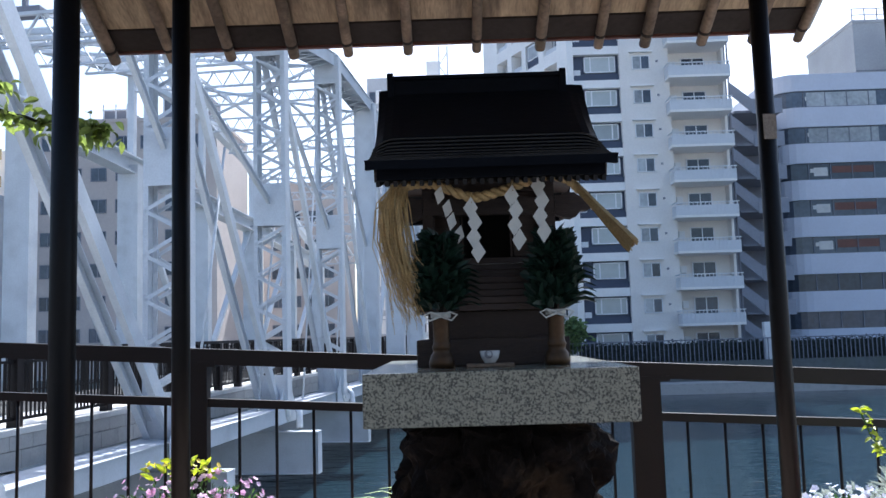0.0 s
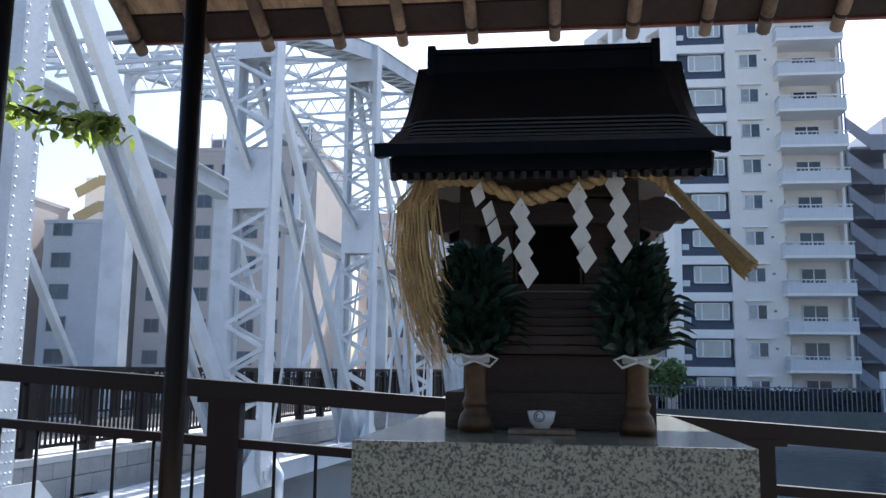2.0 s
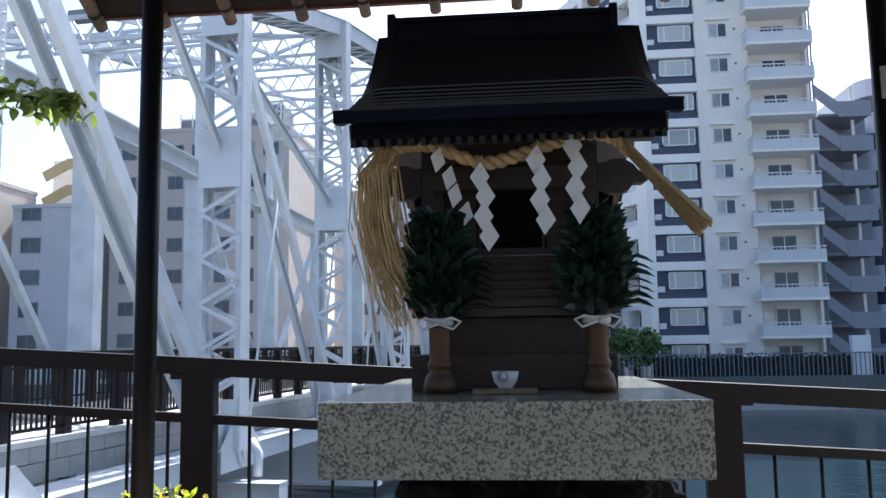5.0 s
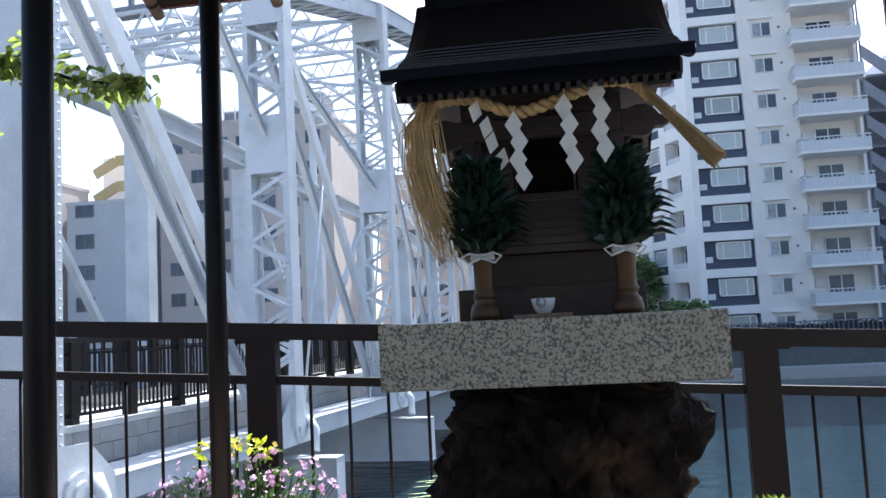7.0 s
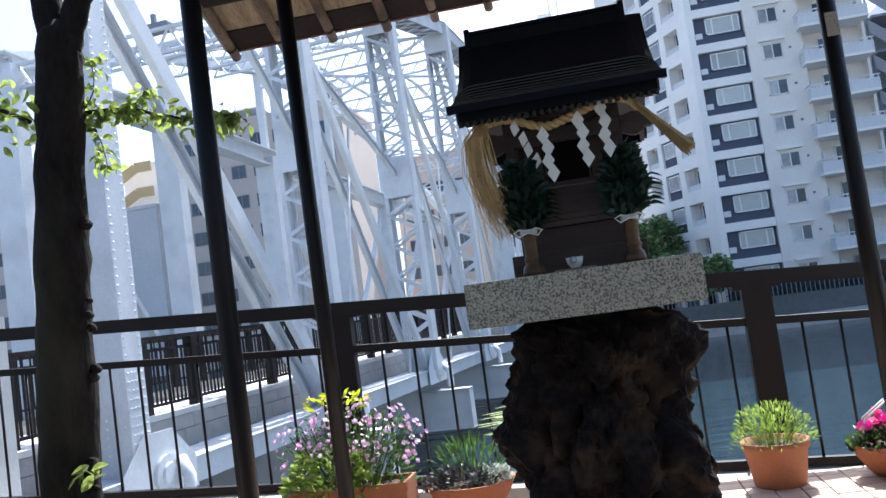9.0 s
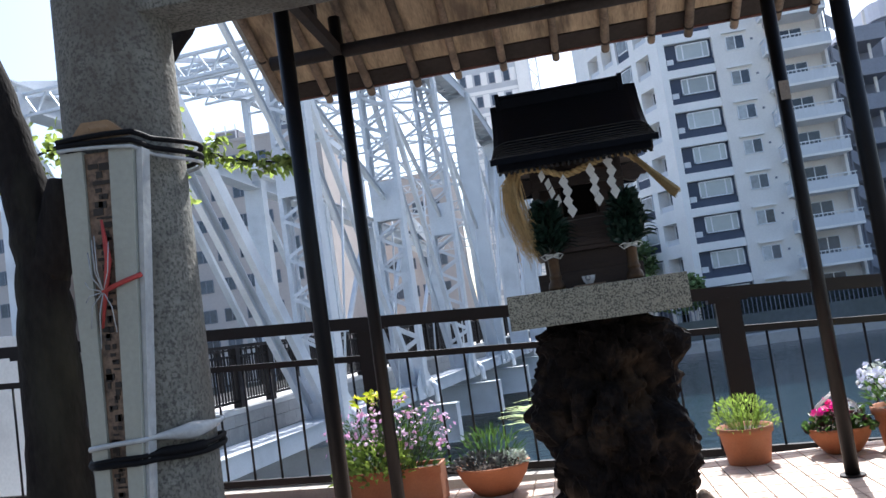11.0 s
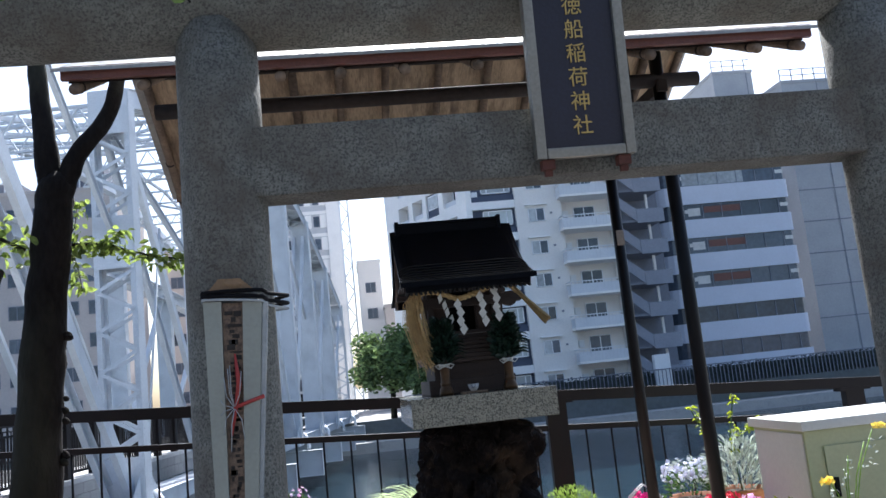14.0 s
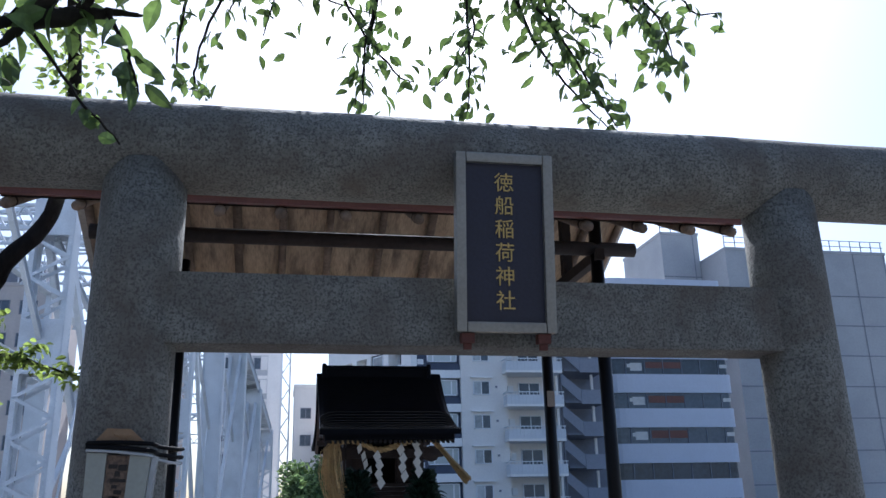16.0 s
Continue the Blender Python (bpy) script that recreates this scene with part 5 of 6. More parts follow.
plain_block("beige_block", "brown-grey building beyond the bridge", -21.0, -12.0, 95.0, 18.5, M_BEIGE, 12, 5, 4, M_PANE_D, 3.2, 1.4, 1.3, 1.5, 1.0)
plain_block("far_left_block", "brown apartment building with stacked windows", -62.0, -49.0, 70.0, 17.0, M_BEIGE, 12, 5, 4, M_PANE_D, 3.0, 1.5, 1.3, 1.4, 1.0)
def white_block():
    b = thing("white_block", (0, 112, 0.2), "tall pale apartment building with white panels between dark windows", "building")
    part("wall", nbox(-10.5, 0, -1.6, -2.4, 14, 36.0), M_SHADEL, b)
    part("stair_shaft", nbox(-2.398, -0.4, -1.6, -0.5, 14, 38.0), M_APTW, b)
    for k in range(11):
        z = 1.6 + k * 3.1
        for q in range(4):
            x = -10.2 + q * 2.0
            f, g = bmesh.new(), bmesh.new()
            window(f, g, x, z, x + 0.85, z + 1.5, -0.02, 1, 0.07)
            w = part("window_frame", f, M_SHADE, b)
            part("pane", g, M_PANE_D, w)
            part("white_panel", nbox(x + 0.9, -0.12, z - 0.1, x + 1.75, -0.002, z + 1.7), M_APTW, b)
        part("floor_band", nbox(-10.5, -0.10, z - 1.3, -2.42, -0.003, z - 0.85), M_APTW, b)


white_block()
plain_block("low_house", "low grey house on the far bank", 1.0, 3.6, 96.0, 15.5, M_APT, 8, 4, 1, M_PANE_D, 3.0, 1.2, 1.2, 3.0, 0.7)
plain_block("low_house", "small dark-roofed house on the far bank", 3.6, 9.5, 92.0, 9.8, M_BEIGE, 8, 2, 2, M_PANE_D, 2.8, 1.2, 1.2, 1.2, 0.8)


def ochre_stairs():
    o = thing("ochre_stair_tower", (0.9, 84, 0.2), "ochre outside stairs on a white apartment building", "building")
    part("wall", nbox(-50.5, 2.0, -1.6, -45.0, 10, 21.5), M_APTW, o)
    for k in range(5):
        z = 8.2 + k * 2.8
        bm = bmesh.new()
        beam(bm, (-50.5, 0.3, z), (-48.0, 0.3, z + 1.3), 0.2, 1.1)
        beam(bm, (-48.0, 0.1, z + 1.3), (-46.0, 0.1, z + 1.3), 0.2, 1.1)
        part("stair_parapet", bm, M_YELLOW, o)


ochre_stairs()


def far_lattice():
    t = thing("lattice_tower", (-0.05, 100, 0.2), "slim white lattice tower beyond the bridge", "tower")
    bm = bmesh.new()
    for x in (-0.5, 0.5):
        beam(bm, (x, 0, -1.6), (x, 0, 36), 0.2, 0.2)
    part("leg", bm, M_FRAME, t)
    bm = bmesh.new()
    for k in range(22):
        s = 0.5 if k % 2 else -0.5
        beam(bm, (-s, 0, k * 1.6), (s, 0, k * 1.6 + 1.6), 0.14, 0.14)
    part("lacing", bm, M_FRAME, t)


far_lattice()
bm = nbox(-60, 59.2, -2.3, 80, 59.6, -0.95, 0.02)
tagged(part("quay_wall", bm, M_BELL), "dark stained concrete quay wall on the far bank", "quay wall", kind="structure")
qf = thing("quay_fence", (0, 59.3, -0.95), "thin grey fence along the far quay", "fence", kind="structure")
bm = bmesh.new()
for k in range(180):
    box(bm, 3 + k * 0.3, -0.03, 0, 3.05 + k * 0.3, 0.03, 1.45)
box(bm, 3, -0.03, 1.45, 57, 0.03, 1.52)
part("pickets", bm, M_SHADE, qf)
part("quay_cabinet", nbox(21.8, 0.1, 0.0, 23.0, 0.6, 2.6, 0.03), M_FRAME, qf)

# ---- offerings on the slab ----


def straw_rope():
    r = thing("sacred_straw_rope", (0.31, 2.97, 2.0), "twisted rice-straw rope with a loose tassel and a bound tail", "straw rope")
    ctl = [(-0.33, 0.0, 0.0), (-0.27, -0.01, 0.018), (-0.19, -0.015, 0.010), (-0.07, -0.015, -0.038), (0.03, -0.015, -0.022), (0.13, -0.012, 0.012), (0.20, -0.01, 0.035), (0.28, -0.008, 0.022), (0.325, -0.01, -0.02)]

    def at(f):
        k = f * (len(ctl) - 1)
        i = min(int(k), len(ctl) - 2)
        p0, p1, p2, p3 = (Vector(ctl[max(0, min(len(ctl) - 1, i + q))]) for q in (-1, 0, 1, 2))
        s = k - i
        return 0.5 * (2 * p1 + (p2 - p0) * s + (2 * p0 - 5 * p1 + 4 * p2 - p3) * s * s + (3 * p1 - p0 - 3 * p2 + p3) * s ** 3)

    for st in range(2):
        bm = bmesh.new()
        pts, rad = [], []
        for k in range(121):
            f = k / 120
            c = at(f)
            a = f * 2 * math.pi * 13 + st * math.pi
            pts.append(c + Vector((0, math.cos(a), math.sin(a))) * 0.0095)
            rad.append(0.0115)
        tube(bm, pts, rad, 7)
        part("strand", bm, M_STRAW, r, smooth=True)
    bm = bmesh.new()
    for k in range(170):
        top = Vector((-0.33 + random.uniform(-0.03, 0.03), random.uniform(-0.025, 0.025), random.uniform(-0.02, 0.02)))
        ln = random.uniform(0.28, 0.49)
        sx = random.gauss(0.004, 0.021)
        sy = random.gauss(0, 0.02)
        w = random.uniform(-0.012, 0.012)
        pts = [top, top + Vector((-0.03 + sx * 0.9, sy * 0.5 - 0.01, -0.06)), top + Vector((-0.028 + sx * 1.1 + w, sy, -ln * 0.5)), top + Vector((0.006 + sx * 0.8 + w, sy * 1.3, -ln * 0.85)), top + Vector((0.044 + sx * 0.5, sy * 1.2, -ln))]
        tube(bm, pts, [0.0022, 0.002, 0.0018, 0.0016, 0.001], 3, cap=False)
    for k in range(26):
        top = Vector((-0.33, 0, -0.02))
        d = random.uniform(-0.07, 0.06)
        pts = [top, top + Vector((d * 0.8 - 0.02, random.uniform(-0.03, 0.03), -0.08)), top + Vector((d, 0, -0.25)), top + Vector((d * 0.9 + 0.02, 0, -random.uniform(0.35, 0.52)))]
        tube(bm, pts, 0.001, 3, cap=False)
    tagged(part("tassel", bm, M_STRAW, r, "loose frayed straw"), kind="stuff")
    bm = bmesh.new()
    a, b = Vector((0.30, -0.01, 0.015)), Vector((0.500, -0.075, -0.238))
    s, u = frame_axes(b - a)
    for k in range(110):
        ang, q = random.uniform(0, 6.28), math.sqrt(random.random())
        off = (s * math.cos(ang) + u * math.sin(ang)) * q
        e = random.uniform(0.93, 1.03)
        tube(bm, [a + off * 0.012, a + (b - a) * 0.4 + off * 0.016, a + (b - a) * e + off * 0.030], 0.0026, 3)
    tagged(part("tail", bm, M_STRAW, r, "stiff bound straw tail"), kind="stuff")


straw_rope()


def paper_streamer(x, z, length, lean=0.0, twist=0.0):
    """A zigzag of folded paper: four offset diamonds hanging from one another."""
    s = thing("paper_streamer", (x, 2.925, z), "white zigzag folded paper streamer on the straw rope", "paper streamer", "paper streamers")
    s.matrix_basis = pose(x, 2.925, z, 0, 0, twist)
    run = -math.tan(radians(lean))
    n = 4
    h = length / (n + 0.35)
    bm = bmesh.new()
    for k in range(n):
        ox = (0.005 if k % 2 else -0.005) + run * k * h
        z0 = -k * h
        w = 0.0265
        y = -0.004 * k
        v = [(ox - w, y, z0 - h * 0.5 + run * 0.01), (ox + 0.003, y - 0.006, z0 + h * 0.24), (ox + w, y, z0 - h * 0.5 - run * 0.01), (ox - 0.003, y + 0.006, z0 - h * 1.24)]
        lo = [bm.verts.new(p) for p in v]
        hi = [bm.verts.new((p[0], p[1] - 0.0016, p[2])) for p in v]
        bm.faces.new(lo)
        bm.faces.new(hi[::-1])
        for q in range(4):
            bm.faces.new((lo[q], lo[(q + 1) % 4], hi[(q + 1) % 4], hi[q]))
    part("folded_paper", bm, M_PAPER, s)
    bm = bmesh.new()
    tube(bm, [(0, 0.004, 0.03), (0, -0.002, -0.01)], 0.004, 5)
    part("tie", bm, M_STRAW, s)


paper_streamer(0.130, 1.990, 0.20, -30, 48)
paper_streamer(0.243, 1.945, 0.235, -5, -6)
paper_streamer(0.392, 1.985, 0.235, -4, 5)
paper_streamer(0.490, 2.02, 0.245, -2, -8)


def sakaki_vase(x, seed):
    random.seed(seed)
    v = thing("evergreen_vase", (x, 3.0, SZ), "bronze altar vase holding dense dark evergreen sprigs", "vase", "altar vases")
    bm = bmesh.new()
    lathe(bm, [(0.046, 0.0), (0.047, 0.02), (0.040, 0.045), (0.030, 0.056), (0.033, 0.068), (0.036, 0.076), (0.030, 0.086), (0.029, 0.10), (0.031, 0.17), (0.034, 0.18), (0.026, 0.182)], 24)
    part("vase", bm, M_BRASS, v, smooth=True)
    bm = bmesh.new()
    lathe(bm, [(0.03, 0.176), (0.037, 0.183), (0.037, 0.196), (0.03, 0.20)], 16)
    for s in (-1, 1):
        tube(bm, [(0.0, -0.035, 0.19), (s * 0.035, -0.045, 0.20), (s * 0.06, -0.04, 0.19), (s * 0.04, -0.042, 0.17), (0.0, -0.036, 0.185)], 0.004, 5)
    part("paper_ribbon", bm, M_PAPER, v, smooth=True)
    bm = bmesh.new()
    for k in range(16):
        a = random.uniform(0, 6.28)
        q = random.uniform(0.01, 0.07)
        tube(bm, [(0, 0, 0.18), (q * 0.5 * math.cos(a), q * 0.5 * math.sin(a), 0.30), (q * math.cos(a), q * math.sin(a), 0.45)], 0.0025, 4)
    tagged(part("stem_growth", bm, M_BARK, v), kind="stuff")
    bm = bmesh.new()
    for k in range(520):
        f = random.random()
        z = 0.20 + 0.265 * f
        rad = 0.042 + 0.038 * math.sin(min(1.0, f * 1.5 + 0.1) * math.pi * 0.75) - 0.036 * f * f
        a = random.uniform(0, 6.28)
        q = rad * random.uniform(0.45, 1.0)
        p = Vector((q * math.cos(a), q * math.sin(a) * 0.8, z))
        d = Vector((math.cos(a) * 0.5, math.sin(a) * 0.5, random.uniform(0.1, 1.0)))
        leaf(bm, p, d, random.uniform(0.05, 0.078), random.uniform(0.03, 0.042), 0.15, 1.5)
    for k in range(7):
        a = random.uniform(-0.9, 0.6)
        leaf(bm, (0.08, 0.0, 0.23 + 0.02 * k), (math.cos(a), -0.3, 0.1), 0.075, 0.032, 0.3, 0.6)
    tagged(part("evergreen_leaves", bm, M_SAKAKI, v), kind="stuff")


sakaki_vase(0.118, 5)
sakaki_vase(0.538, 9)


def cup():
    c = thing("offering_cup", (0.292, 2.975, SZ), "small white porcelain cup with a grey crest on a wooden tray", "cup")
    part("tray", nbox(-0.085, -0.045, 0, 0.085, 0.04, 0.012, 0.003), M_LOG, c)
    bm = bmesh.new()
    lathe(bm, [(0.020, 0.0125), (0.022, 0.018), (0.031, 0.030), (0.037, 0.057), (0.034, 0.057), (0.028, 0.031), (0.004, 0.024)], 28)
    part("bowl", bm, M_CERAMIC, c, smooth=True)
    bm = bmesh.new()
    for k in range(2):
        r = 0.013 - 0.006 * k
        pts = [(r * math.cos(a) - 0.006, -0.0355 + 0.002 * k + 0.006 * (1 - math.sin(a)) * 0.2, 0.045 + r * math.sin(a)) for a in [q * math.pi / 10 for q in range(21)]]
        tube(bm, pts, 0.002, 5)
    part("crest", bm, M_SHADE, c, smooth=True)


cup()
random.seed(3)

# ---- potted flowers ----


def pot_body(parent, kind, r, h, m=None):
    bm = bmesh.new()
    if kind == "round":
        lathe(bm, [(r * 0.74, 0), (r * 0.76, 0.01), (r * 0.93, h * 0.8), (r * 1.0, h * 0.82), (r * 1.02, h), (r * 0.92, h), (r * 0.88, h * 0.86), (0.01, h * 0.85)], 28)
    elif kind == "bowl":
        lathe(bm, [(r * 0.5, 0), (r * 0.66, h * 0.2), (r * 0.88, h * 0.6), (r * 0.98, h * 0.9), (r * 1.03, h), (r * 0.93, h), (r * 0.88, h * 0.88), (0.01, h * 0.87)], 28)
    else:
        for a in ((-r, -0.15, r, -0.13), (-r, 0.13, r, 0.15), (-r, -0.13, -r + 0.02, 0.13), (r - 0.02, -0.13, r, 0.13)):
            box(bm, a[0], a[1], 0, a[2], a[3], h, 0.004)
        box(bm, -r - 0.012, -0.165, h - 0.05, r + 0.012, -0.152, h + 0.004, 0.003)
        box(bm, -r + 0.02, -0.13, 0.02, r - 0.02, 0.13, h * 0.85)
    part("pot", bm, m or M_TERRA, parent, smooth=kind != "box")
    bm = bmesh.new()
    if kind == "box":
        box(bm, -r + 0.022, -0.128, h * 0.8, r - 0.022, 0.128, h * 0.9)
    else:
        lathe(bm, [(r * 0.87, h * 0.80), (r * 0.87, h * 0.90), (0.01, h * 0.93)], 20)
    part("potting_soil", bm, M_SOIL, parent)


def foliage(parent, mtl, n, rx, ry, z0, z1, ll, lw, shape=0.8, up=0.5, name="foliage", off=(0, 0)):
    bm = bmesh.new()
    for k in range(n):
        f = random.random() ** 0.8
        a = random.uniform(0, 6.28)
        q = math.sqrt(random.random()) * (1 - shape * f * f * 0.6)
        p = Vector((off[0] + rx * q * math.cos(a), off[1] + ry * q * math.sin(a), z0 + (z1 - z0) * f * (1 - 0.35 * q * q)))
        d = Vector((math.cos(a) * q, math.sin(a) * q, random.uniform(0.0, up * 2)))
        if d.length < 0.05:
            d = Vector((0.1, 0, 1))
        leaf(bm, p, d, ll * random.uniform(0.7, 1.25), lw * random.uniform(0.7, 1.25), 0.25, 2.0)
    return tagged(part(name, bm, mtl, parent), kind="stuff")


def stems(parent, n, rx, ry, z0, z1, r=0.002, mtl=None):
    bm = bmesh.new()
    for k in range(n):
        a, q = random.uniform(0, 6.28), math.sqrt(random.random())
        x, y = rx * q * math.cos(a), ry * q * math.sin(a)
        tube(bm, [(x * 0.4, y * 0.4, z0), (x * 0.8, y * 0.8, (z0 + z1) / 2), (x, y, z1 * (1 - 0.2 * q))], r, 4, cap=False)
    return tagged(part("stem_growth", bm, mtl or M_GREEN, parent), kind="stuff")


def blossoms(parent, mtl, n, rx, ry, z0, z1, size, petals=5, name="blossoms", off=(0, 0), rim=0.0):
    bm = bmesh.new()
    for k in range(n):
        a, q = random.uniform(0, 6.28), math.sqrt(random.uniform(rim, 1))
        c = Vector((off[0] + rx * q * math.cos(a), off[1] + ry * q * math.sin(a), z0 + (z1 - z0) * random.random() * (1 - 0.3 * q * q)))
        nrm = (Vector((math.cos(a) * q, math.sin(a) * q - 0.5, 0.7)) + rnd_dir() * 0.4).normalized()
        s, u = frame_axes(nrm)
        ph = random.random() * 6.28
        for p in range(petals):
            t = ph + 2 * math.pi * p / petals
            d = s * math.cos(t) + u * math.sin(t)
            e = nrm.cross(d)
            sz = size * random.uniform(0.8, 1.2)
            v = [bm.verts.new(w) for w in (c, c + d * sz * 0.6 - e * sz * 0.42 + nrm * sz * 0.15, c + d * sz + nrm * sz * 0.28, c + d * sz * 0.6 + e * sz * 0.42 + nrm * sz * 0.15)]
            bm.faces.new(v)
    return tagged(part(name, bm, mtl, parent), kind="stuff")


def flowerpot(at, label, kind, r, h, m=None):
    p = thing("flower_pot", (at[0], at[1], 0), label, "potted plant", "potted plants")
    pot_body(p, kind, r, h, m)
    return p


p = flowerpot((1.235, 4.64), "round terracotta pot of bright green feathery herb", "round", 0.19, 0.255)
stems(p, 60, 0.2, 0.2, 0.21, 0.45, mtl=M_FERN)
foliage(p, M_FERN, 900, 0.24, 0.22, 0.22, 0.46, 0.032, 0.007, 0.5, 1.0)
p = flowerpot((1.86, 4.64), "terracotta bowl of magenta and white cyclamen with a twig handle", "bowl", 0.215, 0.18)
foliage(p, M_GREEN, 150, 0.22, 0.2, 0.15, 0.26, 0.055, 0.05, 0.5, 0.4)
foliage(p, M_MAROON, 90, 0.2, 0.18, 0.15, 0.27, 0.05, 0.045, 0.5, 0.4, "dark_foliage")
blossoms(p, M_MAGENTA, 18, 0.10, 0.09, 0.27, 0.36, 0.032, off=(-0.06, 0))
blossoms(p, M_WHITE, 14, 0.1, 0.1, 0.20, 0.33, 0.035, off=(0.08, 0.02))
bm = bmesh.new()
for q in (-0.02, 0.03):
    tube(bm, [(-0.17, q, 0.16), (-0.12, q, 0.32), (0.0, q, 0.41), (0.12, q, 0.33), (0.18, q, 0.17)], 0.007, 6)
part("twig_handle", bm, M_CONEW, p, smooth=True)
p = flowerpot((2.28, 4.60), "tall terracotta pot of lilac-white flowers", "round", 0.20, 0.28)
foliage(p, M_GREEN, 300, 0.25, 0.22, 0.28, 0.50, 0.05, 0.02, 0.6, 0.6)
foliage(p, M_SILVER, 120, 0.26, 0.23, 0.34, 0.58, 0.045, 0.018, 0.6, 0.7, "grey_foliage")
blossoms(p, M_LILAC, 90, 0.26, 0.23, 0.42, 0.60, 0.022)
blossoms(p, M_WHITE, 40, 0.26, 0.23, 0.40, 0.58, 0.021)
p = flowerpot((2.62, 4.45), "terracotta pot of silvery dusty leaves with a lime climber", "round", 0.2, 0.32)
foliage(p, M_SILVER, 640, 0.30, 0.28, 0.30, 0.72, 0.085, 0.017, 0.6, 0.8)
bm = bmesh.new()
tube(bm, [(0.02, 0, 0.3), (-0.02, 0.02, 0.7), (0.06, 0, 1.08)], 0.006, 5)
tube(bm, [(0.0, 0, 0.6), (-0.25, 0.05, 0.85), (-0.30, 0.05, 0.98)], 0.005, 5)
tube(bm, [(0.0, 0, 0.62), (0.14, 0.0, 0.80), (0.26, 0.0, 0.86)], 0.004, 5)
part("climber_stem", bm, M_GREEN, p, smooth=True)
bm = bmesh.new()
for base in (((0.0, 0, 0.6), (0.06, 0, 1.1)), ((-0.2, 0.05, 0.75), (-0.31, 0.05, 1.02)), ((0.06, 0, 0.72), (0.27, 0, 0.87))):
    a, b = Vector(base[0]), Vector(base[1])
    for k in range(26):
        leaf(bm, a + (b - a) * random.random(), rnd_dir(-0.4, 0.6), 0.06, 0.032, 0.3, 1)
tagged(part("climber_leaves", bm, M_LIME, p), kind="stuff")
p = flowerpot((2.24, 3.72), "terracotta pot of red and pink geraniums", "bowl", 0.20, 0.22)
foliage(p, M_GREEN, 200, 0.22, 0.2, 0.18, 0.30, 0.06, 0.05, 0.5, 0.4)
blossoms(p, M_RED, 55, 0.13, 0.12, 0.31, 0.43, 0.028, off=(-0.08, 0))
blossoms(p, M_PINK, 30, 0.09, 0.09, 0.29, 0.38, 0.028, off=(0.12, -0.02))
p = flowerpot((2.24, 2.98), "flared terracotta pot with lime foliage and a red bloom", "bowl", 0.20, 0.24)
foliage(p, M_LIME, 420, 0.23, 0.2, 0.20, 0.44, 0.045, 0.025, 0.6, 0.8)
foliage(p, M_GREEN, 120, 0.2, 0.18, 0.18, 0.30, 0.05, 0.03, 0.6, 0.5, "under_foliage")
blossoms(p, M_RED, 30, 0.07, 0.07, 0.27, 0.36, 0.03, off=(0.06, -0.13))
p = flowerpot((2.31, 2.34), "wide terracotta bowl of white pansies with a yellow sprig", "bowl", 0.31, 0.20)
foliage(p, M_GREEN, 760, 0.36, 0.30, 0.15, 0.43, 0.05, 0.035, 0.5, 0.6)
blossoms(p, M_WHITE, 105, 0.33, 0.28, 0.36, 0.49, 0.023)
blossoms(p, M_LILAC, 18, 0.2, 0.2, 0.18, 0.30, 0.03, off=(-0.22, -0.12))
bm = bmesh.new()
tips = []
for k in range(5):
    e = Vector((-0.05 + 0.09 * k + random.uniform(-0.05, 0.05), 0.05, 0.62 + 0.07 * k))
    tube(bm, [(0.03, 0.02, 0.3), Vector((0.03, 0.03, 0.45)) * 0.5 + e * 0.5, e], 0.0035, 5)
    tips.append(e)
part("sprig_stem", bm, M_FERN, p, smooth=True)
bm = bmesh.new()
for e in tips:
    for k in range(7):
        leaf(bm, e + rnd_dir() * 0.03 - Vector((0, 0, random.uniform(0, 0.15))), rnd_dir(), 0.03, 0.016, 0.2, 1)
tagged(part("sprig_buds", bm, M_SILVER, p), kind="stuff")
blossoms(p, M_YEL, 6, 0.03, 0.03, 0.90, 0.93, 0.025, off=(0.32, 0.05))
blossoms(p, M_YEL, 6, 0.03, 0.03, 0.62, 0.65, 0.025, off=(-0.06, 0.05))
p = flowerpot((-1.28, 4.56), "long terracotta trough of tall pale pink flowers", "box", 0.36, 0.27)
stems(p, 110, 0.46, 0.2, 0.2, 0.73)
foliage(p, M_GREEN, 500, 0.44, 0.2, 0.22, 0.55, 0.05, 0.018, 0.5, 0.7)
foliage(p, M_FERN, 260, 0.30, 0.18, 0.18, 0.48, 0.07, 0.04, 0.5, 0.5, "broad_foliage", (-0.12, -0.1))
foliage(p, M_GREEN, 420, 0.46, 0.2, 0.40, 0.72, 0.035, 0.012, 0.4, 0.9, "upper_foliage")
blossoms(p, M_PINK, 150, 0.50, 0.22, 0.40, 0.80, 0.019)
blossoms(p, M_PINKP, 130, 0.46, 0.2, 0.36, 0.78, 0.017, name="pale_blossoms")
blossoms(p, M_YEL, 16, 0.20, 0.12, 0.78, 0.83, 0.018, off=(-0.05, 0), name="yellow_blossoms")
foliage(p, M_LIME, 60, 0.2, 0.12, 0.72, 0.83, 0.05, 0.025, 0.4, 0.5, "lime_foliage", (-0.05, 0))
p = flowerpot((-0.56, 4.60), "terracotta bowl of dark purple and grey-green rosettes", "bowl", 0.27, 0.21)
foliage(p, M_PURPLEL, 260, 0.25, 0.2, 0.18, 0.28, 0.05, 0.025, 0.5, 0.5, "purple_foliage", (-0.06, -0.03))
foliage(p, M_SILVER, 150, 0.12, 0.12, 0.19, 0.29, 0.04, 0.02, 0.5, 0.5, "grey_rosettes", (0.14, -0.06))
foliage(p, M_GREEN, 130, 0.22, 0.15, 0.2, 0.42, 0.10, 0.014, 0.4, 1.6, "spear_leaves", (0, 0.05))
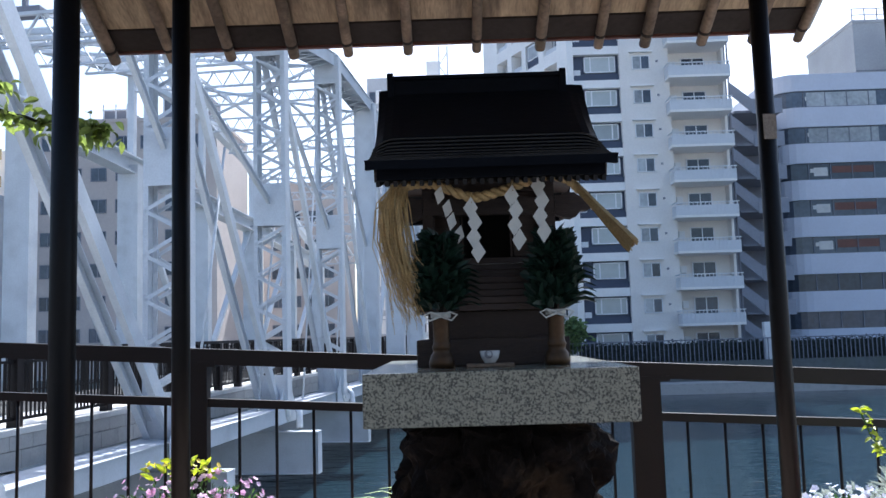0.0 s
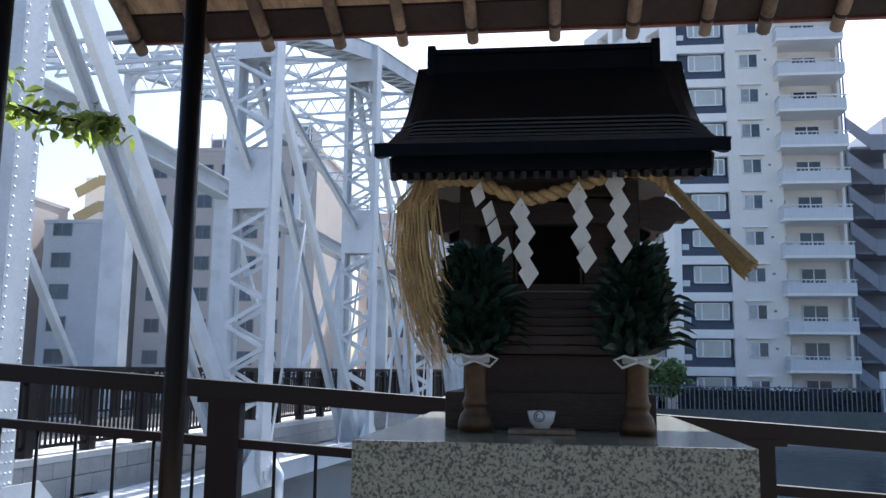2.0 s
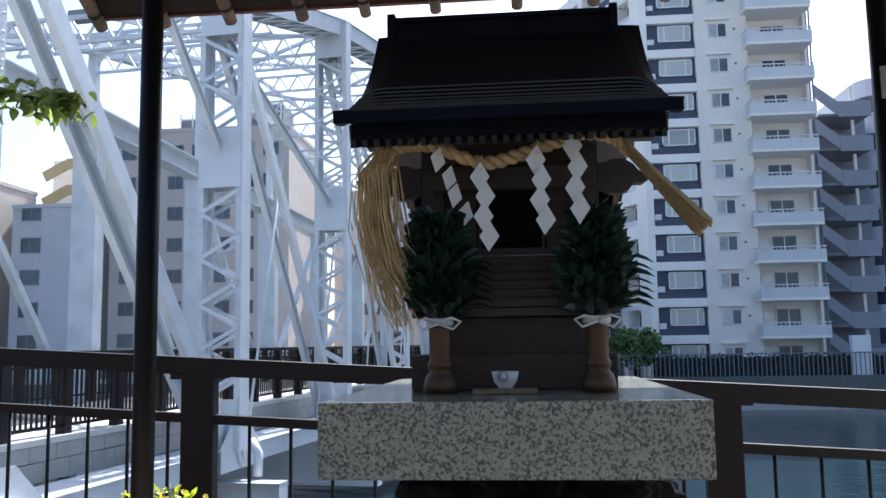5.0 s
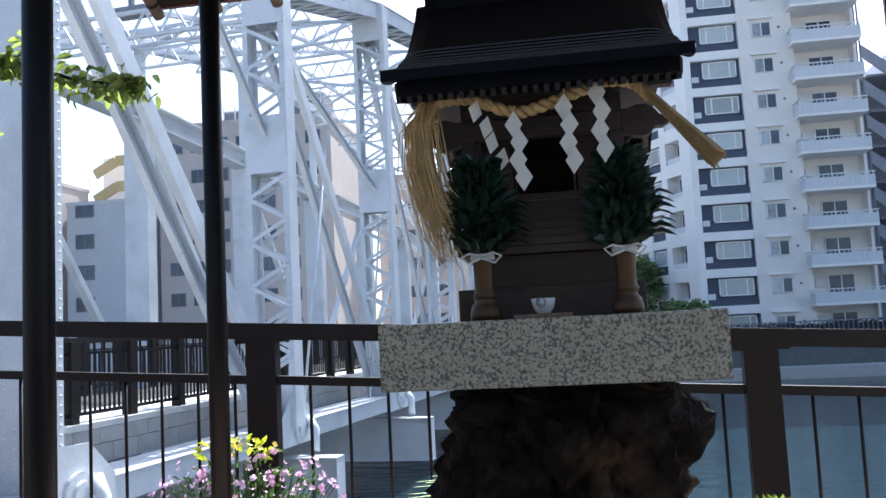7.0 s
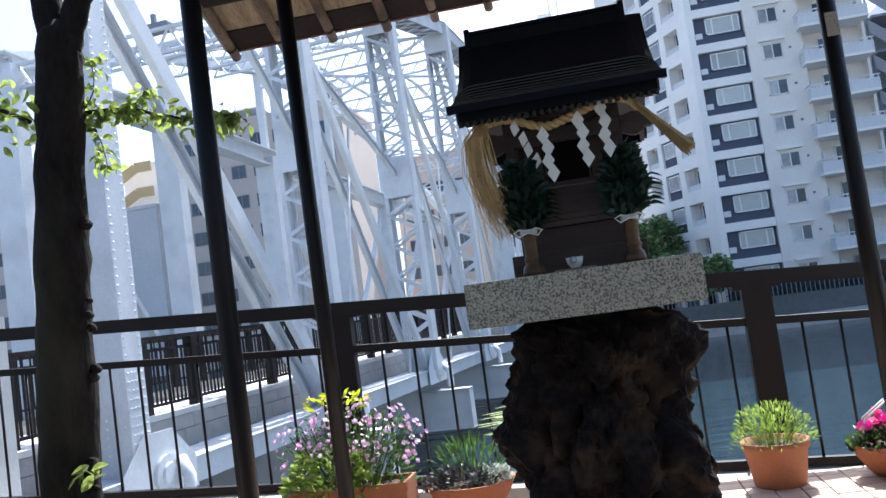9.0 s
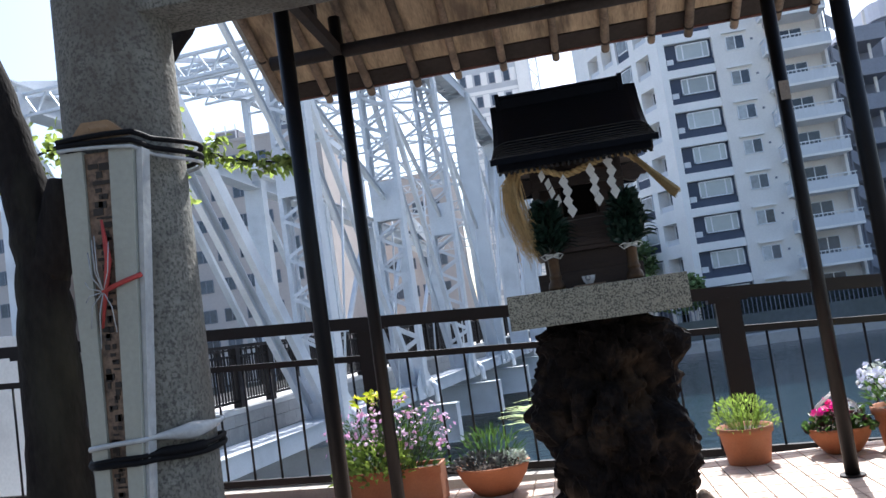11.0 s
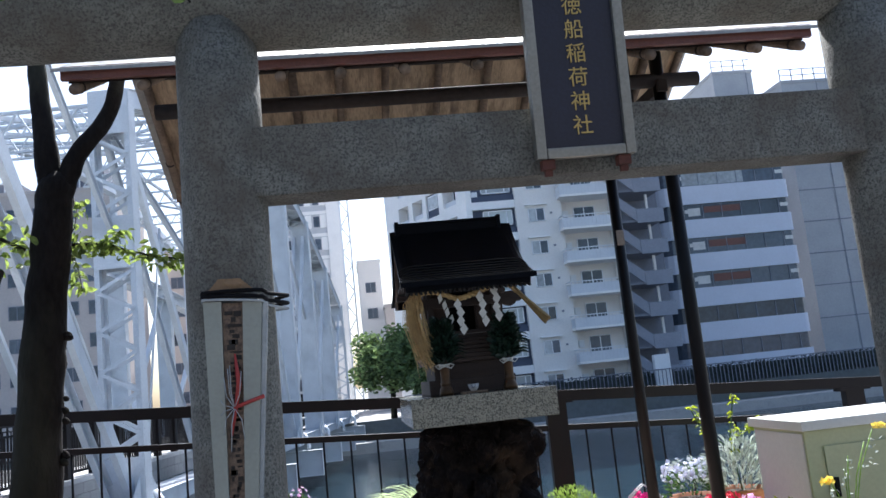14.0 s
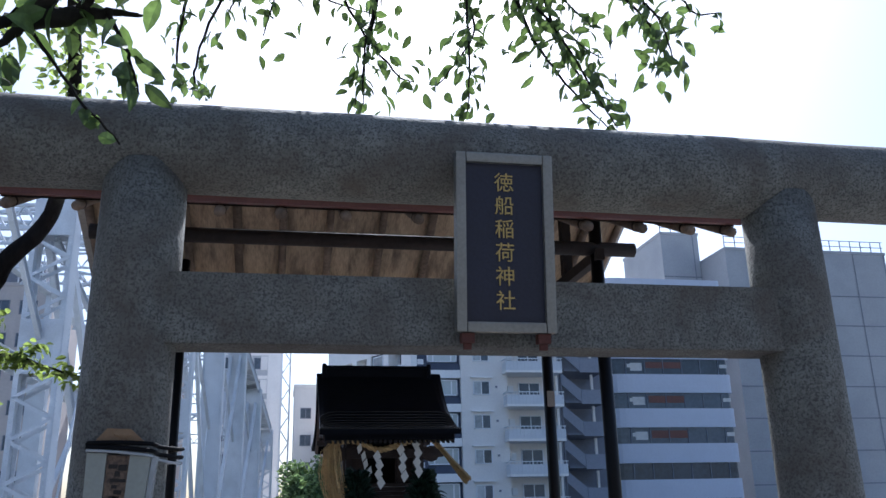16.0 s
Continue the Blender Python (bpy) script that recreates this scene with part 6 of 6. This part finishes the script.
p = flowerpot((0.03, 4.66), "terracotta pot of arching variegated strap leaves", "round", 0.14, 0.24)
bm = bmesh.new()
for k in range(70):
    a = random.uniform(2.1, 5.0) if k % 4 else random.uniform(0, 6.28)
    d = Vector((math.cos(a), math.sin(a) * 0.6, 0))
    ln = random.uniform(0.38, 0.76)
    up = random.uniform(0.25, 0.56)
    prev = None
    for q in range(6):
        f = q / 5
        c = Vector((0, 0, 0.24)) + d * ln * 0.75 * f ** 1.3 + Vector((0, 0, up * (f * 1.7 - 1.0 * f * f)))
        s = (Vector((-d.y, d.x, 0)) * 0.6 + Vector((0.25, 0, 0.8))) * 0.008 * (1 - 0.85 * f)
        cur = (bm.verts.new(c - s), bm.verts.new(c + s))
        if prev:
            bm.faces.new((prev[0], prev[1], cur[1], cur[0]))
        prev = cur
tagged(part("strap_leaves", bm, M_STRAP, p), kind="stuff")
p = flowerpot((-0.84, 2.46), "black plastic pot of curly maroon leaves on the tiles", "round", 0.13, 0.16, M_PLASTIC)
foliage(p, M_MAROON, 420, 0.20, 0.18, 0.12, 0.29, 0.06, 0.035, 0.5, 0.6)
blossoms(p, M_WHITE, 12, 0.16, 0.13, 0.24, 0.35, 0.022, off=(-0.06, 0))


def cabinet():
    c = thing("utility_cabinet", (2.54, 3.12, 0), "cream steel utility cabinet with a pale overhanging lid", "cabinet")
    part("body", nbox(0, 0, 0, 1.15, 0.74, 0.85, 0.006), M_CREAM, c)
    part("lid", nbox(-0.03, -0.035, 0.852, 1.18, 0.77, 0.92, 0.012), M_CREAMTOP, c)
    # paler plate over the left side: the sun on it put into colour
    part("side_panel", nbox(-0.008, 0.02, 0.03, -0.001, 0.72, 0.83, 0.002), M_CREAMTOP, c)
    d = part("door", nbox(0.12, -0.014, 0.08, 1.03, -0.001, 0.74, 0.004), M_CREAM, c)
    part("handle", nbox(0.15, -0.028, 0.40, 0.185, -0.0145, 0.53, 0.004), M_BLACK, d)
    part("hinge", nbox(1.05, -0.02, 0.55, 1.07, -0.001, 0.62, 0.003), M_ZINC, c)


cabinet()


def cone():
    c = thing("traffic_cone", (-3.10, 4.3, -0.06), "orange traffic cone with pale reflective bands behind the tree", "traffic cone")
    part("base", nbox(-0.25, -0.25, 0, 0.25, 0.25, 0.035, 0.012), M_ORANGE, c)
    rr = lambda z: 0.205 - 0.165 * z / 1.0
    for nm, za, zb_, m in (("shell", 0.036, 0.32, M_ORANGE), ("band", 0.321, 0.48, M_CONEW), ("shell", 0.481, 0.65, M_ORANGE), ("band", 0.651, 0.80, M_CONEW), ("shell", 0.801, 0.95, M_ORANGE), ("tip", 0.951, 1.0, M_CONEW)):
        bm = bmesh.new()
        lathe(bm, [(rr(za), za), (rr(zb_), zb_)], 24)
        part(nm, bm, m, c, smooth=False)


cone()

# ---- trees ----


def grow(bm, pts, r0, r1, seg=10, rough=0.012):
    """A limb through control points, tapered and knobbly."""
    pts = [Vector(p) for p in pts]
    out, rad = [], []
    n = len(pts) - 1
    steps = 7 * n
    for k in range(steps + 1):
        f = k / steps * n
        i = min(int(f), n - 1)
        p0, p1, p2, p3 = (pts[max(0, min(n, i + q))] for q in (-1, 0, 1, 2))
        s = f - i
        c = 0.5 * (2 * p1 + (p2 - p0) * s + (2 * p0 - 5 * p1 + 4 * p2 - p3) * s * s + (3 * p1 - p0 - 3 * p2 + p3) * s ** 3)
        out.append(c + rnd_dir() * rough * 0.4)
        rad.append((r0 + (r1 - r0) * k / steps) * (1 + random.uniform(-0.06, 0.06)))
    tube(bm, out, rad, seg)
    return out


def leaves_along(bm, line, n, spread, ll, down=0.5, f0=0.0):
    for k in range(n):
        i = random.uniform(f0, 1) * (len(line) - 1.001)
        p = line[int(i)].lerp(line[int(i) + 1], i - int(i)) + rnd_dir() * spread * random.random()
        d = rnd_dir(-0.9, 0.5)
        d.z -= down * random.random()
        leaf(bm, p, d, ll * random.uniform(0.7, 1.25), ll * random.uniform(0.42, 0.58), 0.15, 1.5)


def tree_a():
    t = thing("cherry_tree", (-2.82, 3.95, -0.06), "dark-barked cherry tree forking above the railing, with fresh leaves", "tree")
    bm = bmesh.new()
    grow(bm, [(0.02, 0, 0), (0.03, 0, 0.6), (0.10, 0, 1.6), (0.16, 0, 2.3), (0.24, 0, 3.0), (0.26, 0, 3.25)], 0.185, 0.125, 16, 0.02)
    part("trunk", bm, M_BARK, t, smooth=True)
    for k in range(9):
        z = random.uniform(0.4, 2.2)
        bm = bmesh.new()
        bmesh.ops.create_icosphere(bm, subdivisions=2, radius=random.uniform(0.02, 0.04))
        for v in bm.verts:
            v.co *= 1 + 0.4 * noise.noise(v.co * 30)
        part("knot", bm, M_BARK, t, m=pose(0.03 + 0.07 * z + 0.145, random.uniform(-0.08, 0.02), z))
    bm = bmesh.new()
    la = grow(bm, [(0.24, 0, 3.1), (0.18, 0, 3.7), (0.10, 0.1, 4.5), (0.0, 0.2, 5.6)], 0.10, 0.04)
    part("limb", bm, M_BARK, t, smooth=True)
    bm = bmesh.new()
    lb = grow(bm, [(0.28, 0, 3.1), (0.42, 0.0, 3.45), (0.70, 0, 3.85), (0.9, -0.5, 4.4), (1.0, -1.2, 5.0)], 0.085, 0.04)
    part("limb", bm, M_BARK, t, smooth=True)
    bl = bmesh.new()
    bm = bmesh.new()
    lc = grow(bm, [(0.16, 0.05, 2.78), (0.5, 0.2, 2.80), (0.9, 0.25, 2.68), (1.22, 0.25, 2.64)], 0.016, 0.004, 6, 0.01)
    part("twig", bm, M_BARK, t, smooth=True)
    leaves_along(bl, lc, 230, 0.115, 0.078, 0.8, 0.12)
    leaves_along(bl, lc, 26, 0.05, 0.07, 0.3, 0.7)
    for pts in ([(0.25, 0.15, 2.8), (0.32, 0.2, 2.95), (0.36, 0.15, 3.12)], [(0.3, 0.15, 2.8), (0.34, 0.2, 2.6), (0.36, 0.2, 2.45)], [(0.5, 0.2, 2.78), (0.6, 0.25, 2.86), (0.66, 0.2, 2.9)]):
        bm = bmesh.new()
        q = grow(bm, pts, 0.006, 0.002, 5, 0.006)
        part("twig", bm, M_BARK, t, smooth=True)
        leaves_along(bl, q, 48, 0.09, 0.075, 0.5)
    bm = bmesh.new()
    ld = grow(bm, [(0.05, -0.05, 2.75), (-0.4, -0.1, 2.95), (-0.9, -0.2, 2.7)], 0.018, 0.004, 6, 0.01)
    part("twig", bm, M_BARK, t, smooth=True)
    leaves_along(bl, ld, 220, 0.22, 0.088, 0.9, 0.05)
    bm = bmesh.new()
    le = grow(bm, [(0.16, -0.12, 0.62), (0.26, -0.2, 0.70), (0.34, -0.22, 0.66)], 0.006, 0.002, 5, 0.004)
    part("sucker", bm, M_FERN, t, smooth=True)
    leaves_along(bl, le, 10, 0.05, 0.10, 0.3, 0.4)
    for line in (la, lb):
        leaves_along(bl, line, 260, 0.45, 0.08, 0.4, 0.75)
    tagged(part("crown", bl, M_LEAF, t, "translucent fresh green leaves"), kind="stuff")


def tree_b():
    t = thing("cherry_tree", (-2.98, 3.2, -0.06), "leaning cherry tree with a sawn-off stub and overhanging twigs", "tree")
    bm = bmesh.new()
    trunk = grow(bm, [(-0.06, 0, 0), (-0.05, 0, 0.9), (-0.04, 0, 1.7), (-0.05, 0, 2.2), (-0.20, 0, 3.0), (-0.42, 0, 3.8)], 0.20, 0.11, 16, 0.02)
    part("trunk", bm, M_BARK, t, smooth=True)
    bm = bmesh.new()
    grow(bm, [(0.0, 0, 1.95), (0.12, 0, 2.3), (0.20, 0, 2.52)], 0.14, 0.115, 16, 0.006)
    part("sawn_stub", bm, M_BARK, t, smooth=True)
    # limbs that reach out over the gate
    o = Vector((2.98, -3.2, 0.06))
    bm = bmesh.new()
    main = grow(bm, [(-0.42, 0, 3.7), (0.1, -1.2, 4.7), (0.9, -2.6, 5.0), (1.55, -3.5, 4.2), Vector((-1.16, -0.3, 3.35)) + o], 0.10, 0.05, 12, 0.02)
    part("limb", bm, M_BARK, t, smooth=True)
    bl = bmesh.new()
    for pts, r0, n, sp, ll in (
        ([(-1.16, -0.3, 3.35), (-1.04, -0.25, 3.08), (-1.13, -0.21, 2.93), (-1.22, -0.2, 2.82)], 0.035, 16, 0.14, 0.09),
        ([(-1.12, -0.22, 2.95), (-1.02, -0.2, 2.975), (-0.92, -0.19, 3.0), (-0.80, -0.18, 3.01)], 0.028, 8, 0.07, 0.085),
        ([(-0.98, -0.2, 3.0), (-0.86, -0.3, 3.05), (-0.72, -0.3, 3.0)], 0.012, 22, 0.13, 0.09),
        ([(-1.15, -0.25, 2.92), (-1.2, -0.4, 2.75), (-1.16, -0.45, 2.62)], 0.012, 24, 0.14, 0.095),
        ([(-0.90, -0.2, 3.0), (-0.84, -0.18, 2.88), (-0.80, -0.17, 2.75)], 0.006, 16, 0.06, 0.085),
        ([(-1.1, -0.22, 2.9), (-0.96, -0.2, 2.72), (-0.84, -0.15, 2.60)], 0.004, 7, 0.03, 0.06),
        ([(-1.16, -0.3, 3.35), (-0.6, 0.2, 3.9), (0.0, 0.4, 4.3), (0.6, 0.6, 4.4)], 0.03, 20, 0.2, 0.075),
        ([(0.0, 0.4, 4.3), (0.02, 0.75, 3.95), (-0.03, 0.95, 3.6), (-0.08, 1.0, 3.36)], 0.008, 85, 0.15, 0.062),
        ([(-0.2, 0.35, 4.2), (-0.4, 0.7, 3.85), (-0.5, 0.9, 3.62)], 0.006, 60, 0.17, 0.06),
        ([(0.4, 0.5, 4.4), (0.55, 0.65, 3.95), (0.80, 0.7, 3.65), (1.10, 0.8, 3.22)], 0.009, 150, 0.17, 0.066),
        ([(0.3, 0.5, 4.4), (0.40, 0.75, 3.9), (0.42, 0.8, 3.5), (0.40, 0.8, 3.25)], 0.006, 95, 0.13, 0.062),
        ([(0.6, 0.6, 4.4), (1.0, 0.6, 4.0), (1.28, 0.65, 3.72), (1.36, 0.7, 3.55)], 0.007, 80, 0.15, 0.072),
        ([(0.5, 0.5, 4.3), (0.8, 0.7, 3.9), (1.0, 0.75, 3.72)], 0.006, 70, 0.18, 0.066),
        ([(-0.75, 0.4, 3.6), (-0.86, 0.9, 3.45), (-0.80, 1.0, 3.38)], 0.005, 60, 0.10, 0.05),
        ([(-0.3, 0.4, 4.15), (-0.15, 0.8, 3.8), (0.1, 1.0, 3.55), (0.2, 1.0, 3.5)], 0.006, 55, 0.2, 0.06),
        ([(0.2, 0.5, 4.35), (0.7, 0.9, 4.0), (1.0, 1.0, 3.8), (1.15, 1.0, 3.7)], 0.006, 70, 0.22, 0.066),
        ([(-0.6, 0.2, 3.9), (-0.35, 0.8, 3.95), (-0.2, 1.0, 3.9), (0.0, 1.0, 3.85)], 0.006, 60, 0.2, 0.06),
        ([(-0.2, 0.5, 4.3), (0.0, 0.8, 3.95), (-0.04, 0.9, 3.6), (-0.05, 0.9, 3.32)], 0.007, 70, 0.12, 0.062),
        ([(-0.3, 0.5, 4.2), (-0.5, 0.8, 3.9), (-0.62, 0.9, 3.8), (-0.66, 0.9, 3.72)], 0.006, 60, 0.16, 0.06),
        ([(0.3, 0.5, 4.4), (0.43, 0.85, 3.95), (0.46, 0.9, 3.7), (0.28, 0.9, 3.42)], 0.006, 80, 0.14, 0.066),
        ([(0.5, 0.5, 4.4), (0.66, 0.85, 3.95), (0.82, 0.9, 3.61), (1.11, 0.9, 3.26)], 0.009, 90, 0.16, 0.07),
        ([(0.8, 0.6, 4.3), (1.2, 0.85, 4.0), (1.42, 0.9, 3.75), (1.38, 0.9, 3.56)], 0.007, 80, 0.15, 0.08),
        ([(0.8, 0.6, 4.3), (1.4, 0.8, 4.1), (1.6, 0.9, 3.95), (1.75, 0.9, 3.96)], 0.006, 40, 0.1, 0.075),
        ([(-0.4, 0.4, 4.1), (-0.72, 0.8, 3.6), (-0.78, 0.9, 3.36), (-0.72, 0.9, 3.33)], 0.006, 60, 0.10, 0.05),
        ([(0.6, 0.6, 4.2), (0.9, 0.9, 3.7), (1.05, 0.9, 3.45), (1.2, 0.9, 3.42)], 0.005, 40, 0.14, 0.06),
    ):
        bm = bmesh.new()
        line = grow(bm, [Vector(p) + o for p in pts], r0 * 1.5, 0.003, 6, 0.012)
        part("twig", bm, M_BARK, t, smooth=True)
        leaves_along(bl, line, round(n * 0.66), sp, ll * 1.2, 1.3, 0.1)
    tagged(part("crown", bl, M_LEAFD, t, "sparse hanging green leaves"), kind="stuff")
    # unseen extra leaves high over the forecourt, added to cut the sky light
    bl = bmesh.new()
    for k in range(1300):
        c = Vector((random.uniform(-3.2, 1.4), random.uniform(-5.2, -1.7), random.uniform(5.4, 6.8))) + o
        leaf(bl, c, rnd_dir(-0.6, 0.4), 0.16, 0.09, 0.15, 1.5)
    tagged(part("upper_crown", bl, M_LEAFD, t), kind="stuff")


tree_a()
tree_b()


def far_tree(at, w, h, seed, n=2600):
    random.seed(seed)
    t = thing("riverside_tree", at, "rounded green tree on the far bank", "tree", "far trees")
    bm = bmesh.new()
    tube(bm, [(0, 0, 0), (0.1, 0, h * 0.3), (0, 0, h * 0.6)], [0.28, 0.2, 0.1], 8)
    for k in range(6):
        a = k * 1.05
        tube(bm, [(0.05, 0, h * 0.3), (w * 0.2 * math.cos(a), w * 0.2 * math.sin(a), h * 0.5), (w * 0.36 * math.cos(a), w * 0.36 * math.sin(a), h * 0.68)], [0.12, 0.08, 0.03], 6)
    part("trunk", bm, M_BARK, t)
    clumps = []
    for k in range(26):
        d = rnd_dir(-0.5, 1)
        clumps.append((Vector((d.x * w * 0.40, d.y * w * 0.40, h * 0.56 + d.z * h * 0.32)), random.uniform(0.12, 0.24) * w))
    bm = bmesh.new()
    for k in range(n):
        c, r = random.choice(clumps)
        p = c + rnd_dir() * r * random.random() ** 0.4
        leaf(bm, p, rnd_dir(-0.5, 0.8), 0.42, 0.26, 0.2, 1.5)
    tagged(part("crown", bm, M_FARLEAF, t), kind="stuff")


far_tree((7.9, 60.9, -1.3), 3.4, 3.9, 1, 1500)
far_tree((5.2, 61.5, -1.3), 2.8, 4.2, 2, 1300)
far_tree((2.4, 66.0, -1.3), 6.0, 7.4, 3, 4400)
far_tree((5.4, 69.0, -1.3), 5.4, 7.4, 4, 3400)
random.seed(11)
hd = thing("quay_hedge", (0, 59.9, -1.3), "low dark hedge behind the far quay fence", "hedge")
bm = bmesh.new()
for k in range(4200):
    p = Vector((random.uniform(9, 40), random.uniform(-0.2, 0.5), random.uniform(0.0, 1.75)))
    leaf(bm, p, rnd_dir(-0.3, 1), 0.24, 0.13, 0.2, 1.5)
part("hedge_core", nbox(9, 0.02, 0.0, 40, 0.4, 1.6), M_HEDGE, hd)
tagged(part("hedge_leaves", bm, M_HEDGE, hd), kind="stuff")

# ---- unseen plain walls added behind the walker to hold back sky light ----
tagged(part("wall_south", nbox(-16, -9.4, -0.36, 16, -9.0, 6.5), M_CLAD), "unseen plain dark wall added behind the forecourt to block light", "wall", kind="structure")
tagged(part("wall_west", nbox(-16.4, -9.4, -0.36, -16.0, -2.0, 7.0), M_CLAD), "unseen plain dark wall added beside the forecourt to block light", "wall", kind="structure")

# ---- small stones and dry leaves in the bed ----
for k, (x, y, r) in enumerate(((-2.12, 4.86, 0.085),)):
    bm = bmesh.new()
    bmesh.ops.create_icosphere(bm, subdivisions=3, radius=r)
    for v in bm.verts:
        v.co *= 1 + 0.25 * noise.noise(v.co * 9 + Vector((k, 0, 0)))
        v.co.z = max(v.co.z * 0.7 + r * 0.4, 0)
    tagged(part("field_stone", bm, M_STONE, None, m=pose(x, y, -0.06), smooth=True), "rounded grey stone lying on the soil bed", "stone")
lt = thing("leaf_litter", (-2.6, 4.2, -0.058), "dry brown leaves scattered over the soil bed", "leaf litter")
bm = bmesh.new()
for k in range(700):
    leaf(bm, (random.uniform(-1.2, 0.6), random.uniform(-1.4, 1.0), random.uniform(0.0, 0.015)), rnd_dir(-0.1, 0.2), 0.05, 0.025, 0.1, 0.6)
tagged(part("dry_leaves", bm, M_KRAFT, lt), kind="stuff")

# ---- paving tiles ----


def tile_mesh(name, w, d, h, e=0.004):
    bm = bmesh.new()
    lo = [bm.verts.new(p) for p in ((-w / 2, -d / 2, -h), (w / 2, -d / 2, -h), (w / 2, d / 2, -h), (-w / 2, d / 2, -h))]
    md = [bm.verts.new((v.co.x, v.co.y, -e)) for v in lo]
    hi = [bm.verts.new((math.copysign(abs(v.co.x) - e, v.co.x), math.copysign(abs(v.co.y) - e, v.co.y), 0)) for v in lo]
    for a, b in ((lo, md), (md, hi)):
        for k in range(4):
            bm.faces.new((a[k], a[(k + 1) % 4], b[(k + 1) % 4], b[k]))
    bm.faces.new(hi)
    me = bpy.data.meshes.new(name)
    bm.to_mesh(me)
    bm.free()
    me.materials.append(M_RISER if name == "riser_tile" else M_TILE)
    return me


TP = 0.1455
TM = tile_mesh("tile", TP - 0.006, TP - 0.011, 0.0185, 0.003)
rest = []
faces = []
for r in range(int((PY1 - PY0) / TP)):
    for c in range(-1, int((PX1 - PX0) / TP) + 1):
        x = PX0 + (c + 0.5) * TP
        y = PY0 + (r + 0.5) * TP
        if x - TP / 2 < PX0 - 0.001 or x + TP / 2 > PX1:
            continue
        z = random.uniform(-0.0012, 0.0012)
        m = pose(x, y, z, random.uniform(-0.35, 0.35), random.uniform(-0.35, 0.35), random.uniform(-0.3, 0.3))
        if r < 11 and -0.75 < x < 3.05:
            share("tile", TM, platform, m)
        else:
            rest.append(m)
verts = []
for m in rest:
    b0 = len(verts)
    verts += [m @ v.co for v in TM.vertices]
    faces += [[b0 + i for i in p.vertices] for p in TM.polygons]
me = bpy.data.meshes.new("tile_rest")
me.from_pydata(verts, [], faces)
me.materials.append(M_TILE)
tr = new("tile_rest", me)
tr.parent = platform
tagged(tr, kind="stuff")
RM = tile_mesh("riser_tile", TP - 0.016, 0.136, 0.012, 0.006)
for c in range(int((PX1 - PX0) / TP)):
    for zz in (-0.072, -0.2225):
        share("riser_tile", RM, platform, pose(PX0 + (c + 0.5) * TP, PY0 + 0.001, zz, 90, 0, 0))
